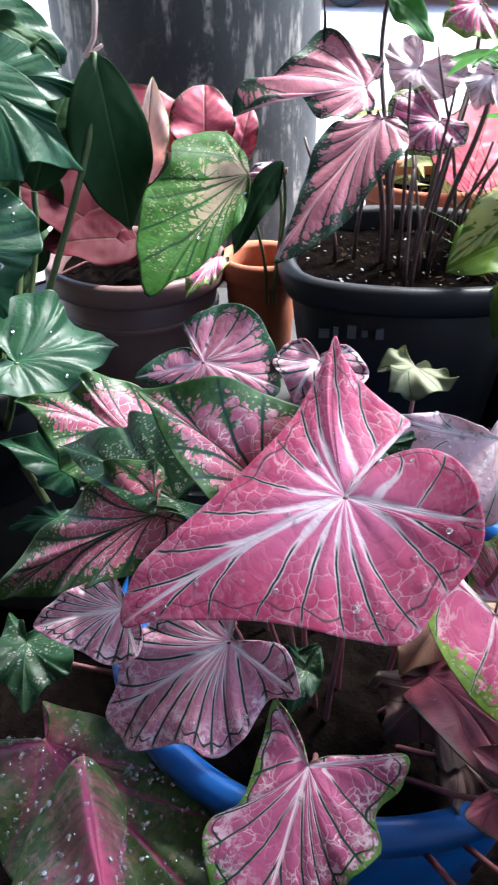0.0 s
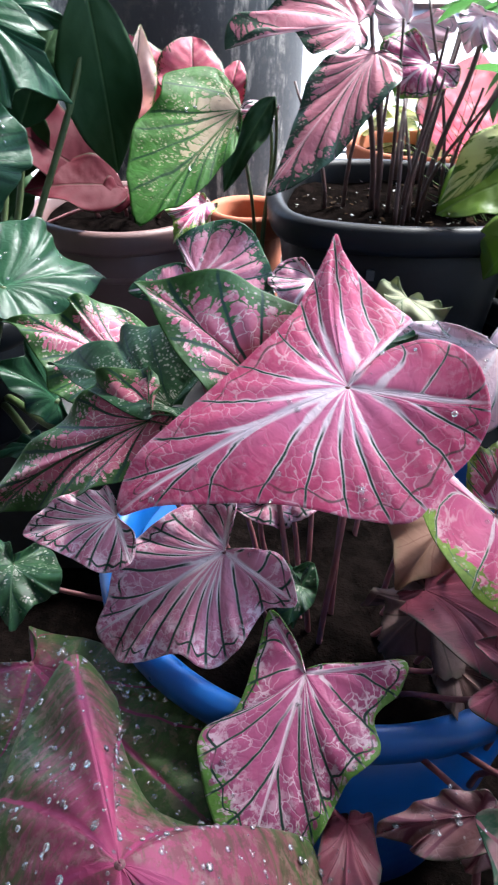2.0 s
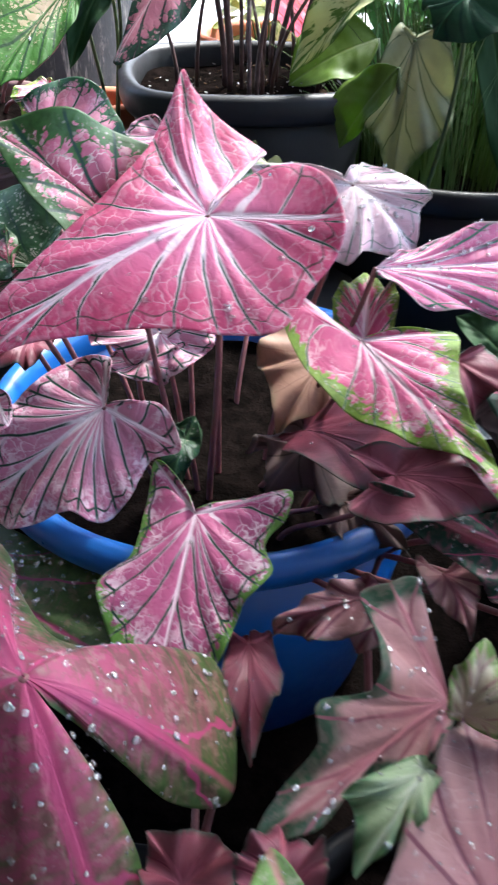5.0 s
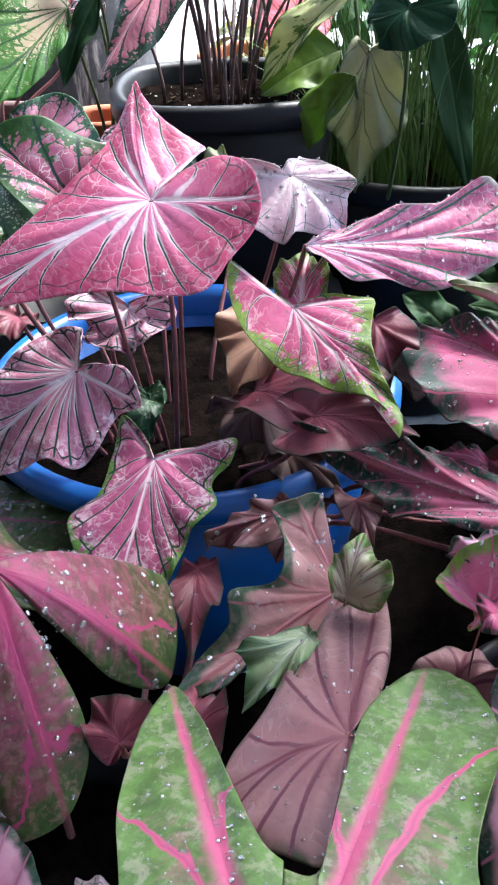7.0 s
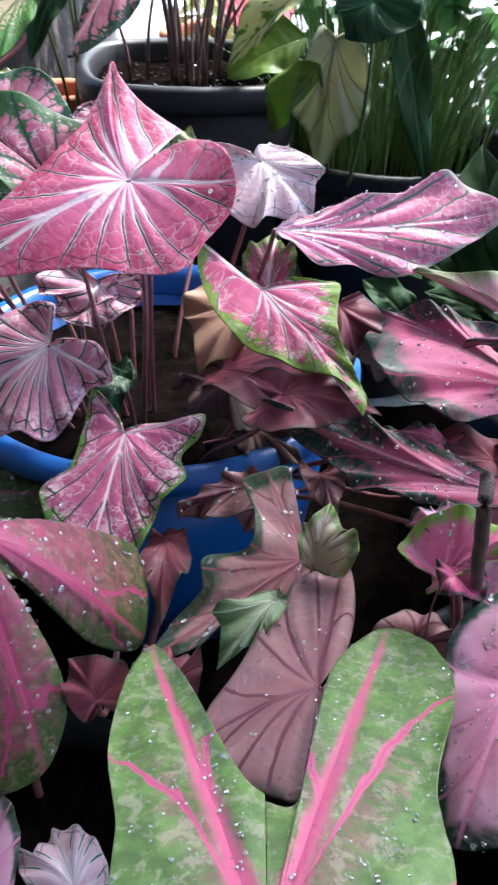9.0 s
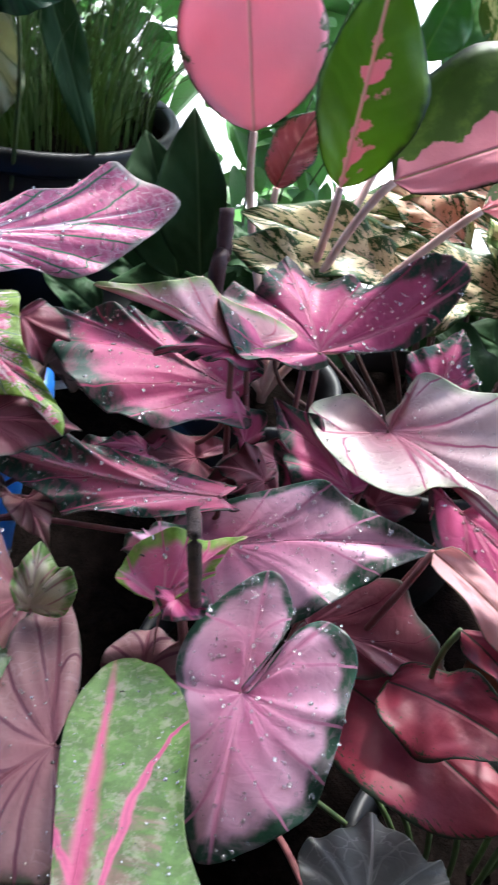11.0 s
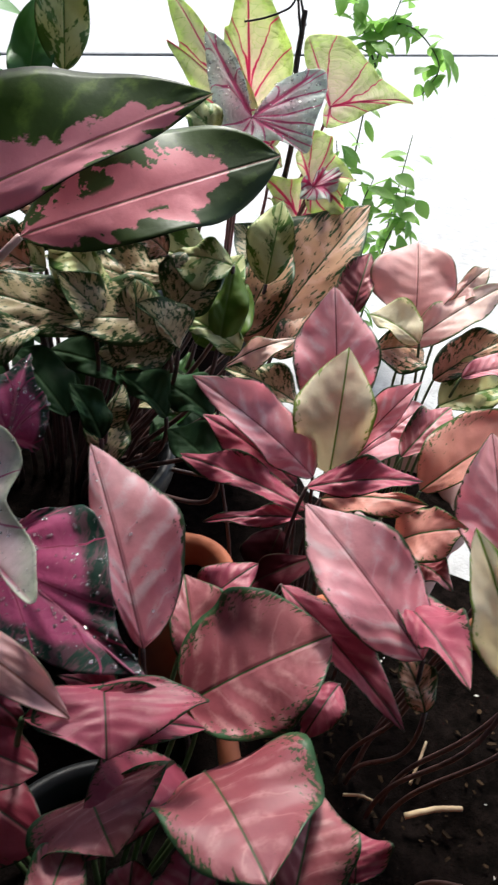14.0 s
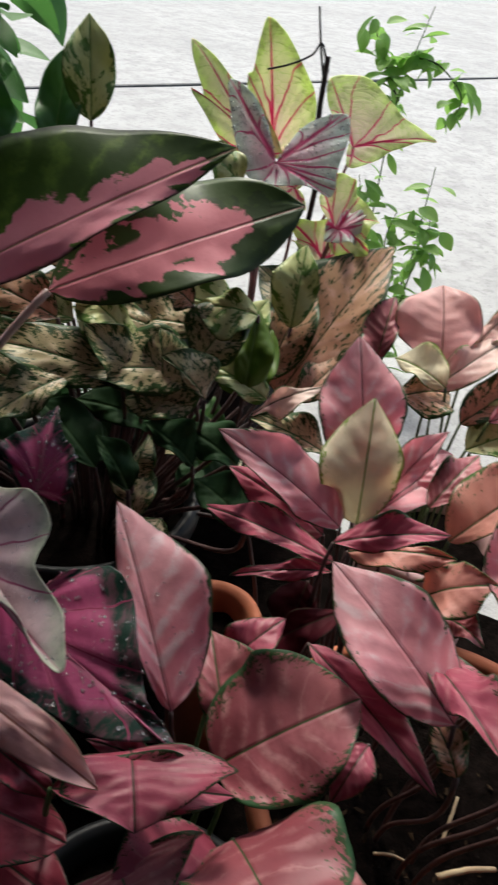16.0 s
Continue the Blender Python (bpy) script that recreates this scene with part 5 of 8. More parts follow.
blade(blackpot_plant, "leafgreen", (0.111, 1.162, 0.973), (0.174, 1.152, 0.919), (0.25, -0.855, 0.455), 0.0170, 0.0223, root=(0.133, 1.068, 0.69), stem="darkstalk", stem_r=0.003)
caladium(blackpot_plant, "purplegreen", (0.309, 0.95, 0.858), (0.288, 0.95, 0.806), (-0.503, -0.84, 0.203), (0.0183, 0.0439), (0.0266, -0.0513), (-0.0266, 0.0229), (-0.0159, -0.0352), root=(0.221, 0.972, 0.69), stem="darkstalk", stem_r=0.003)
back_plant = thing("pink_leaf_plant", (0.24, 1.48, 0.63), "pale pink leaf plant in a terracotta pot behind the black one", "plant")
blade(back_plant, "hotpink", (0.271, 1.309, 0.681), (0.295, 1.326, 0.832), (-0.29, -0.945, 0.149), 0.0752, 0.0708, root=(0.249, 1.429, 0.63), stem="greenstalk")
olive_plant = thing("olive_leaf_plant", (0.36, 0.92, 0.45), "olive and grey-green drooping leaves beside the black pot", "plant")
blade(olive_plant, "olive", (0.286, 0.89, 0.757), (0.184, 0.883, 0.709), (-0.275, -0.678, 0.682), 0.0375, 0.0504, root=(0.338, 0.911, 0.45), drops=8, stem="greenstalk")
blade(olive_plant, "camogreen", (0.292, 0.848, 0.834), (0.182, 0.866, 0.724), (-0.555, -0.704, 0.442), 0.0157, 0.0304, root=(0.34, 0.898, 0.45), stem="greenstalk")
blade(olive_plant, "olive", (0.291, 0.81, 0.743), (0.237, 0.822, 0.655), (-0.639, -0.711, 0.293), 0.0169, 0.0359, root=(0.339, 0.887, 0.45), stem="greenstalk")
caladium(olive_plant, "greygreen", (0.31, 0.824, 0.768), (0.299, 0.806, 0.606), (-0.312, -0.941, 0.131), (0.0858, 0.0535), (0.0895, -0.0395), (-0.0098, 0.0325), (-0.0098, -0.0227), root=(0.345, 0.891, 0.45), wave=0.008, stem="greenstalk")
caladium(olive_plant, "glossyheart", (0.331, 0.74, 0.821), (0.305, 0.743, 0.782), (-0.58, -0.746, 0.327), (0.0064, 0.051), (0.0351, -0.0271), (-0.0353, 0.0376), (-0.0085, -0.031), root=(0.351, 0.866, 0.45), stem="greenstalk")
blade(olive_plant, "darkblade", (0.395, 0.885, 0.825), (0.453, 0.815, 0.592), (-0.097, -0.959, 0.265), 0.0250, 0.0250, root=(0.37, 0.91, 0.45), stem="greenstalk")
basin_plant = thing("caladium_plant", (0.06, 0.46, 0.44), "large rose-pink veined caladium growing in a blue basin", "plant")
caladium(basin_plant, "hero", (0.061, 0.398, 0.744), (-0.075, 0.329, 0.688), (-0.138, -0.448, 0.883), (0.0456, 0.0802), (0.0137, -0.0608), (-0.0581, 0.0642), (-0.0695, -0.0311), root=(0.06, 0.431, 0.44), drops=26, arch=0.012, wave=0.0016, ruffle=0.006, drop=0.0016, veins=6.4, stem="pinkstalk", stem_r=0.0021, shape={0: (-0.0091, -0.0031), 0.5: (-0.0404, -0.0119, -0.006), 1.1: (-0.0654, 0.0054, 0.004), 1.6: (-0.0697, 0.0321, 0.01), 2: (-0.0581, 0.0642, 0.012), 2.8: (-0.0385, 0.0809, 0.008), 3.5: (-0.009, 0.0897, 0.003), 4.1: (0.0189, 0.0996, -0.002), 5: (0.0456, 0.0802, -0.006), 6.2: (0.0855, 0.0464, -0.006), 7.3: (0.135, 0.0148, -0.003), 8.8: (0.1407, -0.0238), 9.8: (0.0843, -0.039, -0.003), 11: (0.0137, -0.0608, -0.002), 12: (-0.0226, -0.0829, 0.004), 12.6: (-0.0464, -0.0978, 0.01), 12.8: (-0.0574, -0.1052, 0.011), 13: (-0.0534, -0.0874, 0.009), 13.5: (-0.0578, -0.062, -0.004), 14: (-0.0695, -0.0311, -0.014), 14.7: (-0.0536, -0.0284, -0.012), 15.4: (-0.0301, -0.021, -0.006), 16: (-0.0089, -0.006)})
caladium(basin_plant, "rosegreen", (-0.058, 0.589, 0.736), (0.009, 0.59, 0.712), (0.251, -0.723, 0.643), (0.0329, 0.0521), (-0.0037, -0.0274), (-0.0269, 0.0277), (-0.0504, -0.0337), root=(0.007, 0.521, 0.44), drops=10, arch=0.006, wave=0.004, ruffle=0.012, veins=5.0, stem="pinkstalk", stem_r=0.0021, shape={0: (-0.0041, 0.001), 0.6: (-0.0098, 0.005), 1.2: (-0.0215, 0.0191), 2: (-0.0269, 0.0277), 3: (-0.0105, 0.0459), 3.8: (0.0043, 0.0563), 4.7: (0.0329, 0.0521), 6.2: (0.0546, 0.0326), 7.3: (0.0662, 0.0155), 8.8: (0.0646, -0.0123), 10: (0.0369, -0.0238), 11.3: (-0.0037, -0.0274), 12.7: (-0.0278, -0.0322), 14: (-0.0504, -0.0337), 14.8: (-0.0373, -0.0078), 15.5: (-0.0189, 0.0055), 16: (-0.0066, 0.0021)})
caladium(basin_plant, "purple", (0.041, 0.604, 0.732), (0.02, 0.586, 0.701), (-0.203, -0.789, 0.58), (-0.0042, 0.0447), (0.0241, -0.0309), (-0.0253, 0.016), (-0.0078, -0.026), root=(0.051, 0.525, 0.44), stem="pinkstalk", stem_r=0.0021)
caladium(basin_plant, "greenpink", (0.009, 0.436, 0.715), (-0.084, 0.454, 0.782), (0.393, -0.601, 0.697), (0.0271, 0.0379), (0.0137, -0.0617), (-0.0208, 0.0282), (-0.0159, -0.066), root=(0.037, 0.449, 0.44), fold=0.3, ruffle=0.015, stem="pinkstalk", stem_r=0.0021)
caladium(basin_plant, "greenpink", (-0.121, 0.601, 0.637), (-0.236, 0.593, 0.689), (0.388, -0.504, 0.772), (0.0615, 0.0552), (0.0789, -0.0413), (-0.0093, 0.0386), (-0.0076, -0.0483), root=(-0.022, 0.523, 0.44), drops=8, ruffle=0.015, stem="pinkstalk", stem_r=0.0021)
caladium(basin_plant, "darkgreen", (-0.064, 0.46, 0.685), (-0.181, 0.549, 0.664), (-0.314, -0.19, 0.93), (0.0315, 0.0221), (0.0885, -0.0467), (-0.0448, 0.0074), (-0.0089, -0.0443), root=(0.004, 0.46, 0.44), fold=0.25, point=1, ruffle=0.015, stem="pinkstalk", stem_r=0.0021)
caladium(basin_plant, "greenpink", (-0.078, 0.45, 0.678), (-0.221, 0.452, 0.576), (-0.488, -0.554, 0.674), (0.0577, 0.0381), (0.0525, -0.046), (-0.0325, 0.0228), (-0.0106, -0.0447), root=(-0.002, 0.455, 0.44), drops=14, point=1, ruffle=0.015, stem="pinkstalk", stem_r=0.0021)
caladium(basin_plant, "purple", (-0.099, 0.409, 0.619), (-0.164, 0.39, 0.613), (0.1, -0.602, 0.792), (0.0356, 0.0254), (0.0246, -0.0228), (-0.005, 0.0378), (0.0025, -0.0239), root=(-0.001, 0.436, 0.44), arch=0.004, wave=0.003, ruffle=0.01, veins=5.5, stem="pinkstalk", stem_r=0.0021, shape={0: (-0.0026, 0.0038), 1: (-0.0116, 0.0179), 2: (-0.005, 0.0378), 3.3: (0.017, 0.0394), 4.7: (0.0356, 0.0254), 6.2: (0.0554, 0.012), 9: (0.0599, -0.0099), 10.5: (0.0422, -0.018), 11.8: (0.0246, -0.0228), 13: (0.0096, -0.0223), 14: (0.0025, -0.0239), 15: (-0.0021, -0.0114), 16: (-0.0023, -0.0014)})
caladium(basin_plant, "purple", (-0.018, 0.402, 0.597), (-0.114, 0.37, 0.534), (-0.154, -0.768, 0.621), (0.0534, 0.0675), (0.0387, -0.0446), (-0.0264, 0.0607), (-0.0254, -0.0289), root=(0.025, 0.435, 0.44), drops=12, arch=0.006, wave=0.006, ruffle=0.012, veins=6.6, stem="pinkstalk", stem_r=0.0021, shape={0: (-0.0045, 0.0006), 0.8: (-0.023, 0.0124), 1.4: (-0.036, 0.0288), 2: (-0.0264, 0.0607), 2.8: (-0.002, 0.0526), 3.6: (0.0261, 0.0653), 4.5: (0.0534, 0.0675), 5.4: (0.0643, 0.0463), 6.4: (0.0966, 0.0358), 7.4: (0.1165, 0.0222), 9: (0.0972, -0.0157), 10: (0.0691, -0.0386), 11.3: (0.0387, -0.0446), 12.6: (0.0024, -0.0453), 14: (-0.0254, -0.0289), 15: (-0.0197, -0.0153), 16: (-0.0045, -0.0024)})
caladium(basin_plant, "purplegreen", (0.046, 0.338, 0.544), (0.015, 0.237, 0.487), (-0.14, -0.459, 0.877), (0.0614, 0.0469), (0.0553, -0.0561), (-0.0294, 0.0652), (-0.0354, -0.038), root=(0.053, 0.406, 0.44), drops=16, arch=0.004, wave=0.004, ruffle=0.012, veins=5.0, stem="pinkstalk", stem_r=0.0021, shape={0: (-0.0032, 0.0006), 0.8: (-0.0136, 0.0162), 1.5: (-0.0225, 0.0417), 2: (-0.0294, 0.0652), 2.6: (-0.0082, 0.0664), 3.2: (0.0146, 0.0538), 3.8: (0.0365, 0.0634), 4.7: (0.0614, 0.0469), 6.2: (0.0934, 0.0399), 7.2: (0.1125, 0.0271), 9: (0.1092, -0.0286), 10.3: (0.0744, -0.0522), 11: (0.0553, -0.0561), 12: (0.0378, -0.0394), 13: (-0.0008, -0.0382), 14: (-0.0354, -0.038), 15: (-0.02, -0.0132), 16: (-0.0042, -0.0031)})
caladium(basin_plant, "darkgreen", (-0.202, 0.444, 0.531), (-0.188, 0.389, 0.508), (0.19, -0.328, 0.925), (0.0342, 0.0373), (0.0274, -0.023), (-0.0179, 0.0291), (-0.0287, -0.0145), root=(-0.058, 0.453, 0.44), stem="pinkstalk", stem_r=0.0021)
caladium(basin_plant, "pinkrim", (0.17, 0.395, 0.65), (0.228, 0.246, 0.617), (-0.25, -0.3, 0.921), (0.0935, 0.0229), (0.0685, -0.0331), (0.0349, 0.0568), (-0.0819, -0.0207), root=(0.112, 0.438, 0.44), drops=40, arch=0.006, wave=0.004, ruffle=0.01, stem="pinkstalk", stem_r=0.0021, shape={0: (0.0011, 0.0034), 0.8: (0.0063, 0.022), 1.4: (0.02, 0.0422), 2: (0.0349, 0.0568), 3.3: (0.063, 0.0378), 4.7: (0.0935, 0.0229), 6.2: (0.1249, 0.0171), 7.4: (0.1467, 0.0127), 8.7: (0.1369, 0.0058), 9.8: (0.1061, -0.0123), 11.3: (0.0685, -0.0331), 12.7: (0.0195, -0.046), 13.4: (-0.044, -0.0395), 14: (-0.0819, -0.0207), 15.2: (-0.042, -0.0102), 16: (-0.0066, -0.0005)})
caladium(basin_plant, "beige", (0.169, 0.474, 0.595), (0.116, 0.419, 0.552), (-0.126, -0.533, 0.837), (0.0456, 0.0329), (0.0467, -0.046), (-0.0053, 0.0357), (-0.0053, -0.0395), root=(0.109, 0.466, 0.44), ruffle=0.015, stem="pinkstalk", stem_r=0.0021)
caladium(basin_plant, "darkred", (0.138, 0.418, 0.556), (0.235, 0.269, 0.603), (-0.497, -0.05, 0.866), (0.0628, 0.0369), (0.1206, -0.0297), (-0.0215, 0.0386), (-0.011, -0.0242), root=(0.095, 0.441, 0.44), drops=10, ruffle=0.015, stem="pinkstalk", stem_r=0.0021)
caladium(basin_plant, "withered", (0.149, 0.421, 0.541), (0.104, 0.386, 0.52), (-0.07, -0.45, 0.89), (0.0463, 0.0454), (0.0457, -0.0338), (-0.0037, 0.0432), (-0.0037, -0.0257), root=(0.1, 0.443, 0.44), wave=0.012, ruffle=0.1, stem="pinkstalk", stem_r=0.0021)
caladium(basin_plant, "withered", (0.157, 0.375, 0.52), (0.205, 0.317, 0.508), (-0.193, -0.358, 0.914), (0.0398, 0.0212), (0.0428, -0.0292), (-0.0066, 0.0143), (-0.0046, -0.0161), root=(0.103, 0.422, 0.44), wave=0.01, ruffle=0.1, stem="pinkstalk", stem_r=0.0021)
caladium(basin_plant, "whitepink", (0.18, 0.505, 0.724), (0.226, 0.46, 0.678), (-0.012, -0.719, 0.694), (0.0454, 0.0347), (0.0447, -0.0501), (-0.0114, 0.0194), (-0.0574, -0.058), root=(0.114, 0.48, 0.44), drops=120, point=1, stem="pinkstalk", stem_r=0.0021)
caladium(basin_plant, "pinkrim", (0.181, 0.428, 0.632), (0.193, 0.477, 0.665), (-0.151, -0.524, 0.838), (0.0328, 0.0231), (0.041, -0.0188), (-0.0036, 0.0197), (-0.0036, -0.0188), root=(0.115, 0.446, 0.44), fold=0.3, stem_r=0.001, stem="pinkstalk")
caladium(basin_plant, "rosevein", (0.184, 0.429, 0.69), (0.407, 0.46, 0.692), (0.08, -0.62, 0.78), (0.0878, 0.0303), (0.1119, -0.0502), (0.0261, 0.0146), (0.0081, -0.0138), root=(0.12, 0.456, 0.44), drops=170, arch=-0.012, wave=0.004, ruffle=0.008, veins=5.0, stem="pinkstalk", stem_r=0.0021, shape={0: (0.0056, 0.0029), 1: (0.0113, 0.0059), 2: (0.0261, 0.0146), 3.3: (0.0534, 0.0214), 4.7: (0.0878, 0.0303), 5.6: (0.1394, 0.0336), 6.3: (0.1745, 0.0498), 7.2: (0.1998, 0.0333), 8.7: (0.1968, -0.0203), 9.8: (0.1571, -0.0373), 11: (0.1119, -0.0502), 12: (0.0723, -0.0367), 13: (0.0367, -0.0343), 14: (0.0081, -0.0138), 15: (-0.0004, -0.0064), 16: (0.0006, -0.003)})
caladium(basin_plant, "redgreen", (0.362, 0.245, 0.637), (0.271, 0.427, 0.614), (-0.459, -0.117, 0.881), (0.0693, 0.0704), (0.1099, -0.0246), (-0.0325, 0.0292), (-0.0123, -0.0251), root=(0.196, 0.363, 0.44), ruffle=0.02, blunt=0.3, cup=0.010, drops=260, drop=0.0011, stem="pinkstalk", stem_r=0.0021, wave=0.009)
caladium(basin_plant, "redrim", (0.319, 0.169, 0.603), (0.157, 0.289, 0.603), (-0.26, -0.357, 0.897), (0.1022, 0.0356), (0.1105, -0.0242), (-0.0121, 0.0101), (-0.0121, -0.0119), root=(0.177, 0.329, 0.44), cup=0.004, arch=-0.012, ruffle=0.015, drops=260, drop=0.0011, stem="pinkstalk", stem_r=0.0021, wave=0.009)
caladium(basin_plant, "darkred", (0.175, 0.294, 0.609), (0.248, 0.265, 0.604), (-0.125, -0.458, 0.88), (0.0264, 0.0245), (0.0345, -0.0268), (-0.0314, 0.0085), (-0.0236, -0.0323), root=(0.112, 0.385, 0.44), stem="pinkstalk", stem_r=0.0021)
caladium(basin_plant, "darkred", (0.027, 0.102, 0.5), (0.01, 0.124, 0.519), (0.228, -0.522, 0.822), (0.0233, 0.0151), (0.0048, -0.0296), (-0.0072, 0.0132), (-0.0177, -0.0191), root=(0.045, 0.299, 0.44), stem="pinkstalk", stem_r=0.0021)
caladium(basin_plant, "redgreen", (0.292, 0.268, 0.539), (0.229, 0.289, 0.538), (-0.159, -0.447, 0.88), (0.0195, 0.0224), (0.0348, -0.0354), (-0.0144, 0.0171), (-0.0108, -0.0264), root=(0.164, 0.373, 0.44), drops=16, stem="pinkstalk", stem_r=0.0021)
caladium(basin_plant, "darkgreen", (0.034, 0.437, 0.547), (0.037, 0.407, 0.515), (-0.001, -0.732, 0.681), (0.0193, 0.0159), (0.0118, -0.0146), (-0.0071, 0.0187), (-0.0097, -0.008), root=(0.048, 0.449, 0.44), stem="pinkstalk", stem_r=0.0021)
caladium(basin_plant, "purple", (0.009, 0.463, 0.598), (0.031, 0.445, 0.587), (0, -0.517, 0.856), (0.0228, 0.0311), (-0.003, -0.0217), (-0.0018, 0.035), (-0.0255, -0.0124), root=(0.037, 0.461, 0.44), stem="pinkstalk", stem_r=0.0021)
caladium(basin_plant, "greygreen", (0.138, 0.704, 0.678), (0.112, 0.675, 0.661), (-0.015, -0.494, 0.869), (-0.0011, 0.0432), (0.0317, -0.0226), (-0.0158, 0.0196), (-0.0025, -0.0237), root=(0.095, 0.57, 0.44), wave=0.01, stem="pinkstalk", stem_r=0.0021)
caladium(basin_plant, "withered", (0.249, 0.358, 0.604), (0.31, 0.455, 0.584), (0.2, 0.076, 0.977), (0.0512, 0.0185), (0.0537, -0.0305), (-0.0366, 0.0058), (-0.0224, -0.0307), root=(0.145, 0.414, 0.44), stem="pinkstalk", stem_r=0.0021)
caladium(basin_plant, "dusky", (0.2, 0.248, 0.563), (0.205, 0.202, 0.552), (-0.16, -0.257, 0.953), (0.0221, 0.0146), (0.0212, -0.0126), (-0.0044, 0.0158), (-0.0161, -0.0125), root=(0.123, 0.364, 0.44), stem="pinkstalk", stem_r=0.0021)
caladium(basin_plant, "darkgreen", (0.042, 0.417, 0.552), (0.03, 0.391, 0.532), (0.017, -0.6, 0.8), (0.0078, 0.0134), (0.018, -0.0218), (-0.0204, 0.0017), (-0.0103, -0.0255), root=(0.052, 0.441, 0.44), stem="pinkstalk", stem_r=0.0021)
caladium(basin_plant, "purple", (0.025, 0.475, 0.617), (0.006, 0.456, 0.585), (-0.124, -0.822, 0.556), (0.0033, 0.0397), (0.0312, -0.0431), (-0.0243, 0.0307), (-0.0025, -0.0434), root=(0.044, 0.467, 0.44), ruffle=0.03, stem="pinkstalk", stem_r=0.0021)
caladium(basin_plant, "darkred", (0.233, 0.371, 0.645), (0.245, 0.348, 0.609), (-0.027, -0.841, 0.541), (0.0325, 0.0234), (0.0173, -0.0205), (-0.0026, 0.0248), (-0.0133, -0.0102), root=(0.138, 0.42, 0.44), ruffle=0.03, stem="pinkstalk", stem_r=0.0021)
caladium(basin_plant, "dusky", (0.156, 0.227, 0.568), (0.137, 0.207, 0.544), (-0.228, -0.65, 0.725), (0.0164, 0.0219), (0.0259, -0.0243), (-0.0146, 0.0111), (-0.0022, -0.0187), root=(0.103, 0.355, 0.44), ruffle=0.03, stem="pinkstalk", stem_r=0.0021)
caladium(basin_plant, "darkgreen", (0.083, 0.465, 0.739), (0.103, 0.442, 0.727), (-0.063, -0.503, 0.862), (0.018, 0.021), (0.0182, -0.016), (-0.0044, 0.0208), (-0.0168, -0.0016), root=(0.071, 0.462, 0.44), ruffle=0.02, stem="pinkstalk", stem_r=0.0021)
caladium(basin_plant, "darkred", (-0.076, 0.475, 0.614), (-0.105, 0.441, 0.602), (0.125, -0.417, 0.9), (0.0247, 0.0204), (0.0236, -0.0224), (-0.0153, 0.0111), (-0.0086, -0.0164), root=(-0.001, 0.467, 0.44), ruffle=0.02, stem="pinkstalk", stem_r=0.0021)
front_plant = thing("caladium_plant", (-0.03, 0.12, 0.2), "green caladium with red veins covered in water beads", "plant")
caladium(front_plant, "magvein", (-0.047, 0.169, 0.596), (-0.105, 0.299, 0.596), (0, 0, 1), (0.013, 0.0901), (0.0351, -0.0365), (-0.1072, 0.0035), (-0.0552, -0.091), root=(-0.038, 0.143, 0.2), drops=230, drop=0.0018, arch=0.0, wave=0.002, ruffle=0.006, veins=4.0, stem="pinkstalk", stem_r=0.003, shape={0: (-0.0149, -0.0061, -0.01), 0.6: (-0.0337, -0.0107, -0.028), 1.1: (-0.0473, -0.0188, -0.048), 1.5: (-0.075, -0.0246, -0.076), 1.8: (-0.0947, -0.0178, -0.099), 2: (-0.1072, 0.0035, -0.122), 2.3: (-0.1036, 0.0318, -0.133), 2.7: (-0.0811, 0.0478, -0.128), 3.3: (-0.0456, 0.0693, -0.106), 4.2: (0.013, 0.0901, -0.076), 5.4: (0.0607, 0.068, -0.046), 6.8: (0.0952, 0.0513, -0.034), 7.5: (0.1312, 0.03, -0.029), 8.5: (0.1304, -0.0209, -0.034), 9.2: (0.1046, -0.0211, -0.032), 9.9: (0.0888, -0.0177, -0.03), 10.6: (0.0482, -0.0226, -0.03), 11.3: (0.0351, -0.0365, -0.039), 12: (0.0313, -0.0636, -0.054), 12.7: (0.0284, -0.0938, -0.072), 13.3: (0.0198, -0.1187, -0.087), 13.7: (-0.0226, -0.11, -0.1), 14: (-0.0552, -0.091, -0.107), 14.3: (-0.0584, -0.0764, -0.109), 14.8: (-0.052, -0.0518, -0.086), 15.3: (-0.0388, -0.0352, -0.058), 15.7: (-0.0208, -0.0181, -0.029), 16: (-0.0137, -0.0074, -0.009)})
caladium(front_plant, "shadevein", (-0.177, 0.391, 0.472), (-0.011, 0.257, 0.479), (-0.12, -0.1, 0.988), (0.1383, 0.0608), (0.0844, -0.0816), (-0.0322, 0.0238), (-0.0522, -0.0722), root=(-0.095, 0.249, 0.2), drops=300, drop=0.0015, arch=0.006, wave=0.004, ruffle=0.012, veins=4.0, stem="pinkstalk", stem_r=0.003, shape={0: (-0.0024, 0.0073), 1: (-0.0153, 0.0158), 2: (-0.0322, 0.0238), 3: (0.0331, 0.048), 3.8: (0.0924, 0.0539), 4.7: (0.1383, 0.0608), 5.5: (0.1624, 0.0646), 6.2: (0.1786, 0.0514), 7.3: (0.197, 0.0248), 8.8: (0.2003, -0.0319), 10: (0.1553, -0.0607), 11.3: (0.0844, -0.0816), 12.7: (0.0229, -0.0757), 14: (-0.0522, -0.0722), 15: (-0.0381, -0.0307), 16: (-0.0061, -0.0019)})
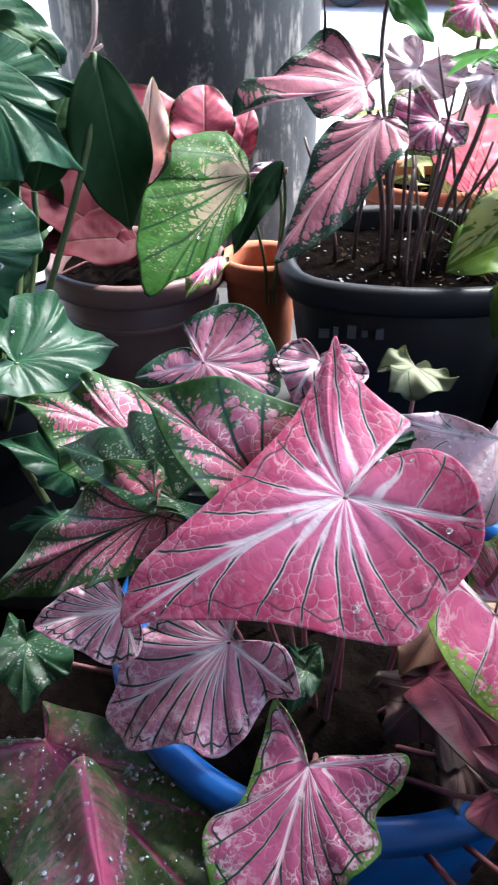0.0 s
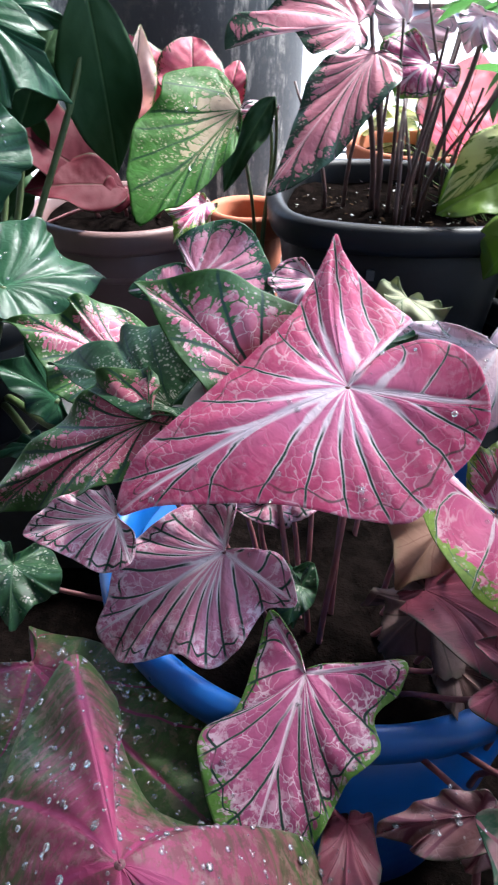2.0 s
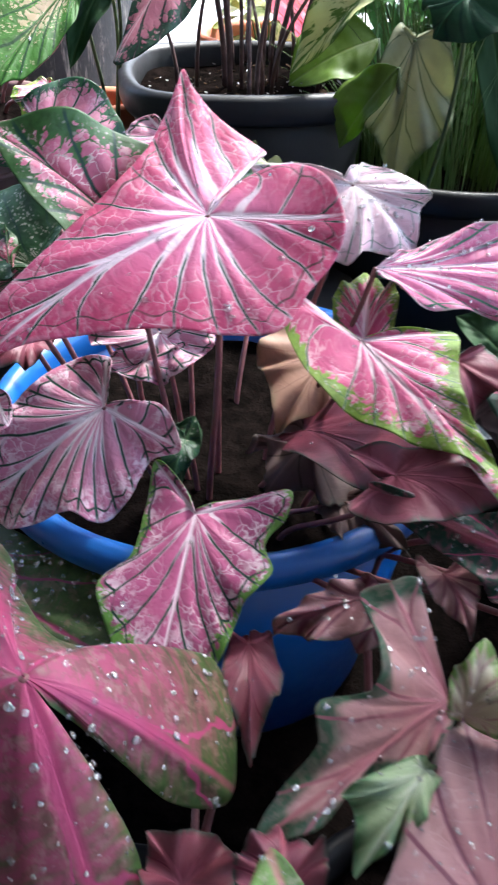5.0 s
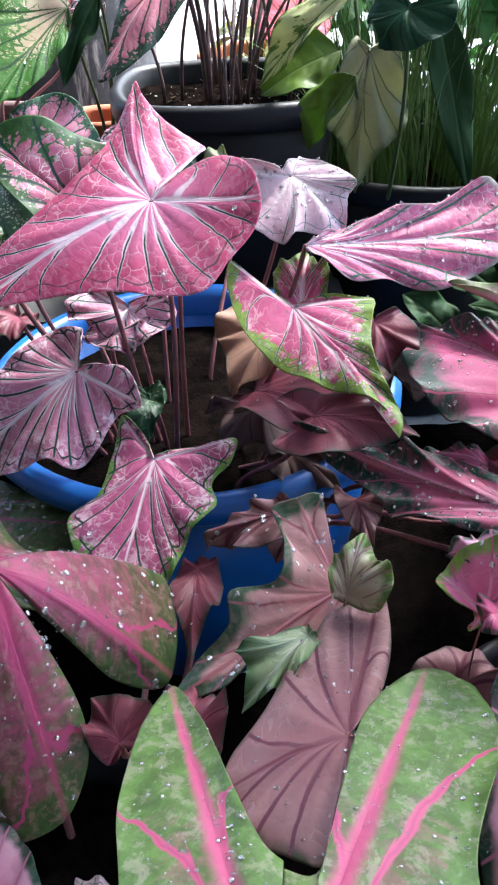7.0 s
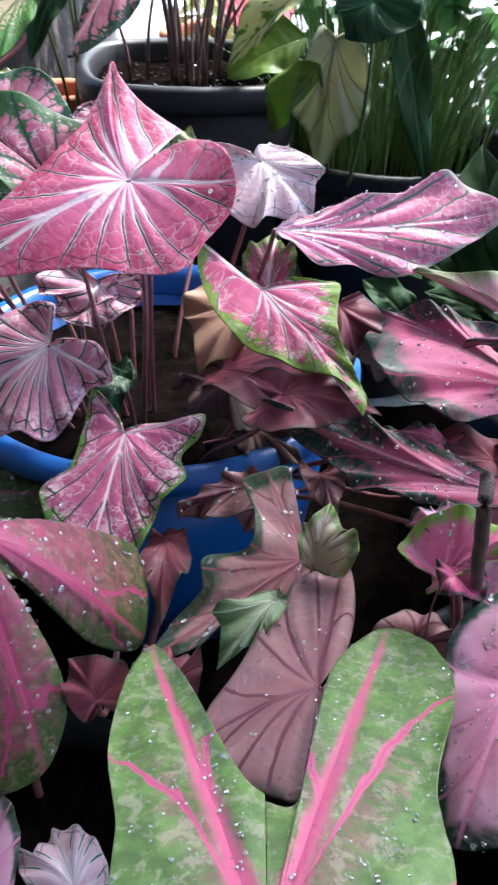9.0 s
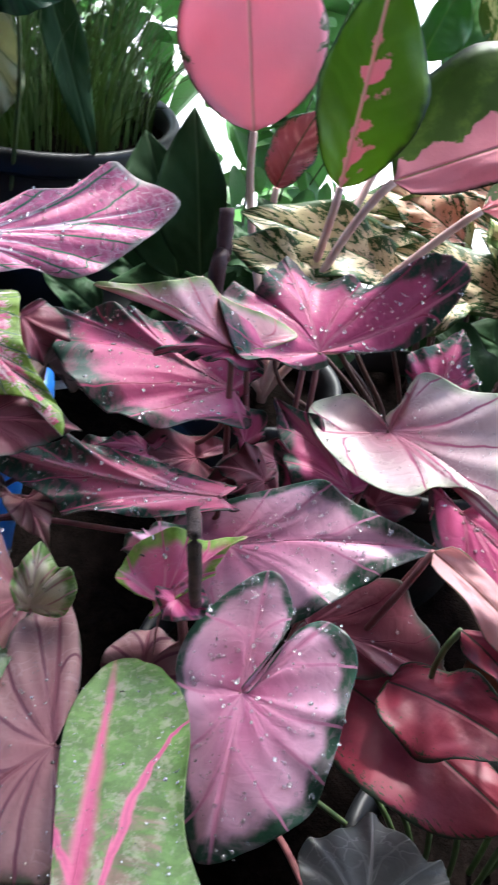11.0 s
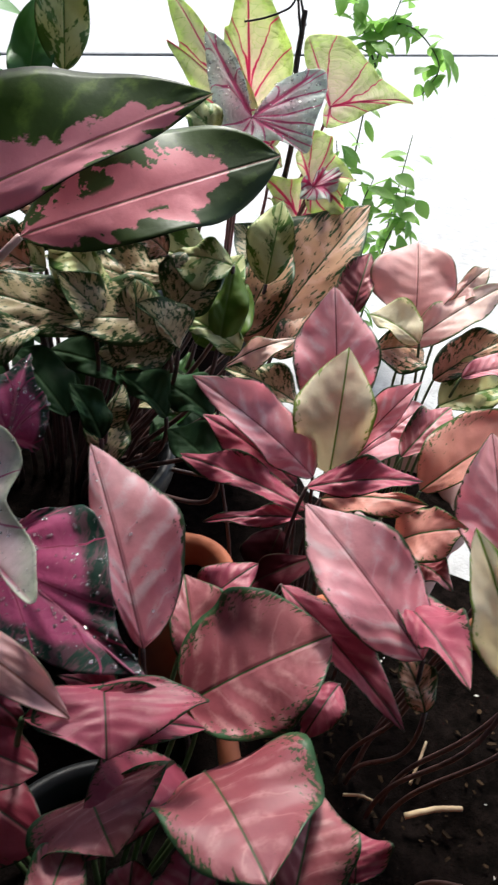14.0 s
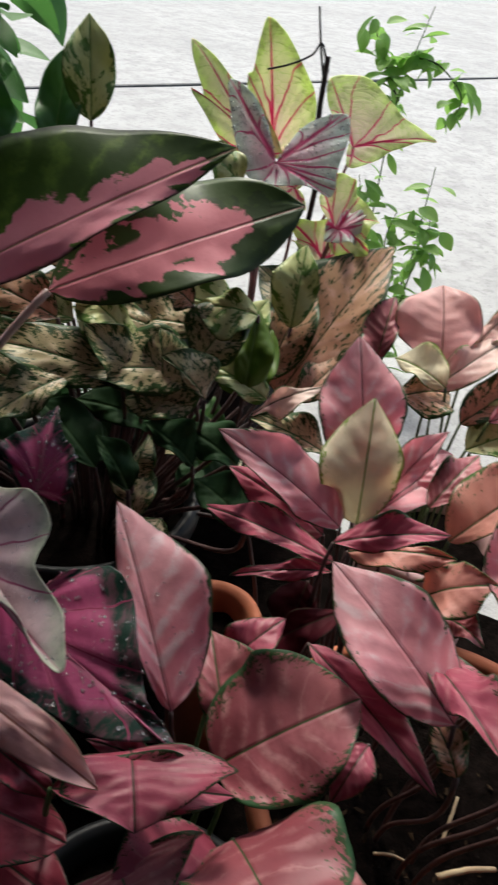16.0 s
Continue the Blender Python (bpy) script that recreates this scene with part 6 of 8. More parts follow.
caladium(front_plant, "redvein", (0.106, -0.106, 0.656), (0.099, -0.178, 0.685), (0.02, 0.37, 0.929), (-0.0264, 0.0733), (-0.0119, -0.0588), (-0.209, 0.0836), (-0.1938, -0.0574), root=(0.041, 0.017, 0.2), drops=240, drop=0.0009, arch=0.01, wave=0.003, ruffle=0.012, stem_r=0.002, stem="pinkstalk", shape={0: (-0.0722, 0.0029), 0.4: (-0.0726, 0.0156), 0.8: (-0.1004, 0.0282), 1.2: (-0.1369, 0.0346), 1.6: (-0.1814, 0.0524), 2: (-0.209, 0.0836), 2.5: (-0.1946, 0.1018), 3.1: (-0.1484, 0.1075), 3.8: (-0.075, 0.0782), 4.7: (-0.0264, 0.0733), 5.8: (0.0219, 0.0581), 7: (0.0602, 0.0262), 9: (0.0625, -0.0266), 10.2: (0.0263, -0.0577), 11.3: (-0.0119, -0.0588), 12.2: (-0.0575, -0.0595), 13: (-0.1067, -0.0694), 13.5: (-0.1561, -0.0694), 14: (-0.1938, -0.0574), 14.5: (-0.168, -0.04), 15: (-0.1212, -0.0231), 15.5: (-0.0845, -0.007), 16: (-0.0722, 0.0029)})
caladium(front_plant, "darkred", (0.078, 0.263, 0.488), (0.071, 0.177, 0.478), (-0.025, -0.11, 0.994), (0.0426, 0.0204), (0.0419, -0.0165), (-0.0052, 0.0159), (-0.0093, -0.0118), root=(0.024, 0.191, 0.2), drops=10, stem="pinkstalk", stem_r=0.003)
caladium(front_plant, "lilac", (-0.041, 0.008, 0.455), (-0.057, 0.09, 0.466), (0.124, -0.114, 0.986), (0.049, 0.0215), (0.0322, -0.0242), (-0.0051, 0.0156), (-0.0051, -0.0157), root=(-0.036, 0.064, 0.2), stem="pinkstalk", stem_r=0.003)
caladium(front_plant, "whitepink", (0.013, 0.009, 0.443), (-0.005, 0.049, 0.442), (-0.013, 0.017, 1), (0.0329, 0.0237), (0.0179, -0.0209), (-0.0026, 0.0179), (-0.0095, -0.0178), root=(-0.009, 0.064, 0.2), stem="pinkstalk", stem_r=0.003)
dusky_plant = thing("caladium_plant", (0.17, 0.14, 0.25), "dusky brown-pink caladium with a thin green rim", "plant")
caladium(dusky_plant, "duskygreen", (0.173, 0.153, 0.57), (0.064, 0.103, 0.538), (-0.05, -0.451, 0.891), (0.0622, 0.0042), (0.0595, -0.0375), (0.0245, 0.0144), (-0.0121, -0.068), root=(0.171, 0.146, 0.25), drops=30, arch=0.004, wave=0.004, ruffle=0.02, stem="pinkstalk", shape={0: (-0.0003, 0.0049), 1: (0.0058, 0.0103), 2: (0.0245, 0.0144), 3.3: (0.0409, 0.0188), 4.7: (0.0622, 0.0042), 6.2: (0.0926, 0.0112), 9.3: (0.1023, -0.0121), 10.3: (0.0726, -0.0203), 11: (0.0595, -0.0375), 12: (0.0312, -0.0268), 13: (0.0124, -0.0466), 13.5: (0.0055, -0.0719), 14: (-0.0121, -0.068), 14.6: (-0.0269, -0.0611), 15.3: (-0.0131, -0.0304), 16: (-0.0012, -0.003)})
caladium(dusky_plant, "dusky", (0.156, 0.037, 0.592), (0.091, 0.016, 0.58), (-0.251, 0.221, 0.943), (0.0565, 0.0436), (-0.0055, -0.0708), (0.0149, 0.0448), (-0.0667, -0.0931), root=(0.159, 0.067, 0.25), drops=60, drop=0.0009, arch=0.006, wave=0.003, ruffle=0.012, veins=5.0, stem="pinkstalk", shape={0: (-0.002, 0.0065), 1: (-0.0028, 0.0217), 2: (0.0149, 0.0448), 3.3: (0.0396, 0.0597), 4.7: (0.0565, 0.0436), 6.2: (0.069, 0.0279), 7.3: (0.0742, 0.0101), 8.8: (0.0562, -0.022), 10: (0.0235, -0.0451), 11.3: (-0.0055, -0.0708), 12.7: (-0.0387, -0.0915), 14: (-0.0667, -0.0931), 14.8: (-0.054, -0.0555), 15.5: (-0.0278, -0.0209), 16: (-0.0049, -0.0017)})
caladium(dusky_plant, "dusky", (0.139, 0.218, 0.58), (0.088, 0.222, 0.546), (-0.531, -0.38, 0.757), (0.0354, 0.0143), (0.0222, -0.0128), (-0.0037, 0.0178), (-0.0111, -0.0098), root=(0.154, 0.179, 0.25), drops=20, stem="pinkstalk")
caladium(dusky_plant, "darkred", (0.074, 0.074, 0.54), (0.079, 0.111, 0.535), (-0.004, 0.136, 0.991), (0.0181, 0.0219), (0.0196, -0.0192), (-0.0057, 0.0155), (-0.0045, -0.0155), root=(0.122, 0.107, 0.25), stem="pinkstalk")
caladium(dusky_plant, "dusky", (0.231, 0.089, 0.543), (0.248, 0.115, 0.553), (-0.176, -0.259, 0.95), (0.0053, 0.0251), (0.0244, -0.0294), (-0.0121, 0.0165), (-0.002, -0.0268), root=(0.2, 0.114, 0.25), stem="pinkstalk")
caladium(dusky_plant, "curlcream", (0.172, 0.135, 0.585), (0.187, 0.162, 0.608), (-0.187, -0.577, 0.795), (0.0202, 0.0118), (0.0244, -0.0186), (-0.0023, 0.0082), (-0.0023, -0.0227), root=(0.171, 0.137, 0.25), fold=0.4, ruffle=0.02, cup=0.004, blunt=0.3, drops=6, stem_r=0.0006, stem="pinkstalk")
caladium(dusky_plant, "flap", (0.146, 0.111, 0.579), (0.105, 0.074, 0.56), (-0.072, -0.388, 0.919), (0.0295, 0.009), (0.0362, -0.0245), (-0.0035, 0.007), (-0.0035, -0.0071), root=(0.158, 0.125, 0.25), ruffle=0.02, drops=8, stem_r=0.0006, stem="pinkstalk")
mag_plant = thing("caladium_plant", (0.38, 0.16, 0.3), "magenta caladium with dark green rims and water beads", "plant")
caladium(mag_plant, "hotcurl", (0.238, 0.088, 0.614), (0.292, 0.092, 0.648), (-0.485, -0.338, 0.807), (0.0365, 0.0231), (0.0339, -0.0077), (-0.0116, 0.0358), (-0.0106, -0.0033), root=(0.309, 0.124, 0.3), ruffle=0.02, drops=10, stem_r=0.0006, stem="pinkstalk")
caladium(mag_plant, "lilac", (0.265, 0.027, 0.591), (0.217, -0.039, 0.555), (-0.42, -0.18, 0.89), (0.0202, 0.0584), (0.0164, -0.0338), (-0.0498, 0.0435), (-0.076, 0.0015), root=(0.324, 0.091, 0.3), drops=200, drop=0.0011, arch=0.008, wave=0.003, ruffle=0.012, veins=5.0, stem="pinkstalk", shape={0: (0.0002, 0.0034), 0.6: (-0.0175, 0.0137), 1.3: (-0.0437, 0.0274), 2: (-0.0498, 0.0435), 2.7: (-0.0341, 0.062), 3.6: (-0.0024, 0.0609), 4.7: (0.0202, 0.0584), 6: (0.0521, 0.0506), 7: (0.0698, 0.0344), 8.8: (0.0819, -0.0128), 10: (0.0535, -0.0246), 11.3: (0.0164, -0.0338), 12.3: (-0.0145, -0.0424), 13.2: (-0.0499, -0.0295), 14: (-0.076, 0.0015), 14.8: (-0.0584, 0.0194), 15.4: (-0.0342, 0.0168), 16: (-0.0021, -0.001)})
caladium(mag_plant, "lilac", (0.319, 0.149, 0.573), (0.435, 0.062, 0.616), (-0.466, -0.187, 0.865), (0.064, 0.0438), (0.0682, -0.0533), (-0.0624, 0.0145), (-0.0199, -0.0466), root=(0.349, 0.154, 0.3), ruffle=0.02, drops=220, drop=0.0011, stem="pinkstalk")
caladium(mag_plant, "darkred", (0.361, 0.085, 0.538), (0.439, 0.001, 0.531), (-0.209, -0.274, 0.939), (0.0417, 0.0523), (0.0538, -0.0223), (-0.0174, 0.021), (-0.0069, -0.0279), root=(0.371, 0.123, 0.3), drops=12, stem="pinkstalk")
caladium(mag_plant, "funnel", (0.452, 0.158, 0.642), (0.447, -0.014, 0.66), (-0.55, 0.1, 0.829), (0.0895, 0.0619), (0.0777, -0.0069), (-0.0135, 0.0455), (-0.0292, -0.045), root=(0.411, 0.154, 0.3), drops=200, drop=0.0008, arch=0.0, wave=0.004, ruffle=0.012, stem="pinkstalk", shape={0: (-0.007, 0.0033, 0.004), 1: (-0.0052, 0.0168, 0.016), 2: (-0.0135, 0.0455, 0.016), 3.3: (0.0308, 0.0583, 0.016), 4.2: (0.0646, 0.0704, 0.016), 5: (0.0895, 0.0619, 0.0128), 6: (0.1021, 0.035, 0.0096), 7.2: (0.1424, 0.0242, 0.0048), 8.8: (0.1468, -0.001, 0.0032), 9.8: (0.1137, 0.0051, 0.0096), 11.3: (0.0777, -0.0069, 0.016), 12.7: (0.0683, -0.0267, 0.016), 13.4: (0.0249, -0.045, 0.016), 14: (-0.0292, -0.045, 0.016), 14.8: (-0.0512, -0.0288, 0.016), 15.5: (-0.0423, -0.0026, 0.0128), 16: (-0.0106, 0.0011, 0.004)})
caladium(mag_plant, "redgreen", (0.463, 0.077, 0.628), (0.495, -0.078, 0.6), (-0.449, -0.249, 0.858), (0.0944, 0.0349), (0.0672, -0.0353), (0.0171, 0.0492), (-0.0284, -0.0052), root=(0.409, 0.114, 0.3), drops=180, drop=0.0012, arch=0.004, wave=0.004, ruffle=0.01, stem="pinkstalk", shape={0: (0.0023, 0.0052), 1: (0.01, 0.0296), 2: (0.0171, 0.0492), 3: (0.0366, 0.0671), 3.8: (0.0617, 0.0615), 4.7: (0.0944, 0.0349), 6.2: (0.1204, 0.0132), 7.3: (0.1421, 0.0069), 8.8: (0.1437, -0.0028), 9.8: (0.1111, -0.0247), 11.3: (0.0672, -0.0353), 12.4: (0.03, -0.0381), 13.2: (0.0004, -0.0281), 14: (-0.0284, -0.0052), 15: (-0.0144, -0.0009), 16: (-0.004, 0)})
blade(mag_plant, "pinkpale", (0.396, 0.039, 0.651), (0.437, -0.069, 0.612), (-0.238, -0.411, 0.88), 0.0160, 0.0155, root=(0.388, 0.099, 0.3), fold=0.05, blunt=0.4, base_round=0.35, stem="pinkstalk")
caladium(mag_plant, "palegrey", (0.315, -0.084, 0.465), (0.359, -0.029, 0.472), (-0.09, -0.057, 0.994), (0.0357, 0.0446), (0.0444, -0.0483), (-0.0042, 0.0274), (-0.0042, -0.0312), root=(0.348, 0.038, 0.3), stem="pinkstalk")
caladium(mag_plant, "redgreen", (0.426, 0.23, 0.671), (0.441, 0.327, 0.692), (-0.223, -0.171, 0.96), (0.0752, 0.0479), (0.0388, -0.0589), (-0.006, 0.0688), (-0.006, -0.1102), root=(0.403, 0.195, 0.3), cup=0.012, sinus=0.5, drops=240, drop=0.0011, stem="pinkstalk", wave=0.009)
caladium(mag_plant, "blush", (0.353, 0.24, 0.679), (0.258, 0.277, 0.723), (0.077, -0.672, 0.737), (0.0265, -0.0017), (0.0393, -0.0388), (-0.0096, -0.0012), (-0.0482, -0.0325), root=(0.359, 0.191, 0.3), drops=30, arch=0.004, wave=0.003, ruffle=0.01, stem="pinkstalk", shape={0: (-0.0033, 0), 1: (-0.0155, -0.0008), 2: (-0.0096, -0.0012), 4.7: (0.0265, -0.0017), 6.2: (0.0666, -0.0057), 9.8: (0.07, -0.0184), 11.3: (0.0393, -0.0388), 12.7: (0.0071, -0.0358), 13.4: (-0.0265, -0.0387), 14: (-0.0482, -0.0325), 15: (-0.0318, -0.015), 16: (-0.0064, -0.0027)})
caladium(mag_plant, "blush", (0.439, 0.262, 0.649), (0.437, 0.287, 0.68), (-0.382, -0.737, 0.557), (0.0209, 0.0129), (0.0081, -0.0275), (-0.0094, 0.002), (-0.0024, -0.0434), root=(0.409, 0.211, 0.3), stem="pinkstalk")
caladium(mag_plant, "redgreen", (0.572, 0.226, 0.586), (0.62, 0.265, 0.642), (-0.476, -0.481, 0.736), (0.0335, 0.0392), (0.0461, -0.0253), (-0.0086, 0.0111), (-0.005, -0.0289), root=(0.476, 0.193, 0.3), drops=70, stem="pinkstalk")
caladium(mag_plant, "redgreen", (0.421, 0.145, 0.599), (0.397, 0.234, 0.627), (-0.34, -0.364, 0.867), (0.0384, 0.0342), (0.05, -0.0184), (-0.0057, 0.0228), (-0.0057, -0.0187), root=(0.4, 0.153, 0.3), stem="pinkstalk")
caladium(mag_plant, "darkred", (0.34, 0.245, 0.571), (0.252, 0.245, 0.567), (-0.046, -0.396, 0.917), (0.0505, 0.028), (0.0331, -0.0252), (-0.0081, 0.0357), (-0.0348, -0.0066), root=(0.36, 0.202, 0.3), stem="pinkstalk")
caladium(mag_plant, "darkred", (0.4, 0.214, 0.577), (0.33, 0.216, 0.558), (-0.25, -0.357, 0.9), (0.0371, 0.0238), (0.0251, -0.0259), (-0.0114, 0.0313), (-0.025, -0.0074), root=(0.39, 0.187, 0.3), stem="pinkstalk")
caladium(mag_plant, "redgreen", (0.368, 0.242, 0.671), (0.301, 0.266, 0.664), (-0.258, -0.451, 0.854), (0.0333, 0.0103), (0.0325, -0.0159), (-0.0103, 0.014), (-0.0164, -0.0149), root=(0.374, 0.201, 0.3), stem="pinkstalk")
caladium(mag_plant, "lilac", (0.257, 0.114, 0.616), (0.232, 0.14, 0.609), (-0.403, -0.167, 0.9), (0.013, 0.0079), (0.0213, -0.0149), (-0.0144, 0.0079), (-0.0128, -0.0203), root=(0.319, 0.137, 0.3), stem="pinkstalk")
caladium(mag_plant, "redgreen", (0.244, 0.079, 0.624), (0.232, 0.075, 0.616), (-0.445, -0.375, 0.813), (-0.0014, 0.0168), (0.0062, -0.011), (-0.0145, 0.0048), (-0.0035, -0.0085), root=(0.312, 0.119, 0.3), stem="pinkstalk")
caladium(mag_plant, "redgreen", (0.367, 0.221, 0.597), (0.352, 0.246, 0.618), (-0.065, -0.668, 0.742), (0.006, 0.0043), (0.0266, -0.0155), (-0.0212, 0.0031), (-0.0021, -0.022), root=(0.373, 0.191, 0.3), stem="pinkstalk")
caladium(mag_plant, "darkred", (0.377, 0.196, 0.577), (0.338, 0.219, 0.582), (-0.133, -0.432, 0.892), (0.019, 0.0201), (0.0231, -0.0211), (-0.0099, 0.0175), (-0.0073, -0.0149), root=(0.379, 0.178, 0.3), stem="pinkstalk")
caladium(mag_plant, "redgreen", (0.398, 0.155, 0.578), (0.397, 0.234, 0.629), (-0.226, -0.521, 0.823), (0.0548, 0.0168), (0.0269, -0.0262), (-0.0056, 0.019), (-0.0121, -0.0272), root=(0.389, 0.157, 0.3), stem="pinkstalk")
caladium(mag_plant, "redgreen", (0.299, 0.251, 0.583), (0.258, 0.262, 0.587), (-0.029, -0.466, 0.884), (0.0189, 0.0168), (0.0193, -0.0127), (-0.0144, 0.0132), (-0.0146, -0.0117), root=(0.34, 0.206, 0.3), drops=8, stem="pinkstalk")
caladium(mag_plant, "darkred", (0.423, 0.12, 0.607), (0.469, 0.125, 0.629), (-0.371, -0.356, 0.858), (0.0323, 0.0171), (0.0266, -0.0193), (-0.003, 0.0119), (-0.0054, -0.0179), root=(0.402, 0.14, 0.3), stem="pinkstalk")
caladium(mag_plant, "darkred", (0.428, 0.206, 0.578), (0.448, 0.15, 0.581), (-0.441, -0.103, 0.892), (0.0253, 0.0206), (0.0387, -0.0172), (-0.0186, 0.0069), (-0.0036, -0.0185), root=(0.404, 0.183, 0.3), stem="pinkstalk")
agpink_plant = thing("aglaonema_plant", (0.47, -0.08, 0.32), "deep pink rounded leaves with dark green specks", "plant")
blade(agpink_plant, "shadecrimson", (0.384, 0.02, 0.544), (0.415, -0.067, 0.573), (-0.401, 0.156, 0.903), 0.0253, 0.0376, root=(0.436, -0.04, 0.32), blunt=0.8, base_round=0.35, n_lat=5, stem="greenstalk", stem_r=0.002)
blade(agpink_plant, "shadecrimson", (0.371, 0.046, 0.515), (0.404, -0.092, 0.536), (-0.296, 0.075, 0.952), 0.0276, 0.0545, root=(0.43, -0.03, 0.32), blunt=0.8, base_round=0.35, n_lat=5, stem="greenstalk", stem_r=0.002)
blade(agpink_plant, "pink", (0.439, -0.09, 0.548), (0.426, -0.133, 0.555), (-0.202, 0.222, 0.954), 0.0559, 0.0448, root=(0.458, -0.084, 0.32), widest=0.4, stem="greenstalk", stem_r=0.002)
blade(agpink_plant, "pink", (0.357, -0.149, 0.553), (0.419, -0.1, 0.535), (0.12, 0.213, 0.97), 0.0185, 0.0192, root=(0.425, -0.108, 0.32), stem="greenstalk", stem_r=0.002)
blade(agpink_plant, "redblade", (0.409, -0.172, 0.519), (0.444, -0.13, 0.52), (-0.134, 0.107, 0.985), 0.0194, 0.0192, root=(0.446, -0.117, 0.32), stem="greenstalk", stem_r=0.002)
blade(agpink_plant, "redblade", (0.433, -0.193, 0.531), (0.478, -0.151, 0.538), (-0.203, 0.06, 0.977), 0.0227, 0.0179, root=(0.455, -0.125, 0.32), stem="greenstalk", stem_r=0.002)
blade(agpink_plant, "pink", (0.529, -0.08, 0.555), (0.621, -0.128, 0.608), (-0.528, -0.09, 0.845), 0.0559, 0.0483, root=(0.493, -0.08, 0.32), blunt=0.7, base_round=0.4, widest=0.5, stem="greenstalk", stem_r=0.002)
blade(agpink_plant, "redblade", (0.473, -0.054, 0.6), (0.442, -0.1, 0.6), (-0.002, 0.011, 1), 0.0649, 0.0443, root=(0.471, -0.07, 0.32), widest=0.55, stem="greenstalk", stem_r=0.002)
blade(agpink_plant, "pink", (0.51, -0.123, 0.543), (0.466, -0.215, 0.599), (0.052, 0.496, 0.867), 0.0620, 0.0444, root=(0.486, -0.097, 0.32), blunt=0.7, base_round=0.4, stem="greenstalk", stem_r=0.002)
blade(agpink_plant, "pink", (0.478, -0.228, 0.568), (0.544, -0.189, 0.573), (-0.067, -0.006, 0.998), 0.0218, 0.0313, root=(0.473, -0.139, 0.32), stem="greenstalk", stem_r=0.002)
blade(agpink_plant, "redblade", (0.499, -0.125, 0.538), (0.412, -0.119, 0.545), (0.072, -0.207, 0.976), 0.0102, 0.0481, root=(0.482, -0.098, 0.32), blunt=0.5, stem="greenstalk", stem_r=0.002)
blade(agpink_plant, "redblade", (0.604, -0.005, 0.528), (0.666, -0.018, 0.563), (-0.511, -0.222, 0.83), 0.0213, 0.0211, root=(0.524, -0.05, 0.32), stem="greenstalk", stem_r=0.002)
blade(agpink_plant, "redblade", (0.536, -0.239, 0.536), (0.56, -0.217, 0.541), (-0.175, -0.009, 0.985), 0.0220, 0.0220, root=(0.496, -0.144, 0.32), stem="greenstalk", stem_r=0.002)
blade(agpink_plant, "redblade", (0.499, -0.071, 0.565), (0.465, -0.013, 0.572), (-0.209, -0.229, 0.951), 0.0103, 0.0097, root=(0.482, -0.076, 0.32), stem="greenstalk", stem_r=0.002)
blade(agpink_plant, "shadered", (0.322, 0.056, 0.484), (0.378, 0.035, 0.492), (-0.232, -0.218, 0.948), 0.0200, 0.0081, root=(0.411, -0.026, 0.32), stem="greenstalk", stem_r=0.002)
blade(agpink_plant, "shadecrimson", (0.4, -0, 0.619), (0.419, -0.049, 0.595), (-0.192, -0.489, 0.851), 0.0126, 0.0123, root=(0.442, -0.048, 0.32), stem="greenstalk", stem_r=0.002)
blade(agpink_plant, "redblade", (0.417, -0.048, 0.607), (0.516, -0.113, 0.576), (0.012, -0.406, 0.914), 0.0220, 0.0179, root=(0.449, -0.067, 0.32), stem="greenstalk", stem_r=0.002)
blade(agpink_plant, "pink", (0.562, -0.066, 0.523), (0.605, 0.011, 0.564), (-0.421, -0.232, 0.877), 0.0165, 0.0438, root=(0.507, -0.075, 0.32), stem="greenstalk", stem_r=0.002)
agbig_plant = thing("aglaonema_plant", (0.49, 0.38, 0.5), "large green leaves with pink hearts on pale pink stalks", "plant")
blade(agbig_plant, "featherpink", (0.506, 0.511, 0.739), (0.499, 0.58, 0.918), (-0.401, -0.859, 0.318), 0.0691, 0.0783, root=(0.49, 0.38, 0.5), fold=0.03, arch=0, stem="palestalk", stem_r=0.0038)
blade(agbig_plant, "feathergreen", (0.527, 0.381, 0.735), (0.567, 0.429, 0.908), (-0.513, -0.788, 0.34), 0.0410, 0.0555, root=(0.49, 0.38, 0.5), fold=0.05, arch=0, back=0.05, bow=0.15, stem="palestalk", stem_r=0.0038)
blade(agbig_plant, "feather", (0.559, 0.349, 0.753), (0.821, 0.261, 0.868), (-0.486, -0.472, 0.736), 0.0951, 0.0299, root=(0.49, 0.38, 0.5), fold=0.03, arch=0.004, widest=0.38, base_round=0.32, bow=0.08, back=0.05, stem="palestalk", stem_r=0.0038)
blade(agbig_plant, "feather2", (0.644, 0.316, 0.737), (0.885, 0.220, 0.816), (-0.438, -0.471, 0.765), 0.0698, 0.0513, root=(0.49, 0.38, 0.5), fold=0.03, arch=0.004, widest=0.58, blunt=0.5, bow=0.08, back=0.05, stem="palestalk", stem_r=0.0038)
blade(agbig_plant, "pink", (0.555, 0.526, 0.673), (0.589, 0.522, 0.758), (-0.745, -0.613, 0.262), 0.0295, 0.0237, root=(0.49, 0.38, 0.5), stem="palestalk", stem_r=0.0038)
blade(agbig_plant, "darkblade", (0.459, 0.494, 0.591), (0.464, 0.563, 0.746), (-0.372, -0.843, 0.388), 0.0450, 0.0284, root=(0.49, 0.38, 0.5), stem="palestalk", stem_r=0.0038)
blade(agbig_plant, "leafgreen", (0.671, 0.484, 0.82), (0.695, 0.48, 0.893), (-0.723, -0.659, 0.21), 0.0163, 0.0319, root=(0.49, 0.38, 0.5), stem="palestalk", stem_r=0.0038)
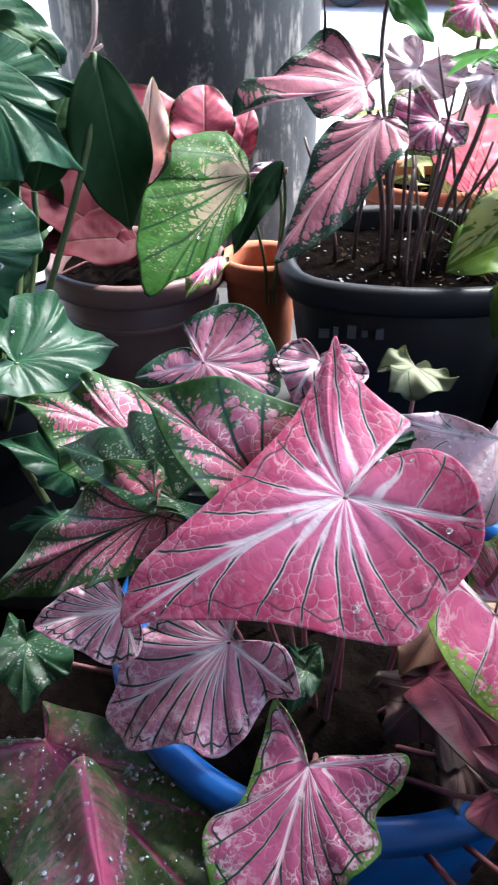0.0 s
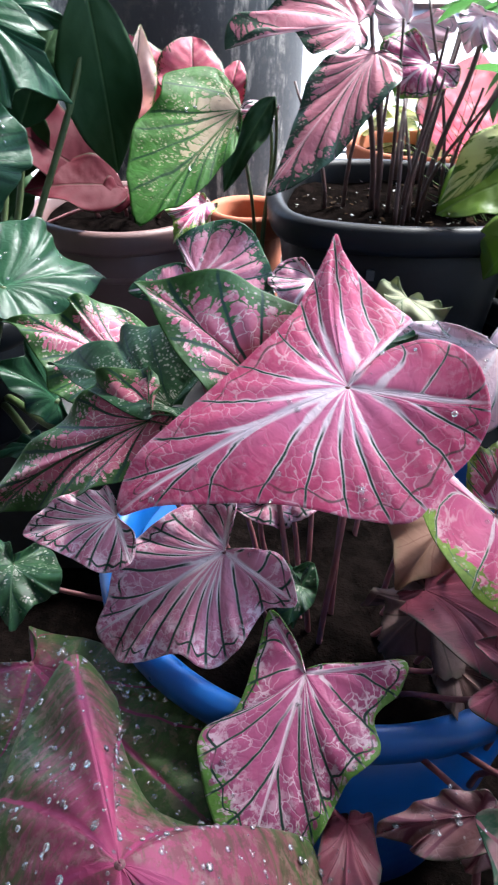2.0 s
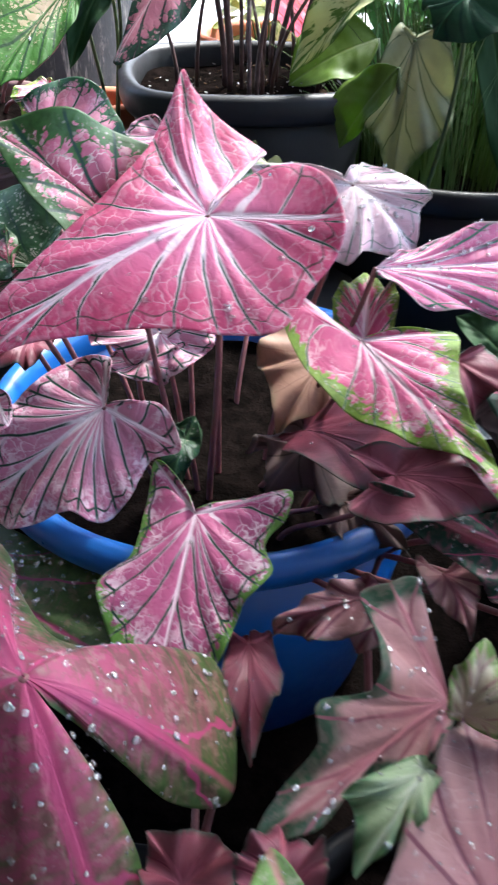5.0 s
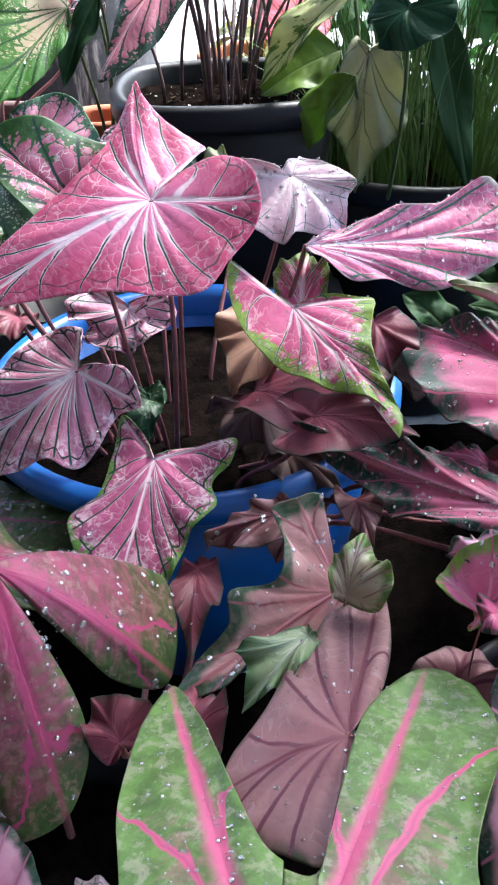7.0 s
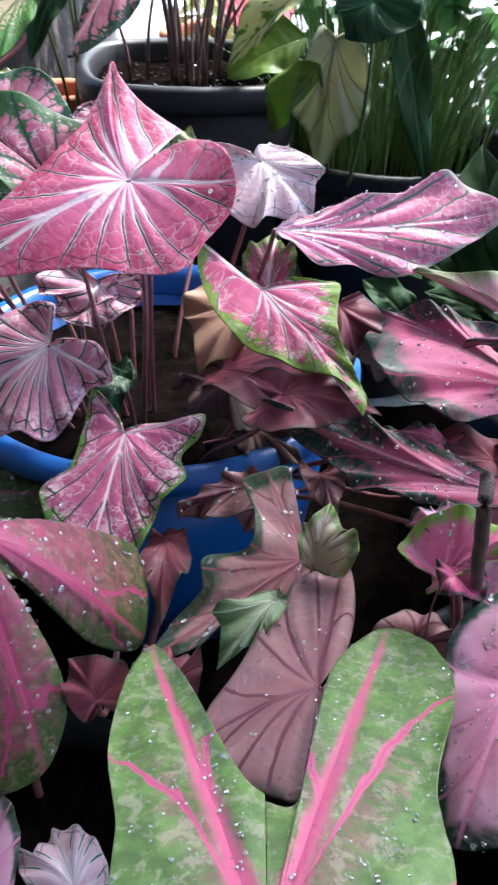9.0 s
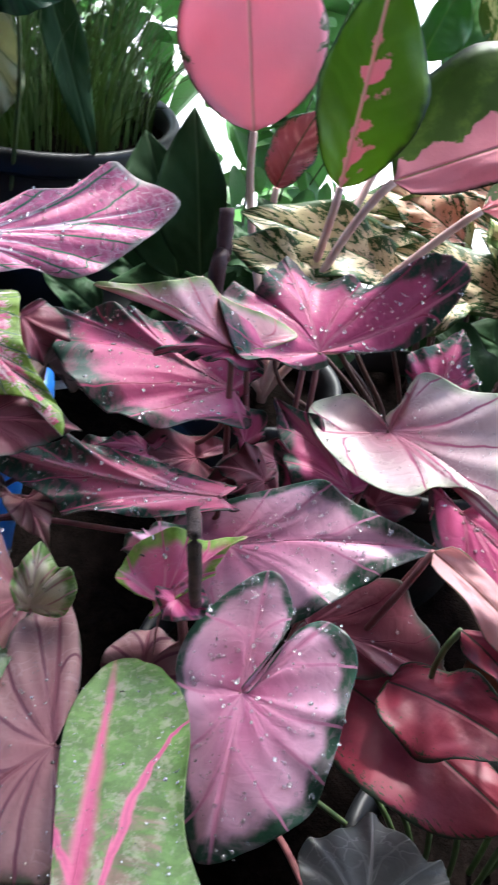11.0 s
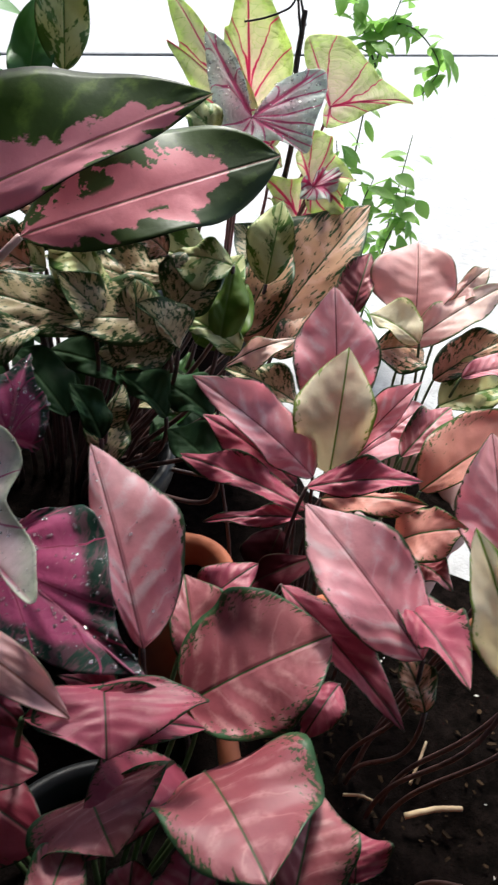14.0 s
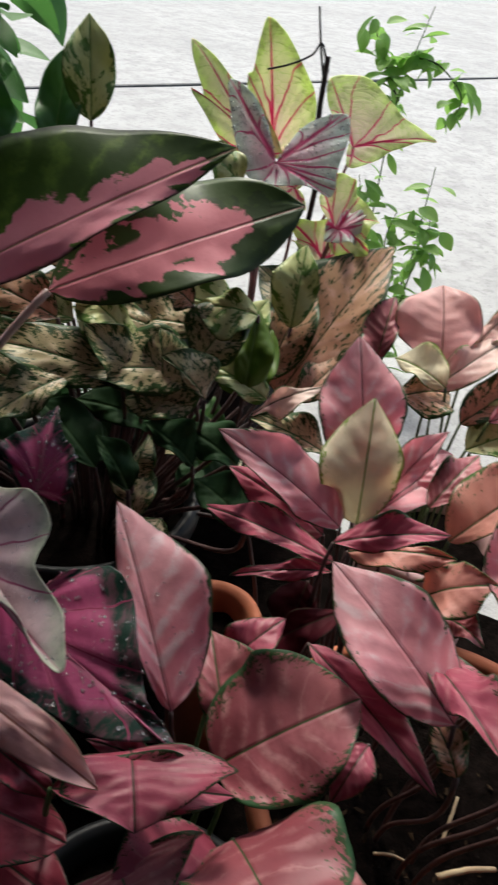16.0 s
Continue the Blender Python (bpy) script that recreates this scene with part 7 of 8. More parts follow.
blade(agbig_plant, "darkblade", (0.45, 0.527, 0.573), (0.434, 0.612, 0.706), (-0.262, -0.829, 0.493), 0.0512, 0.0318, root=(0.49, 0.38, 0.5), stem="palestalk", stem_r=0.0038)
blade(agbig_plant, "darkblade", (0.433, 0.557, 0.542), (0.381, 0.608, 0.59), (-0.074, -0.72, 0.69), 0.0230, 0.0325, root=(0.49, 0.38, 0.5), stem="palestalk", stem_r=0.0038)
blade(agbig_plant, "darkblade", (0.47, 0.507, 0.538), (0.376, 0.548, 0.565), (-0.036, -0.608, 0.793), 0.0186, 0.0362, root=(0.49, 0.38, 0.5), stem="palestalk", stem_r=0.0038)
blade(agbig_plant, "darkblade", (0.356, 0.521, 0.539), (0.307, 0.562, 0.575), (-0.03, -0.679, 0.733), 0.0205, 0.0260, root=(0.49, 0.38, 0.5), stem="palestalk", stem_r=0.0038)
blade(agbig_plant, "darkblade", (0.539, 0.492, 0.587), (0.516, 0.574, 0.61), (-0.377, -0.346, 0.859), 0.0278, 0.0227, root=(0.49, 0.38, 0.5), stem="palestalk", stem_r=0.0038)
camo_plant = thing("aglaonema_plant", (0.72, 0.33, 0.42), "cream and pink leaves speckled with dark green", "plant")
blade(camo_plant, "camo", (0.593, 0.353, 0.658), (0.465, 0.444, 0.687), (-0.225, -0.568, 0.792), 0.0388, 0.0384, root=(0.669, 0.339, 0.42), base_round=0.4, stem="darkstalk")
blade(camo_plant, "camopink", (0.675, 0.351, 0.685), (0.622, 0.439, 0.709), (-0.399, -0.462, 0.792), 0.0280, 0.0337, root=(0.702, 0.338, 0.42), stem="darkstalk")
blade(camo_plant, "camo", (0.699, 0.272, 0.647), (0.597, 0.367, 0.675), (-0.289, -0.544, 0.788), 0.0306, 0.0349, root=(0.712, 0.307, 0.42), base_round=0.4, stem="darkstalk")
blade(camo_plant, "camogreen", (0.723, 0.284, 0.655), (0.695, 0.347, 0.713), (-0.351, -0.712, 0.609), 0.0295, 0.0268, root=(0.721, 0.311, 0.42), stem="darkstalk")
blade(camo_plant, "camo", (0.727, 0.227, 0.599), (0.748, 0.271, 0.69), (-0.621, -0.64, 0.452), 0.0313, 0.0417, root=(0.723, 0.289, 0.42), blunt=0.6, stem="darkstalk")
blade(camo_plant, "camo", (0.76, 0.222, 0.672), (0.812, 0.21, 0.729), (-0.713, -0.397, 0.578), 0.0367, 0.0304, root=(0.736, 0.287, 0.42), base_round=0.4, stem="darkstalk")
blade(camo_plant, "olive", (0.779, 0.171, 0.65), (0.825, 0.207, 0.72), (-0.563, -0.523, 0.64), 0.0172, 0.0233, root=(0.743, 0.266, 0.42), curl=0.01, stem="darkstalk")
blade(camo_plant, "camo", (0.65, 0.294, 0.652), (0.558, 0.301, 0.626), (-0.277, -0.437, 0.856), 0.0217, 0.0249, root=(0.692, 0.316, 0.42), stem="darkstalk")
blade(camo_plant, "camo", (0.755, 0.215, 0.626), (0.704, 0.276, 0.615), (-0.512, -0.279, 0.812), 0.0291, 0.0137, root=(0.734, 0.284, 0.42), stem="darkstalk")
blade(camo_plant, "camo", (0.65, 0.175, 0.547), (0.67, 0.23, 0.586), (-0.429, -0.418, 0.801), 0.0151, 0.0300, root=(0.692, 0.268, 0.42), stem="darkstalk")
blade(camo_plant, "camo", (0.842, 0.164, 0.483), (0.868, 0.236, 0.542), (-0.52, -0.417, 0.746), 0.0301, 0.0237, root=(0.769, 0.264, 0.42), stem="darkstalk")
blade(camo_plant, "camo", (0.722, 0.264, 0.63), (0.674, 0.301, 0.701), (-0.016, -0.888, 0.46), 0.0279, 0.0326, root=(0.721, 0.303, 0.42), stem="darkstalk")
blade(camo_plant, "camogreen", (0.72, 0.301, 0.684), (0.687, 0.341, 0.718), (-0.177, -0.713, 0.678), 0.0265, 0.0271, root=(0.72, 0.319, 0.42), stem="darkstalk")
blade(camo_plant, "camopink", (0.768, 0.247, 0.722), (0.742, 0.277, 0.739), (-0.262, -0.625, 0.736), 0.0177, 0.0152, root=(0.739, 0.297, 0.42), stem="darkstalk")
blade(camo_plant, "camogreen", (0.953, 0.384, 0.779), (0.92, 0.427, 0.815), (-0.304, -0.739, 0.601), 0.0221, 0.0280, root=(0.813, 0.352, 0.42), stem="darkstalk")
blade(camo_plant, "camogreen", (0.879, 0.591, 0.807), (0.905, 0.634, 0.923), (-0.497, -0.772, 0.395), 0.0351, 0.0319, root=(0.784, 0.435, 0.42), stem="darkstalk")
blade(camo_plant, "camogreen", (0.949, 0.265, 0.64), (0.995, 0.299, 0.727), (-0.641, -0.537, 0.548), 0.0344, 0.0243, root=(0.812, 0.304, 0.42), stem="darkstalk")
blade(camo_plant, "leafgreen", (0.832, 0.608, 0.765), (0.893, 0.66, 0.882), (-0.469, -0.694, 0.546), 0.0302, 0.0277, root=(0.765, 0.441, 0.42), stem="darkstalk")
blade(camo_plant, "camopink", (0.918, 0.242, 0.565), (1.127, 0.261, 0.715), (-0.518, -0.368, 0.772), 0.0774, 0.0464, root=(0.799, 0.295, 0.42), base_round=0.4, stem="darkstalk")
blade(camo_plant, "camopink", (0.919, 0.212, 0.573), (1.047, 0.214, 0.619), (-0.316, -0.344, 0.884), 0.0276, 0.0300, root=(0.799, 0.283, 0.42), stem="darkstalk")
blade(camo_plant, "camo", (0.544, 0.349, 0.64), (0.49, 0.425, 0.649), (-0.381, -0.376, 0.845), 0.0234, 0.0355, root=(0.65, 0.338, 0.42), base_round=0.35, stem="darkstalk")
blade(camo_plant, "camopink", (0.761, 0.366, 0.7), (0.701, 0.432, 0.724), (-0.344, -0.577, 0.741), 0.0175, 0.0235, root=(0.736, 0.344, 0.42), base_round=0.4, stem="darkstalk")
blade(camo_plant, "camo", (0.788, 0.254, 0.688), (0.743, 0.337, 0.671), (-0.613, -0.175, 0.77), 0.0193, 0.0329, root=(0.747, 0.299, 0.42), base_round=0.35, stem="darkstalk")
blade(camo_plant, "camogreen", (0.814, 0.199, 0.72), (0.776, 0.252, 0.715), (-0.543, -0.324, 0.775), 0.0355, 0.0181, root=(0.758, 0.278, 0.42), base_round=0.4, stem="darkstalk")
blade(camo_plant, "camopink", (0.912, 0.262, 0.578), (1.008, 0.287, 0.681), (-0.642, -0.353, 0.681), 0.0331, 0.0360, root=(0.797, 0.303, 0.42), stem="darkstalk")
blade(camo_plant, "camo", (0.652, 0.14, 0.571), (0.601, 0.112, 0.531), (-0.468, -0.329, 0.82), 0.0185, 0.0261, root=(0.693, 0.254, 0.42), stem="darkstalk")
blade(camo_plant, "darkblade", (0.668, 0.243, 0.579), (0.609, 0.274, 0.604), (-0.016, -0.634, 0.773), 0.0187, 0.0250, root=(0.699, 0.295, 0.42), stem="darkstalk")
blade(camo_plant, "darkblade", (0.836, 0.25, 0.51), (0.757, 0.241, 0.493), (-0.162, -0.287, 0.944), 0.0294, 0.0206, root=(0.767, 0.298, 0.42), stem="darkstalk")
blade(camo_plant, "camo", (0.742, 0.189, 0.648), (0.703, 0.214, 0.698), (0.036, -0.884, 0.467), 0.0068, 0.0333, root=(0.729, 0.274, 0.42), blunt=0.5, stem="darkstalk")
blade(camo_plant, "darkblade", (0.638, 0.173, 0.591), (0.63, 0.216, 0.633), (-0.251, -0.708, 0.66), 0.0108, 0.0212, root=(0.687, 0.267, 0.42), stem="darkstalk")
blade(camo_plant, "darkblade", (0.722, 0.176, 0.581), (0.697, 0.228, 0.616), (-0.233, -0.62, 0.749), 0.0100, 0.0282, root=(0.721, 0.268, 0.42), stem="darkstalk")
blade(camo_plant, "camo", (0.655, 0.188, 0.587), (0.682, 0.2, 0.623), (-0.578, -0.544, 0.608), 0.0051, 0.0172, root=(0.694, 0.273, 0.42), stem="darkstalk")
blade(camo_plant, "camogreen", (0.702, 0.363, 0.672), (0.608, 0.415, 0.694), (-0.169, -0.621, 0.766), 0.0138, 0.0326, root=(0.713, 0.343, 0.42), base_round=0.35, stem="darkstalk")
blade(camo_plant, "camo", (0.767, 0.287, 0.673), (0.693, 0.351, 0.694), (-0.254, -0.555, 0.792), 0.0415, 0.0214, root=(0.739, 0.313, 0.42), base_round=0.35, stem="darkstalk")
blade(camo_plant, "camo", (0.773, 0.236, 0.649), (0.661, 0.293, 0.653), (-0.228, -0.503, 0.833), 0.0317, 0.0457, root=(0.741, 0.292, 0.42), base_round=0.35, stem="darkstalk")
blade(camo_plant, "camo", (0.525, 0.355, 0.641), (0.444, 0.431, 0.665), (-0.278, -0.542, 0.793), 0.0233, 0.0290, root=(0.642, 0.34, 0.42), base_round=0.35, stem="darkstalk")
blade(camo_plant, "camo", (0.616, 0.325, 0.64), (0.544, 0.395, 0.661), (-0.299, -0.548, 0.781), 0.0210, 0.0353, root=(0.678, 0.328, 0.42), base_round=0.35, stem="darkstalk")
blade(camo_plant, "darkblade", (0.604, 0.487, 0.571), (0.572, 0.567, 0.619), (-0.323, -0.58, 0.748), 0.0175, 0.0353, root=(0.674, 0.393, 0.42), stem="darkstalk")
blade(camo_plant, "darkblade", (0.75, 0.268, 0.568), (0.671, 0.311, 0.608), (0.019, -0.662, 0.749), 0.0215, 0.0392, root=(0.732, 0.305, 0.42), stem="darkstalk")
blade(camo_plant, "darkblade", (0.633, 0.221, 0.59), (0.629, 0.315, 0.619), (-0.273, -0.291, 0.917), 0.0185, 0.0326, root=(0.685, 0.287, 0.42), stem="darkstalk")
blade(camo_plant, "darkblade", (0.759, 0.147, 0.583), (0.738, 0.216, 0.601), (-0.363, -0.333, 0.87), 0.0184, 0.0293, root=(0.735, 0.257, 0.42), stem="darkstalk")
blade(camo_plant, "darkblade", (0.716, 0.089, 0.568), (0.705, 0.155, 0.586), (-0.342, -0.302, 0.89), 0.0220, 0.0269, root=(0.718, 0.234, 0.42), stem="darkstalk")
blade(camo_plant, "camo", (0.821, 0.422, 0.664), (0.744, 0.504, 0.689), (-0.351, -0.557, 0.753), 0.0203, 0.0406, root=(0.76, 0.367, 0.42), base_round=0.35, stem="darkstalk")
blade(camo_plant, "camogreen", (0.865, 0.285, 0.675), (0.793, 0.376, 0.68), (-0.47, -0.414, 0.779), 0.0165, 0.0417, root=(0.778, 0.312, 0.42), base_round=0.35, stem="darkstalk")
blade(camo_plant, "camo", (0.703, 0.41, 0.661), (0.612, 0.482, 0.666), (-0.359, -0.51, 0.782), 0.0230, 0.0416, root=(0.713, 0.362, 0.42), base_round=0.35, stem="darkstalk")
blade(camo_plant, "camopink", (0.782, 0.384, 0.661), (0.721, 0.461, 0.676), (-0.42, -0.491, 0.763), 0.0124, 0.0440, root=(0.745, 0.352, 0.42), base_round=0.35, stem="darkstalk")
blade(camo_plant, "darkblade", (0.541, 0.442, 0.618), (0.535, 0.524, 0.664), (-0.342, -0.484, 0.806), 0.0241, 0.0270, root=(0.648, 0.375, 0.42), stem="darkstalk")
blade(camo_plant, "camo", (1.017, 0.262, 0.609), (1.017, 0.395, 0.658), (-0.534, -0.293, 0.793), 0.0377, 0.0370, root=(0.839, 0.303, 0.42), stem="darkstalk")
blade(camo_plant, "darkblade", (0.478, 0.358, 0.577), (0.44, 0.395, 0.603), (-0.09, -0.636, 0.767), 0.0139, 0.0139, root=(0.623, 0.341, 0.42), stem="darkstalk")
blade(camo_plant, "darkblade", (0.794, 0.303, 0.506), (0.769, 0.371, 0.553), (-0.343, -0.613, 0.711), 0.0211, 0.0259, root=(0.75, 0.319, 0.42), stem="darkstalk")
blade(camo_plant, "leafgreen", (0.787, 0.244, 0.497), (0.85, 0.284, 0.565), (-0.552, -0.391, 0.737), 0.0154, 0.0298, root=(0.747, 0.296, 0.42), stem="darkstalk")
blade(camo_plant, "camo", (0.836, 0.238, 0.546), (0.746, 0.26, 0.536), (-0.207, -0.421, 0.883), 0.0277, 0.0215, root=(0.766, 0.293, 0.42), stem="darkstalk")
blade(camo_plant, "camo", (0.641, 0.335, 0.646), (0.527, 0.426, 0.666), (-0.282, -0.527, 0.802), 0.0266, 0.0453, root=(0.688, 0.332, 0.42), base_round=0.35, stem="darkstalk")
blade(camo_plant, "camopink", (0.731, 0.259, 0.634), (0.652, 0.345, 0.664), (-0.3, -0.554, 0.777), 0.0211, 0.0302, root=(0.724, 0.302, 0.42), base_round=0.35, stem="darkstalk")
blade(camo_plant, "camogreen", (0.795, 0.154, 0.649), (0.769, 0.228, 0.667), (-0.485, -0.354, 0.8), 0.0165, 0.0219, root=(0.75, 0.259, 0.42), base_round=0.35, stem="darkstalk")
blade(camo_plant, "camo", (0.765, 0.32, 0.656), (0.719, 0.39, 0.696), (-0.331, -0.627, 0.706), 0.0125, 0.0216, root=(0.738, 0.326, 0.42), base_round=0.35, stem="darkstalk")
blade(camo_plant, "olive", (0.839, 0.264, 0.59), (0.898, 0.249, 0.659), (-0.753, -0.296, 0.587), 0.0313, 0.0488, root=(0.767, 0.304, 0.42), blunt=0.5, stem="darkstalk")
blade(camo_plant, "camogreen", (0.87, 0.289, 0.603), (0.929, 0.29, 0.673), (-0.707, -0.361, 0.608), 0.0330, 0.0315, root=(0.78, 0.313, 0.42), base_round=0.35, stem="darkstalk")
agcream_plant = thing("aglaonema_plant", (0.74, -0.05, 0.38), "bright pink and cream pointed leaves in a terracotta pot", "plant")
blade(agcream_plant, "hotpink", (0.52, -0.039, 0.583), (0.571, 0.1, 0.66), (-0.27, -0.387, 0.882), 0.0166, 0.0481, root=(0.586, -0.042, 0.38), drops=25, drop=0.0009, stem="darkstalk", stem_r=0.0018)
blade(agcream_plant, "hotpink", (0.656, -0.185, 0.609), (0.67, -0.047, 0.652), (-0.378, -0.236, 0.895), 0.0384, 0.0387, root=(0.681, -0.145, 0.38), stem="darkstalk", stem_r=0.0018)
blade(agcream_plant, "hotpink", (0.816, 0.035, 0.621), (0.854, 0.099, 0.732), (-0.626, -0.563, 0.54), 0.0436, 0.0402, root=(0.793, 0.009, 0.38), stem="darkstalk", stem_r=0.0018)
blade(agcream_plant, "cream", (0.781, 0.006, 0.593), (0.831, 0.051, 0.695), (-0.677, -0.49, 0.548), 0.0436, 0.0330, root=(0.769, -0.011, 0.38), stem="darkstalk", stem_r=0.0018)
blade(agcream_plant, "hotpink", (0.77, 0.016, 0.588), (0.693, 0.117, 0.674), (-0.165, -0.709, 0.686), 0.0229, 0.0358, root=(0.761, -0.004, 0.38), stem="darkstalk", stem_r=0.0018)
blade(agcream_plant, "redblade", (0.763, 0.028, 0.573), (0.707, 0.112, 0.629), (-0.204, -0.632, 0.748), 0.0236, 0.0252, root=(0.756, 0.004, 0.38), stem="darkstalk", stem_r=0.0018)
blade(agcream_plant, "redblade", (0.688, -0.138, 0.612), (0.627, -0.229, 0.647), (-0.087, 0.407, 0.909), 0.0258, 0.0132, root=(0.704, -0.112, 0.38), stem="darkstalk", stem_r=0.0018)
blade(agcream_plant, "hotpink", (0.786, 0.003, 0.596), (0.918, -0.016, 0.62), (-0.21, -0.288, 0.934), 0.0181, 0.0213, root=(0.772, -0.013, 0.38), stem="darkstalk", stem_r=0.0018)
blade(agcream_plant, "hotpink", (0.805, 0.006, 0.603), (0.876, -0.01, 0.674), (-0.713, -0.217, 0.666), 0.0209, 0.0123, root=(0.786, -0.011, 0.38), stem="darkstalk", stem_r=0.0018)
blade(agcream_plant, "redblade", (0.706, -0.021, 0.632), (0.784, -0.085, 0.645), (-0.378, -0.268, 0.886), 0.0173, 0.0136, root=(0.716, -0.03, 0.38), stem="darkstalk", stem_r=0.0018)
blade(agcream_plant, "peach", (0.737, -0.018, 0.602), (0.785, -0.096, 0.625), (-0.517, -0.071, 0.853), 0.0094, 0.0197, root=(0.738, -0.028, 0.38), stem="darkstalk", stem_r=0.0018)
blade(agcream_plant, "peach", (0.761, -0.088, 0.587), (0.78, -0.138, 0.632), (-0.717, 0.295, 0.631), 0.0262, 0.0298, root=(0.755, -0.077, 0.38), stem="darkstalk", stem_r=0.0018)
blade(agcream_plant, "pink", (0.765, -0.113, 0.58), (0.764, -0.152, 0.579), (-0.413, -0.01, 0.91), 0.0117, 0.0121, root=(0.757, -0.094, 0.38), stem="darkstalk", stem_r=0.0018)
blade(agcream_plant, "hotpink", (0.79, -0.176, 0.6), (0.836, -0.106, 0.689), (-0.656, -0.387, 0.648), 0.0365, 0.0309, root=(0.775, -0.138, 0.38), stem="darkstalk", stem_r=0.0018)
blade(agcream_plant, "redblade", (0.635, -0.066, 0.598), (0.64, -0.199, 0.552), (-0.328, -0.318, 0.89), 0.0215, 0.0141, root=(0.666, -0.061, 0.38), stem="darkstalk", stem_r=0.0018)
blade(agcream_plant, "cream", (0.639, -0.25, 0.664), (0.653, -0.183, 0.739), (-0.586, -0.541, 0.603), 0.0230, 0.0140, root=(0.669, -0.19, 0.38), n_lat=6, stem="darkstalk", stem_r=0.0018)
blade(agcream_plant, "pink", (0.595, -0.344, 0.649), (0.643, -0.245, 0.683), (-0.401, -0.113, 0.909), 0.0228, 0.0194, root=(0.639, -0.255, 0.38), stem="darkstalk", stem_r=0.0018)
blade(agcream_plant, "cream", (0.668, -0.251, 0.65), (0.721, -0.291, 0.698), (-0.634, 0.082, 0.769), 0.0337, 0.0142, root=(0.69, -0.191, 0.38), stem="darkstalk", stem_r=0.0018)
blade(agcream_plant, "peach", (0.673, -0.201, 0.692), (0.708, -0.247, 0.717), (-0.555, 0.026, 0.831), 0.0119, 0.0182, root=(0.693, -0.156, 0.38), stem="darkstalk", stem_r=0.0018)
blade(agcream_plant, "redblade", (0.722, -0.016, 0.584), (0.656, 0.045, 0.57), (-0.399, -0.228, 0.888), 0.0091, 0.0091, root=(0.727, -0.026, 0.38), stem="darkstalk", stem_r=0.0018)
blade(agcream_plant, "redblade", (0.727, -0.013, 0.59), (0.687, 0.123, 0.584), (-0.428, -0.082, 0.9), 0.0148, 0.0190, root=(0.731, -0.024, 0.38), stem="darkstalk", stem_r=0.0018)
blade(agcream_plant, "shadered", (0.714, -0.042, 0.561), (0.637, -0.005, 0.522), (-0.51, -0.161, 0.845), 0.0194, 0.0129, root=(0.722, -0.045, 0.38), stem="darkstalk", stem_r=0.0018)
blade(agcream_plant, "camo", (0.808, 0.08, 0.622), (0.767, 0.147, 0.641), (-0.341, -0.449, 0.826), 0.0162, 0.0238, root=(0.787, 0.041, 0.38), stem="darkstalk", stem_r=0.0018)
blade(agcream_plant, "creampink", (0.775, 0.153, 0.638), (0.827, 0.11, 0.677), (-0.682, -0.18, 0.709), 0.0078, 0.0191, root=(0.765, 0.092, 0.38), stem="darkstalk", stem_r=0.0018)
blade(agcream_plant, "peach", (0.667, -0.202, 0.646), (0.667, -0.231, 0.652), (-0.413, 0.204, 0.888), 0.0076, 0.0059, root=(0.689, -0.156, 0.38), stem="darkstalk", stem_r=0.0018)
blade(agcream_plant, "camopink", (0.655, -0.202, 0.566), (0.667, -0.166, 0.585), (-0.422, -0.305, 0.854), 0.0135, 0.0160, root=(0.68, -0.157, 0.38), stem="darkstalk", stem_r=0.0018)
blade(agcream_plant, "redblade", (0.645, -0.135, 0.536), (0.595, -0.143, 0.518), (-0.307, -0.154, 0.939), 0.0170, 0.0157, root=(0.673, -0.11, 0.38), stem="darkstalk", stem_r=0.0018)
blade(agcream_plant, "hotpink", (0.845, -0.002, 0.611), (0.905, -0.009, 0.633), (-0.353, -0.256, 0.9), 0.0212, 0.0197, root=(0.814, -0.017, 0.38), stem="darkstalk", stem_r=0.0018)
blade(agcream_plant, "shadered", (0.716, 0.002, 0.56), (0.684, -0.009, 0.515), (-0.709, -0.399, 0.582), 0.0193, 0.0262, root=(0.723, -0.014, 0.38), stem="darkstalk", stem_r=0.0018)
blade(agcream_plant, "redblade", (0.636, -0.271, 0.659), (0.577, -0.293, 0.649), (-0.184, 0.04, 0.982), 0.0094, 0.0081, root=(0.667, -0.205, 0.38), stem="darkstalk", stem_r=0.0018)
agback_plant = thing("aglaonema_plant", (0.98, 0.03, 0.4), "pale pink and cream leaves in a small pot by the road", "plant")
blade(agback_plant, "pinkpale", (1.033, 0.099, 0.646), (1.093, 0.158, 0.709), (-0.536, -0.306, 0.787), 0.0567, 0.0468, root=(0.999, 0.054, 0.4), blunt=0.5, stem="greenstalk", stem_r=0.0016)
blade(agback_plant, "pink", (0.981, 0.155, 0.637), (1.034, 0.183, 0.697), (-0.595, -0.385, 0.706), 0.0278, 0.0159, root=(0.98, 0.074, 0.4), stem="greenstalk", stem_r=0.0016)
blade(agback_plant, "creampink", (0.997, 0.082, 0.632), (1.139, 0.05, 0.69), (-0.415, -0.29, 0.862), 0.0206, 0.0271, root=(0.986, 0.048, 0.4), stem="greenstalk", stem_r=0.0016)
blade(agback_plant, "cream", (0.997, 0.067, 0.642), (0.988, 0.135, 0.65), (-0.519, -0.172, 0.837), 0.0162, 0.0326, root=(0.986, 0.043, 0.4), stem="greenstalk", stem_r=0.0016)
blade(agback_plant, "creampink", (1.073, 0.085, 0.66), (1.132, 0.077, 0.702), (-0.583, -0.26, 0.77), 0.0113, 0.0183, root=(1.012, 0.049, 0.4), stem="greenstalk", stem_r=0.0016)
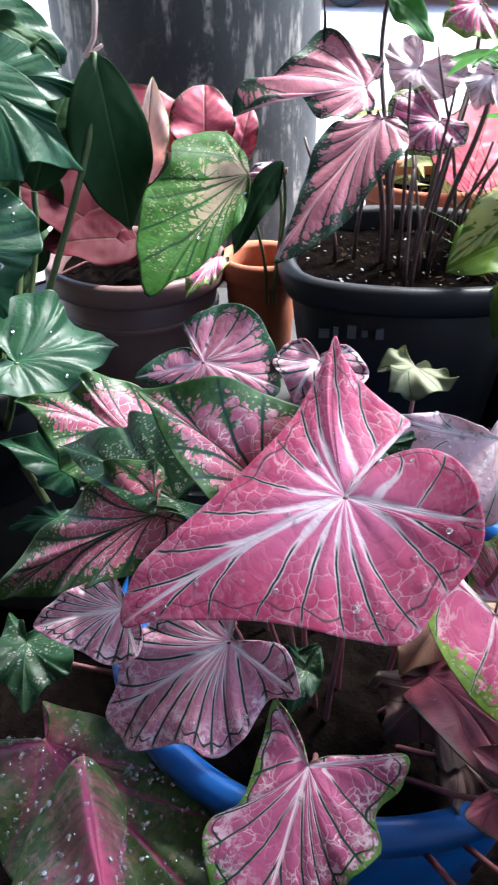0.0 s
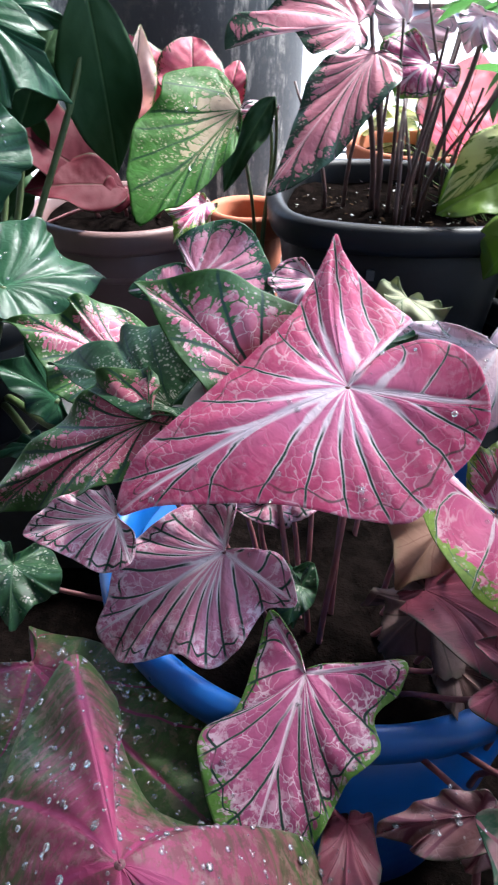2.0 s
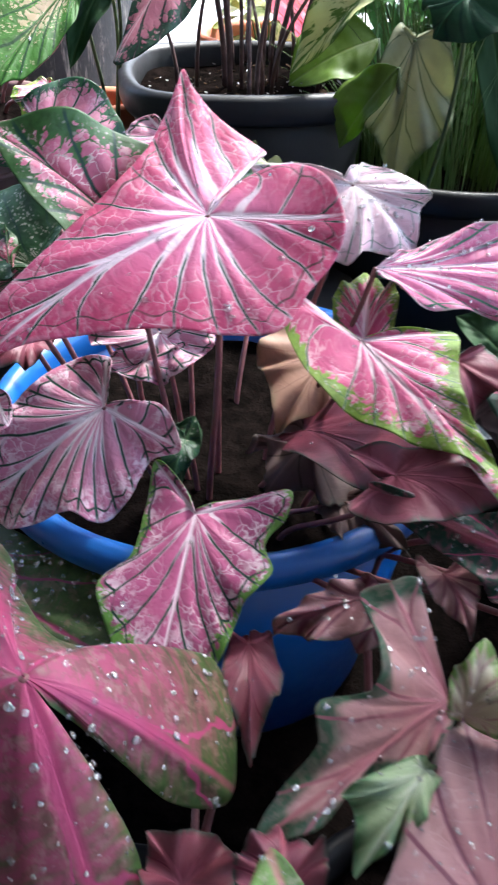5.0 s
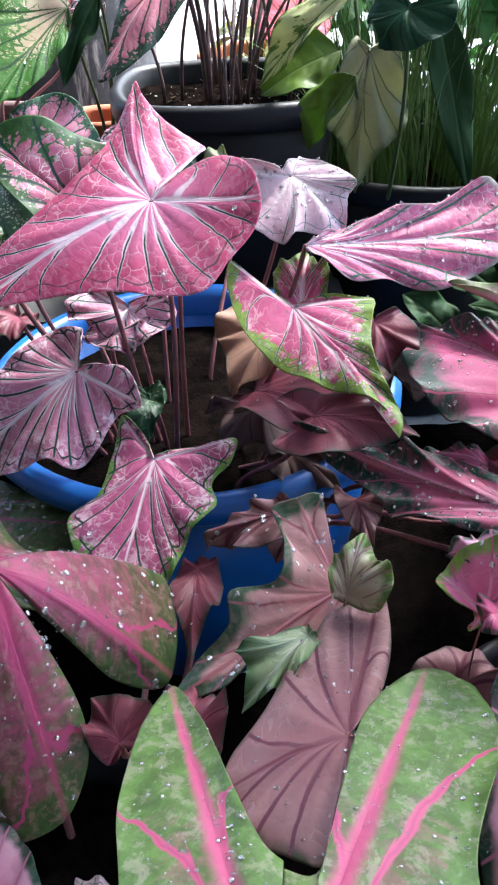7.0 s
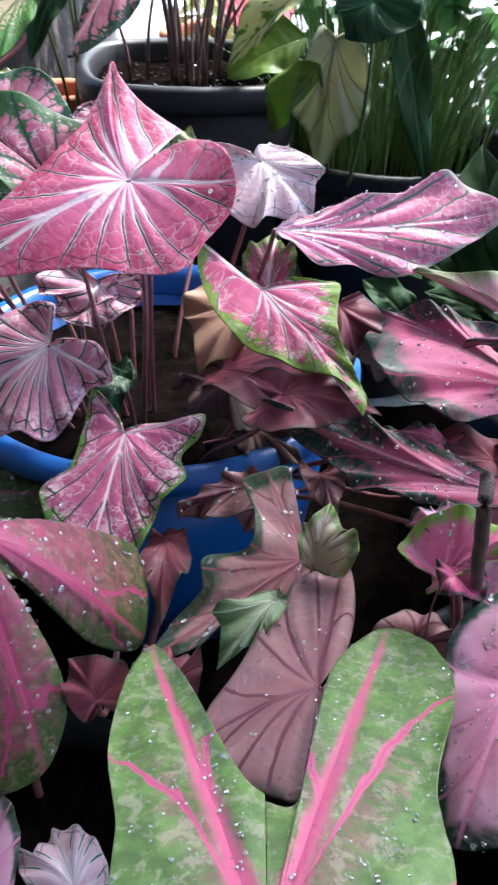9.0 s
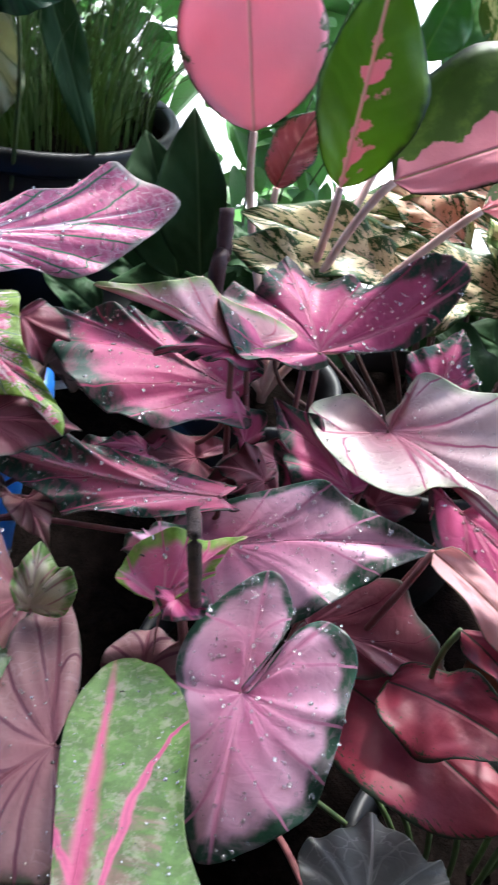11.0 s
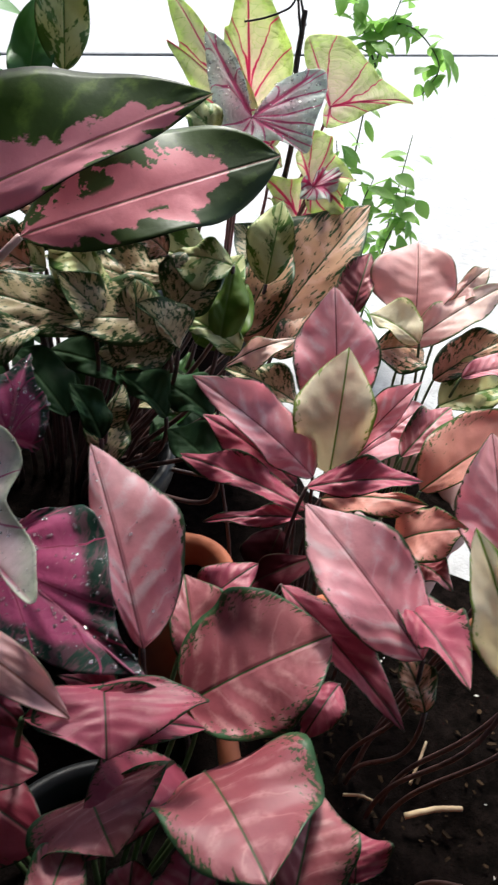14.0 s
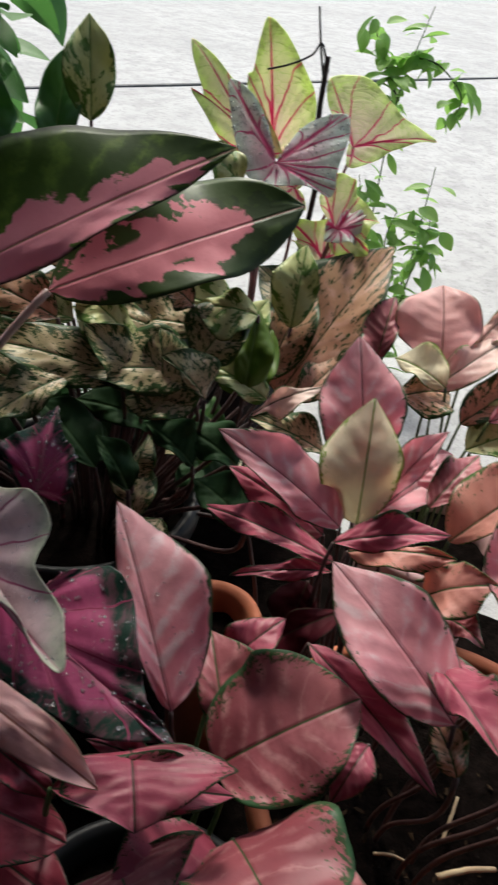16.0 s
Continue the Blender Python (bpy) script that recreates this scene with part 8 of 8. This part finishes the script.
blade(agback_plant, "camopink", (1.011, 0.043, 0.601), (1.1, 0.01, 0.647), (-0.515, -0.234, 0.825), 0.0305, 0.0224, root=(0.991, 0.035, 0.4), stem="greenstalk", stem_r=0.0016)
blade(agback_plant, "camogreen", (0.997, 0.02, 0.583), (1.079, -0.024, 0.606), (-0.395, -0.279, 0.875), 0.0404, 0.0248, root=(0.986, 0.027, 0.4), stem="greenstalk", stem_r=0.0016)
blade(agback_plant, "hotpink", (1.012, 0.012, 0.621), (1.081, -0.041, 0.642), (-0.461, -0.266, 0.847), 0.0213, 0.0115, root=(0.991, 0.024, 0.4), stem="greenstalk", stem_r=0.0016)
blade(agback_plant, "camopink", (0.958, 0.098, 0.627), (1.03, 0.074, 0.617), (-0.038, -0.493, 0.869), 0.0230, 0.0369, root=(0.972, 0.054, 0.4), stem="greenstalk", stem_r=0.0016)
blade(agback_plant, "peach", (0.828, -0.066, 0.599), (0.922, -0.109, 0.672), (-0.644, -0.12, 0.755), 0.0412, 0.0205, root=(0.927, -0.004, 0.4), stem="greenstalk", stem_r=0.0016)
blade(agback_plant, "pink", (0.83, -0.036, 0.619), (0.912, -0.032, 0.644), (-0.269, -0.218, 0.938), 0.0178, 0.0176, root=(0.928, 0.007, 0.4), stem="greenstalk", stem_r=0.0016)
lime_plant = thing("caladium_plant", (1.06, 0.44, 0.45), "lime green leaves with red veins by the road, backlit", "plant")
caladium(lime_plant, "limevein", (1.072, 0.47, 0.776), (1.024, 0.574, 0.904), (-0.398, -0.78, 0.483), (0.1196, 0.04), (0.0872, -0.025), (-0.0103, 0.0301), (-0.0103, -0.0315), root=(1.064, 0.449, 0.45), ruffle=0.01, wave=0.002, blunt=0.4, stem="pinkstalk", stem_r=0.0022)
caladium(lime_plant, "limevein", (1.098, 0.474, 0.781), (1.113, 0.525, 0.938), (-0.616, -0.731, 0.295), (0.0937, 0.0325), (0.0732, -0.0583), (-0.01, 0.0213), (-0.01, -0.0377), root=(1.072, 0.45, 0.45), ruffle=0.01, wave=0.002, blunt=0.4, stem="pinkstalk", stem_r=0.0022)
caladium(lime_plant, "paletop", (1.031, 0.403, 0.793), (1.06, 0.336, 0.766), (-0.503, -0.503, 0.704), (0.0686, 0.0438), (-0.013, -0.0372), (0.0333, 0.1055), (-0.116, 0.0616), root=(1.051, 0.427, 0.45), drops=300, drop=0.0013, arch=0.003, wave=0.004, ruffle=0.012, stem="pinkstalk", stem_r=0.0022, shape={0: (-0.0007, 0.0073), 1: (-0.0002, 0.0638), 2: (0.0333, 0.1055), 3: (0.0534, 0.0913), 4.7: (0.0686, 0.0438), 6.5: (0.0812, 0.0147), 9: (0.0453, -0.0092), 10.5: (0.0171, -0.0311), 11.8: (-0.013, -0.0372), 12.8: (-0.0584, -0.0068), 13.5: (-0.0906, 0.0267), 14: (-0.116, 0.0616), 14.6: (-0.0822, 0.0595), 15.3: (-0.0403, 0.037), 16: (-0.0078, 0.0075)})
caladium(lime_plant, "limevein", (1.265, 0.464, 0.774), (1.381, 0.395, 0.79), (-0.403, -0.51, 0.76), (0.0706, 0.0691), (0.0551, -0.0163), (-0.0127, 0.1221), (-0.0139, -0.0346), root=(1.121, 0.447, 0.45), ruffle=0.01, wave=0.002, stem="pinkstalk", stem_r=0.0022)
caladium(lime_plant, "limevein", (1.088, 0.335, 0.72), (1.127, 0.294, 0.74), (-0.649, -0.273, 0.71), (0.0376, 0.0554), (0.0384, -0.0491), (-0.007, 0.0651), (-0.0047, -0.0364), root=(1.068, 0.408, 0.45), stem="pinkstalk", stem_r=0.0022)
caladium(lime_plant, "paletop", (1.076, 0.32, 0.726), (1.092, 0.291, 0.712), (-0.418, -0.587, 0.693), (0.0207, 0.0318), (0.0015, -0.0233), (-0.0022, 0.0298), (-0.0172, -0.0018), root=(1.065, 0.404, 0.45), stem="pinkstalk", stem_r=0.0022)
caladium(lime_plant, "limevein", (1.08, 0.408, 0.753), (1.037, 0.451, 0.751), (-0.489, -0.448, 0.748), (0.0197, 0.0363), (0.0397, -0.0199), (-0.0177, 0.0312), (-0.0137, -0.0189), root=(1.066, 0.43, 0.45), stem="pinkstalk", stem_r=0.0022)
blade(lime_plant, "camogreen", (0.976, 0.296, 0.658), (1.001, 0.337, 0.69), (-0.441, -0.381, 0.813), 0.0209, 0.0173, root=(1.035, 0.397, 0.45), stem="pinkstalk", stem_r=0.0022)
caladium(lime_plant, "limevein", (1.094, 0.35, 0.67), (1.07, 0.4, 0.711), (-0.387, -0.692, 0.61), (0.0475, 0.0216), (0.028, -0.0394), (-0.0058, 0.0173), (-0.0104, -0.0249), root=(1.07, 0.413, 0.45), stem="pinkstalk", stem_r=0.0022)


# ---------------------------------------------------------------- loose stems, twigs and the vine
def bare_stem(name, label, points, radii, material, category="stem", sides=9):
    a = Vector(points[0])
    p = thing(name, a, label, category)
    pts = [Vector(q) - a for q in points]
    line = [Vector(v) for v in catmull(pts, 6)]
    for i, v in enumerate(line[1:], 1):
        line[i] = v + Vector([noise.noise((i * 0.9, k * 7, points[0][0] * 30)) for k in range(3)]) * radii[0] * 0.22
    tube("stalk", line, radii, material, p, sides)
    return p


bare_stem("cut_stalk", "dry brown stump of a cut stalk", [(0.35, 0.19, 0.40), (0.262, 0.085, 0.60), (0.233, 0.052, 0.689), (0.239, 0.072, 0.708)], (0.0036, 0.0040), BARK)
bare_stem("thick_stalk", "thick speckled purple stalk with a cut top", [(0.455, 0.40, 0.30), (0.423, 0.397, 0.63), (0.434, 0.411, 0.664), (0.44, 0.426, 0.7)], (0.0085, 0.0072), STALK["stubstalk"])
bare_stem("twig", "bare dark twig standing among lime leaves", [(1.07, 0.44, 0.30), (1.095, 0.387, 0.712), (1.114, 0.414, 0.835), (1.123, 0.423, 0.911)], (0.0040, 0.0036), BARK)
bare_stem("wire_hook", "thin black bent wire by the lime leaves", [(1.127, 0.422, 0.893), (1.11, 0.425, 0.925), (1.101, 0.431, 0.911), (1.082, 0.449, 0.897), (1.062, 0.468, 0.888)], (0.0016, 0.0012), BLACKPLASTIC, "wire", 6)
bare_stem("wire_hook", "thin black bent wire by the lime leaves", [(1.122, 0.419, 0.874), (1.105, 0.421, 0.919), (1.098, 0.428, 0.966)], (0.0018, 0.0014), BLACKPLASTIC, "wire", 6)
bare_stem("hanging_string", "thin string hanging above a pink leaf", [(0.033, 0.965, 0.95), (0.032, 0.967, 0.97), (0.03, 0.969, 1.012), (0.02, 0.95, 2.62)], (0.0009, 0.0009), BLACKPLASTIC, "string", 6)
bare_stem("dry_vine", "dry grey vine hanging on the pillar", [(-0.30, 1.60, 1.30), (-0.341, 1.438, 1.012), (-0.344, 1.402, 0.936), (-0.35, 1.396, 0.895), (-0.366, 1.389, 0.871), (-0.336, 1.399, 0.887)], (0.006, 0.003), STALK["palestalk"], "vine")

LITTER = plain("dark_leaf_litter", (0.010, 0.007, 0.005), (0.055, 0.034, 0.02), 60, 0.95, 0.5, 0.001, spec=0.03)


def soil_litter(at, r, count, seed, material=None, lo=0.0012, hi=0.0034, label="white grit sprinkled on dark soil", kind="grit"):
    """Crumbs on a pot's soil, as one loose sprinkling."""
    rng = random.Random(seed)
    verts, faces = [], []
    for _ in range(count):
        a, q = rng.uniform(0, math.tau), r * math.sqrt(rng.random())
        c = Vector((q * math.cos(a), q * math.sin(a), 0.003))
        w = rng.uniform(lo, hi)
        turn = Euler((rng.uniform(-0.5, 0.5), rng.uniform(-0.5, 0.5), rng.uniform(0, math.tau))).to_matrix()
        k = len(verts)
        for z in (-0.12, 0.12):
            for x, y in ((-1, -0.3), (-0.2, -0.45), (1, -0.2), (0.8, 0.35), (-0.6, 0.4)):
                verts.append(c + turn @ Vector((x * rng.uniform(0.7, 1.1), y * rng.uniform(0.6, 1.2), z)) * w)
        faces += [tuple(k + m for m in (4, 3, 2, 1, 0)), tuple(k + 5 + m for m in range(5))]
        faces += [(k + m, k + (m + 1) % 5, k + 5 + (m + 1) % 5, k + 5 + m) for m in range(5)]
    ob = solid("soil_litter", verts, faces, material or WHITEBIT, None, smooth=False)
    ob.location = at
    return tagged(ob, label, kind, kind="stuff")


soil_litter((0.145, 0.975, 0.686), 0.13, 90, 5)
soil_litter((0.735, -0.17, 0.377), 0.14, 14, 6)
soil_litter((0.735, -0.17, 0.377), 0.16, 130, 7, LITTER, 0.002, 0.006, "brown bark chips and dry bits on the soil", "litter")
soil_litter((0.145, 0.975, 0.686), 0.13, 80, 8, LITTER, 0.002, 0.006, "brown bark chips on the potting soil", "litter")


def straw(at, turn, length, r):
    p = bare_stem("straw_bit", "dry straw stalk lying on the soil", [at, (at[0] + length * 0.5 * math.cos(turn), at[1] + length * 0.5 * math.sin(turn), at[2] + 0.006), (at[0] + length * math.cos(turn), at[1] + length * math.sin(turn), at[2] + 0.002)], (r, r * 0.8), STRAW, "straw", 7)
    p["group"] = "straw on the soil"


for at, turn, length, r in (((0.690, -0.215, 0.392), -0.6, 0.055, 0.0030), ((0.72, -0.20, 0.390), 0.3, 0.05, 0.0016), ((0.665, -0.165, 0.388), -1.0, 0.03, 0.0016)):
    straw(at, turn, length, r)


def small_blade(length, width, seed):
    """A small pointed leaf mesh for the far foliage, lying along x."""
    rng = random.Random(seed)
    verts, faces, nu = [], [], 6
    at = [[], [], [], []]
    for i in range(nu + 1):
        u = i / nu
        w = math.sin(math.pi * min(1, u * 0.96 + 0.03)) ** 0.8 * width
        for v in (-1, -0.5, 0, 0.5, 1):
            verts.append((u * length, v * w, -0.25 * length * u * u + 0.25 * abs(v) * w))
            for k, q in enumerate((abs(v), u, u * 6 - abs(v), abs(v) * w)):
                at[k].append(q)
    for i in range(nu):
        for j in range(4):
            a = i * 5 + j
            faces.append((a, a + 5, a + 6, a + 1))
    return verts, faces, at


def leafy_vine(name, label, stems, count, lo, hi, skin, seed, clump=None):
    rng = random.Random(seed)
    base = Vector(stems[0][0])
    p = thing(name, base, label, "plant")
    lines = []
    for s in stems:
        line = [Vector(v) for v in catmull([Vector(q) - base for q in s], 8)]
        tube("stem", line, (0.0022, 0.0010), STALK["greenstalk"], p, 6)
        lines.append(line)
    meshes = []
    for k in range(4):
        v, f, at = small_blade(1.0, 0.19 + 0.05 * k, k)
        me = bpy.data.meshes.new("leaf")
        me.from_pydata(v, [], f)
        for key, vals in zip(("edge", "along", "lat", "mid"), at):
            me.attributes.new(key, "FLOAT", "POINT").data.foreach_set("value", vals)
        me.polygons.foreach_set("use_smooth", [True] * len(f))
        me.materials.append(SKIN[skin])
        meshes.append(me)
    for k in range(count):
        line = lines[k % len(lines)]
        c = line[int(rng.random() ** 1.2 * (len(line) - 1))]
        s = rng.uniform(lo, hi)
        ob = new("leaf", meshes[k % 4])
        ob.parent = p
        off = Vector((rng.uniform(-1, 1), rng.uniform(-1, 1), rng.uniform(-0.6, 0.8))) * s * 0.5
        ob.matrix_local = Matrix.Translation(c + off) @ Euler((rng.uniform(-0.7, 0.7), rng.uniform(-0.5, 0.9), rng.uniform(0, math.tau))).to_matrix().to_4x4() @ Matrix.Scale(s, 4)
    return p


leafy_vine("climbing_vine", "thin green climbing vine with small leaves by the road", [
    [(1.58, 0.58, GROUND), (1.691, 0.694, 0.416), (1.724, 0.726, 0.556), (1.75, 0.745, 0.692), (1.763, 0.75, 0.769), (1.78, 0.744, 0.845), (1.797, 0.733, 0.929)],
    [(1.62, 0.58, GROUND), (1.747, 0.615, 0.423), (1.773, 0.627, 0.506), (1.804, 0.643, 0.635)],
    [(1.761, 0.747, 0.748), (1.742, 0.789, 0.815), (1.724, 0.826, 0.89)],
    [(1.78, 0.742, 0.835), (1.811, 0.694, 0.824), (1.835, 0.642, 0.771), (1.816, 0.654, 0.713)]], 150, 0.024, 0.060, "vinegreen", 11)
leafy_vine("leafy_shrub", "low shrub of small green leaves by the road", [
    [(1.50, 0.50, GROUND), (1.633, 0.589, 0.415), (1.647, 0.624, 0.501), (1.668, 0.626, 0.559)],
    [(1.54, 0.50, GROUND), (1.664, 0.556, 0.435), (1.695, 0.554, 0.507), (1.709, 0.57, 0.572)],
    [(1.50, 0.52, GROUND), (1.617, 0.63, 0.441), (1.623, 0.677, 0.535), (1.627, 0.711, 0.619)]], 120, 0.035, 0.065, "vinegreen", 12)


def fine_grass(at, r, count, h, seed):
    """Many thin upright stems with narrow leaves, one loose mass."""
    rng = random.Random(seed)
    verts, faces = [], []
    for _ in range(count):
        a, q = rng.uniform(0, math.tau), r * math.sqrt(rng.random())
        x, y = q * math.cos(a), q * math.sin(a)
        lean = Vector((x, y, 0)) * rng.uniform(0.1, 0.8) + Vector((rng.uniform(-1, 1), rng.uniform(-1, 1), 0)) * 0.05
        w = rng.uniform(0.0012, 0.0028)
        side = Vector((math.cos(a * 3), math.sin(a * 3), 0)) * w
        hh = h * rng.uniform(0.5, 1.15)
        s = len(verts)
        for i in range(6):
            u = i / 5
            c = Vector((x, y, 0)) + lean * u * u + Vector((0, 0, hh * u * (1 - 0.25 * u)))
            q = 1 - 0.85 * u
            verts += [c - side * q, c + side * q]
        for i in range(5):
            faces.append((s + 2 * i, s + 2 * i + 1, s + 2 * i + 3, s + 2 * i + 2))
    ob = solid("fine_grass", verts, faces, STALK["grassgreen"])
    ob.location = at
    return tagged(ob, "dense fine green stems filling the wide black pot", "grass", kind="stuff")


fine_grass((0.44, 1.02, 0.572), 0.17, 700, 0.30, 21)
leafy_vine("bushy_plant", "bushy green plant rising from the wide black pot", [
    [(0.40, 1.05, 0.575), (0.36, 1.08, 0.72), (0.30, 1.08, 0.84), (0.24, 1.05, 0.93)],
    [(0.46, 1.06, 0.575), (0.48, 1.10, 0.74), (0.50, 1.12, 0.86), (0.54, 1.10, 0.95)],
    [(0.44, 1.10, 0.575), (0.43, 1.15, 0.75), (0.42, 1.17, 0.88), (0.40, 1.15, 0.97)],
    [(0.52, 1.08, 0.575), (0.58, 1.13, 0.74), (0.64, 1.15, 0.86), (0.70, 1.12, 0.92)]], 330, 0.04, 0.085, "leafgreen", 31)
leafy_vine("variegated_plant", "small yellow-green variegated plant in the rear terracotta pot", [
    [(0.22, 1.50, 0.63), (0.20, 1.50, 0.70), (0.17, 1.48, 0.78)], [(0.25, 1.50, 0.63), (0.28, 1.49, 0.70), (0.31, 1.47, 0.76)], [(0.24, 1.52, 0.63), (0.24, 1.52, 0.74)]], 26, 0.06, 0.11, "camogreen", 41)
leafy_vine("bushy_plant", "bushy green plant behind the pale pink stalks", [
    [(0.74, 0.86, GROUND), (0.72, 0.86, 0.55), (0.66, 0.84, 0.80), (0.60, 0.82, 0.98)],
    [(0.78, 0.88, GROUND), (0.80, 0.86, 0.60), (0.84, 0.84, 0.82), (0.88, 0.82, 1.0)],
    [(0.76, 0.84, GROUND), (0.78, 0.80, 0.50), (0.80, 0.74, 0.66), (0.82, 0.70, 0.78)]], 150, 0.05, 0.10, "leafgreen", 51)
leafy_vine("bushy_plant", "tall broad-leaved green plant behind the wide black pot", [
    [(0.66, 1.30, GROUND), (0.64, 1.28, 0.6), (0.58, 1.24, 0.85), (0.52, 1.20, 1.02)],
    [(0.70, 1.32, GROUND), (0.72, 1.30, 0.62), (0.76, 1.26, 0.86), (0.78, 1.22, 1.04)],
    [(0.90, 1.10, GROUND), (0.92, 1.06, 0.60), (0.96, 1.02, 0.84), (1.0, 1.0, 1.0)],
    [(0.86, 1.12, GROUND), (0.84, 1.08, 0.60), (0.80, 1.04, 0.80), (0.76, 1.0, 0.95)]], 300, 0.07, 0.15, "leafgreen", 61)


leafy_vine("dark_undergrowth", "low dark green undergrowth below the speckled leaves", [
    [(0.66, 0.56, GROUND), (0.64, 0.55, 0.40), (0.60, 0.52, 0.52), (0.54, 0.50, 0.60)],
    [(0.72, 0.58, GROUND), (0.72, 0.56, 0.40), (0.72, 0.52, 0.54), (0.70, 0.48, 0.62)],
    [(0.84, 0.52, GROUND), (0.84, 0.50, 0.38), (0.85, 0.46, 0.50), (0.86, 0.42, 0.58)],
    [(0.60, 0.62, GROUND), (0.58, 0.62, 0.40), (0.52, 0.60, 0.52), (0.46, 0.58, 0.58)]], 240, 0.05, 0.10, "darkblade", 71)


# ---------------------------------------------------------------- parked car across the road
def parked_car(at, turn):
    paint = plain("salmon_car_paint", (0.62, 0.22, 0.22), (0.60, 0.21, 0.21), 2, 0.25, 0.02, coat=0.6)
    rubber = plain("grey_tyre_rubber", (0.03, 0.032, 0.038), (0.05, 0.05, 0.055), 30, 0.7)
    steel = plain("silver_rim", (0.6, 0.6, 0.6), (0.5, 0.5, 0.5), 20, 0.35, metal=0.8)
    glass = plain("dark_car_glass", (0.02, 0.025, 0.03), (0.03, 0.03, 0.035), 5, 0.08)
    car = thing("car", at, "parked salmon-pink car across the road", "car")
    car.rotation_euler = (0, 0, radians(turn))
    side = [(-2.0, 0.30), (-2.05, 0.62), (-1.95, 0.82), (-1.1, 0.93), (-0.45, 1.38), (0.85, 1.42), (1.55, 0.98), (2.0, 0.90), (2.1, 0.55), (2.05, 0.28)]
    bm = bmesh.new()
    a = [bm.verts.new((x, -0.82, z)) for x, z in side]
    b = [bm.verts.new((x, 0.82, z)) for x, z in side]
    bm.faces.new(a)
    bm.faces.new(b[::-1])
    for i in range(len(side)):
        k = (i + 1) % len(side)
        bm.faces.new((a[i], b[i], b[k], a[k]))
    bmesh.ops.recalc_face_normals(bm, faces=bm.faces[:])
    bmesh.ops.bevel(bm, geom=bm.edges[:], offset=0.07, segments=3, affect="EDGES")
    part("body", bm, paint, car)
    box("windscreen", (-0.30, -0.828, 0.98), (0.90, -0.80, 1.30), glass, car, 0.01)
    for x in (-1.25, 1.30):
        for y in (-0.78, 0.62):
            tyre = lathe("wheel", [(0.20, -0.08), (0.28, -0.10), (0.315, -0.08), (0.32, 0.0), (0.315, 0.08), (0.28, 0.10), (0.20, 0.08)], rubber, car, 32)
            tyre.matrix_local = pose(x, y + 0.08, 0.32, 90, 0, 0)
            lathe("rim", [(0.02, -0.03), (0.08, -0.05), (0.16, -0.06), (0.205, -0.085), (0.205, 0.08), (0.02, 0.07)], steel, tyre, 32)
    return car


parked_car((1.46, 11.74, GROUND), -0.9)


# bare leaning stalks that fill the black pot
rng = random.Random(77)
for k in range(16):
    a, q = rng.uniform(0, math.tau), rng.uniform(0.02, 0.10)
    foot = Vector((0.145 + q * math.cos(a), 0.975 + q * math.sin(a), 0.685)) - blackpot_plant.location
    lean = Vector((rng.uniform(-0.05, 0.09), rng.uniform(-0.03, 0.06), rng.uniform(0.12, 0.24)))
    tube("petiole", bezier(foot, foot + Vector((0, 0, lean.z * 0.5)), foot + lean * 0.7, foot + lean, 8), (0.0028, 0.0016), STALK["darkstalk"], blackpot_plant, 7)
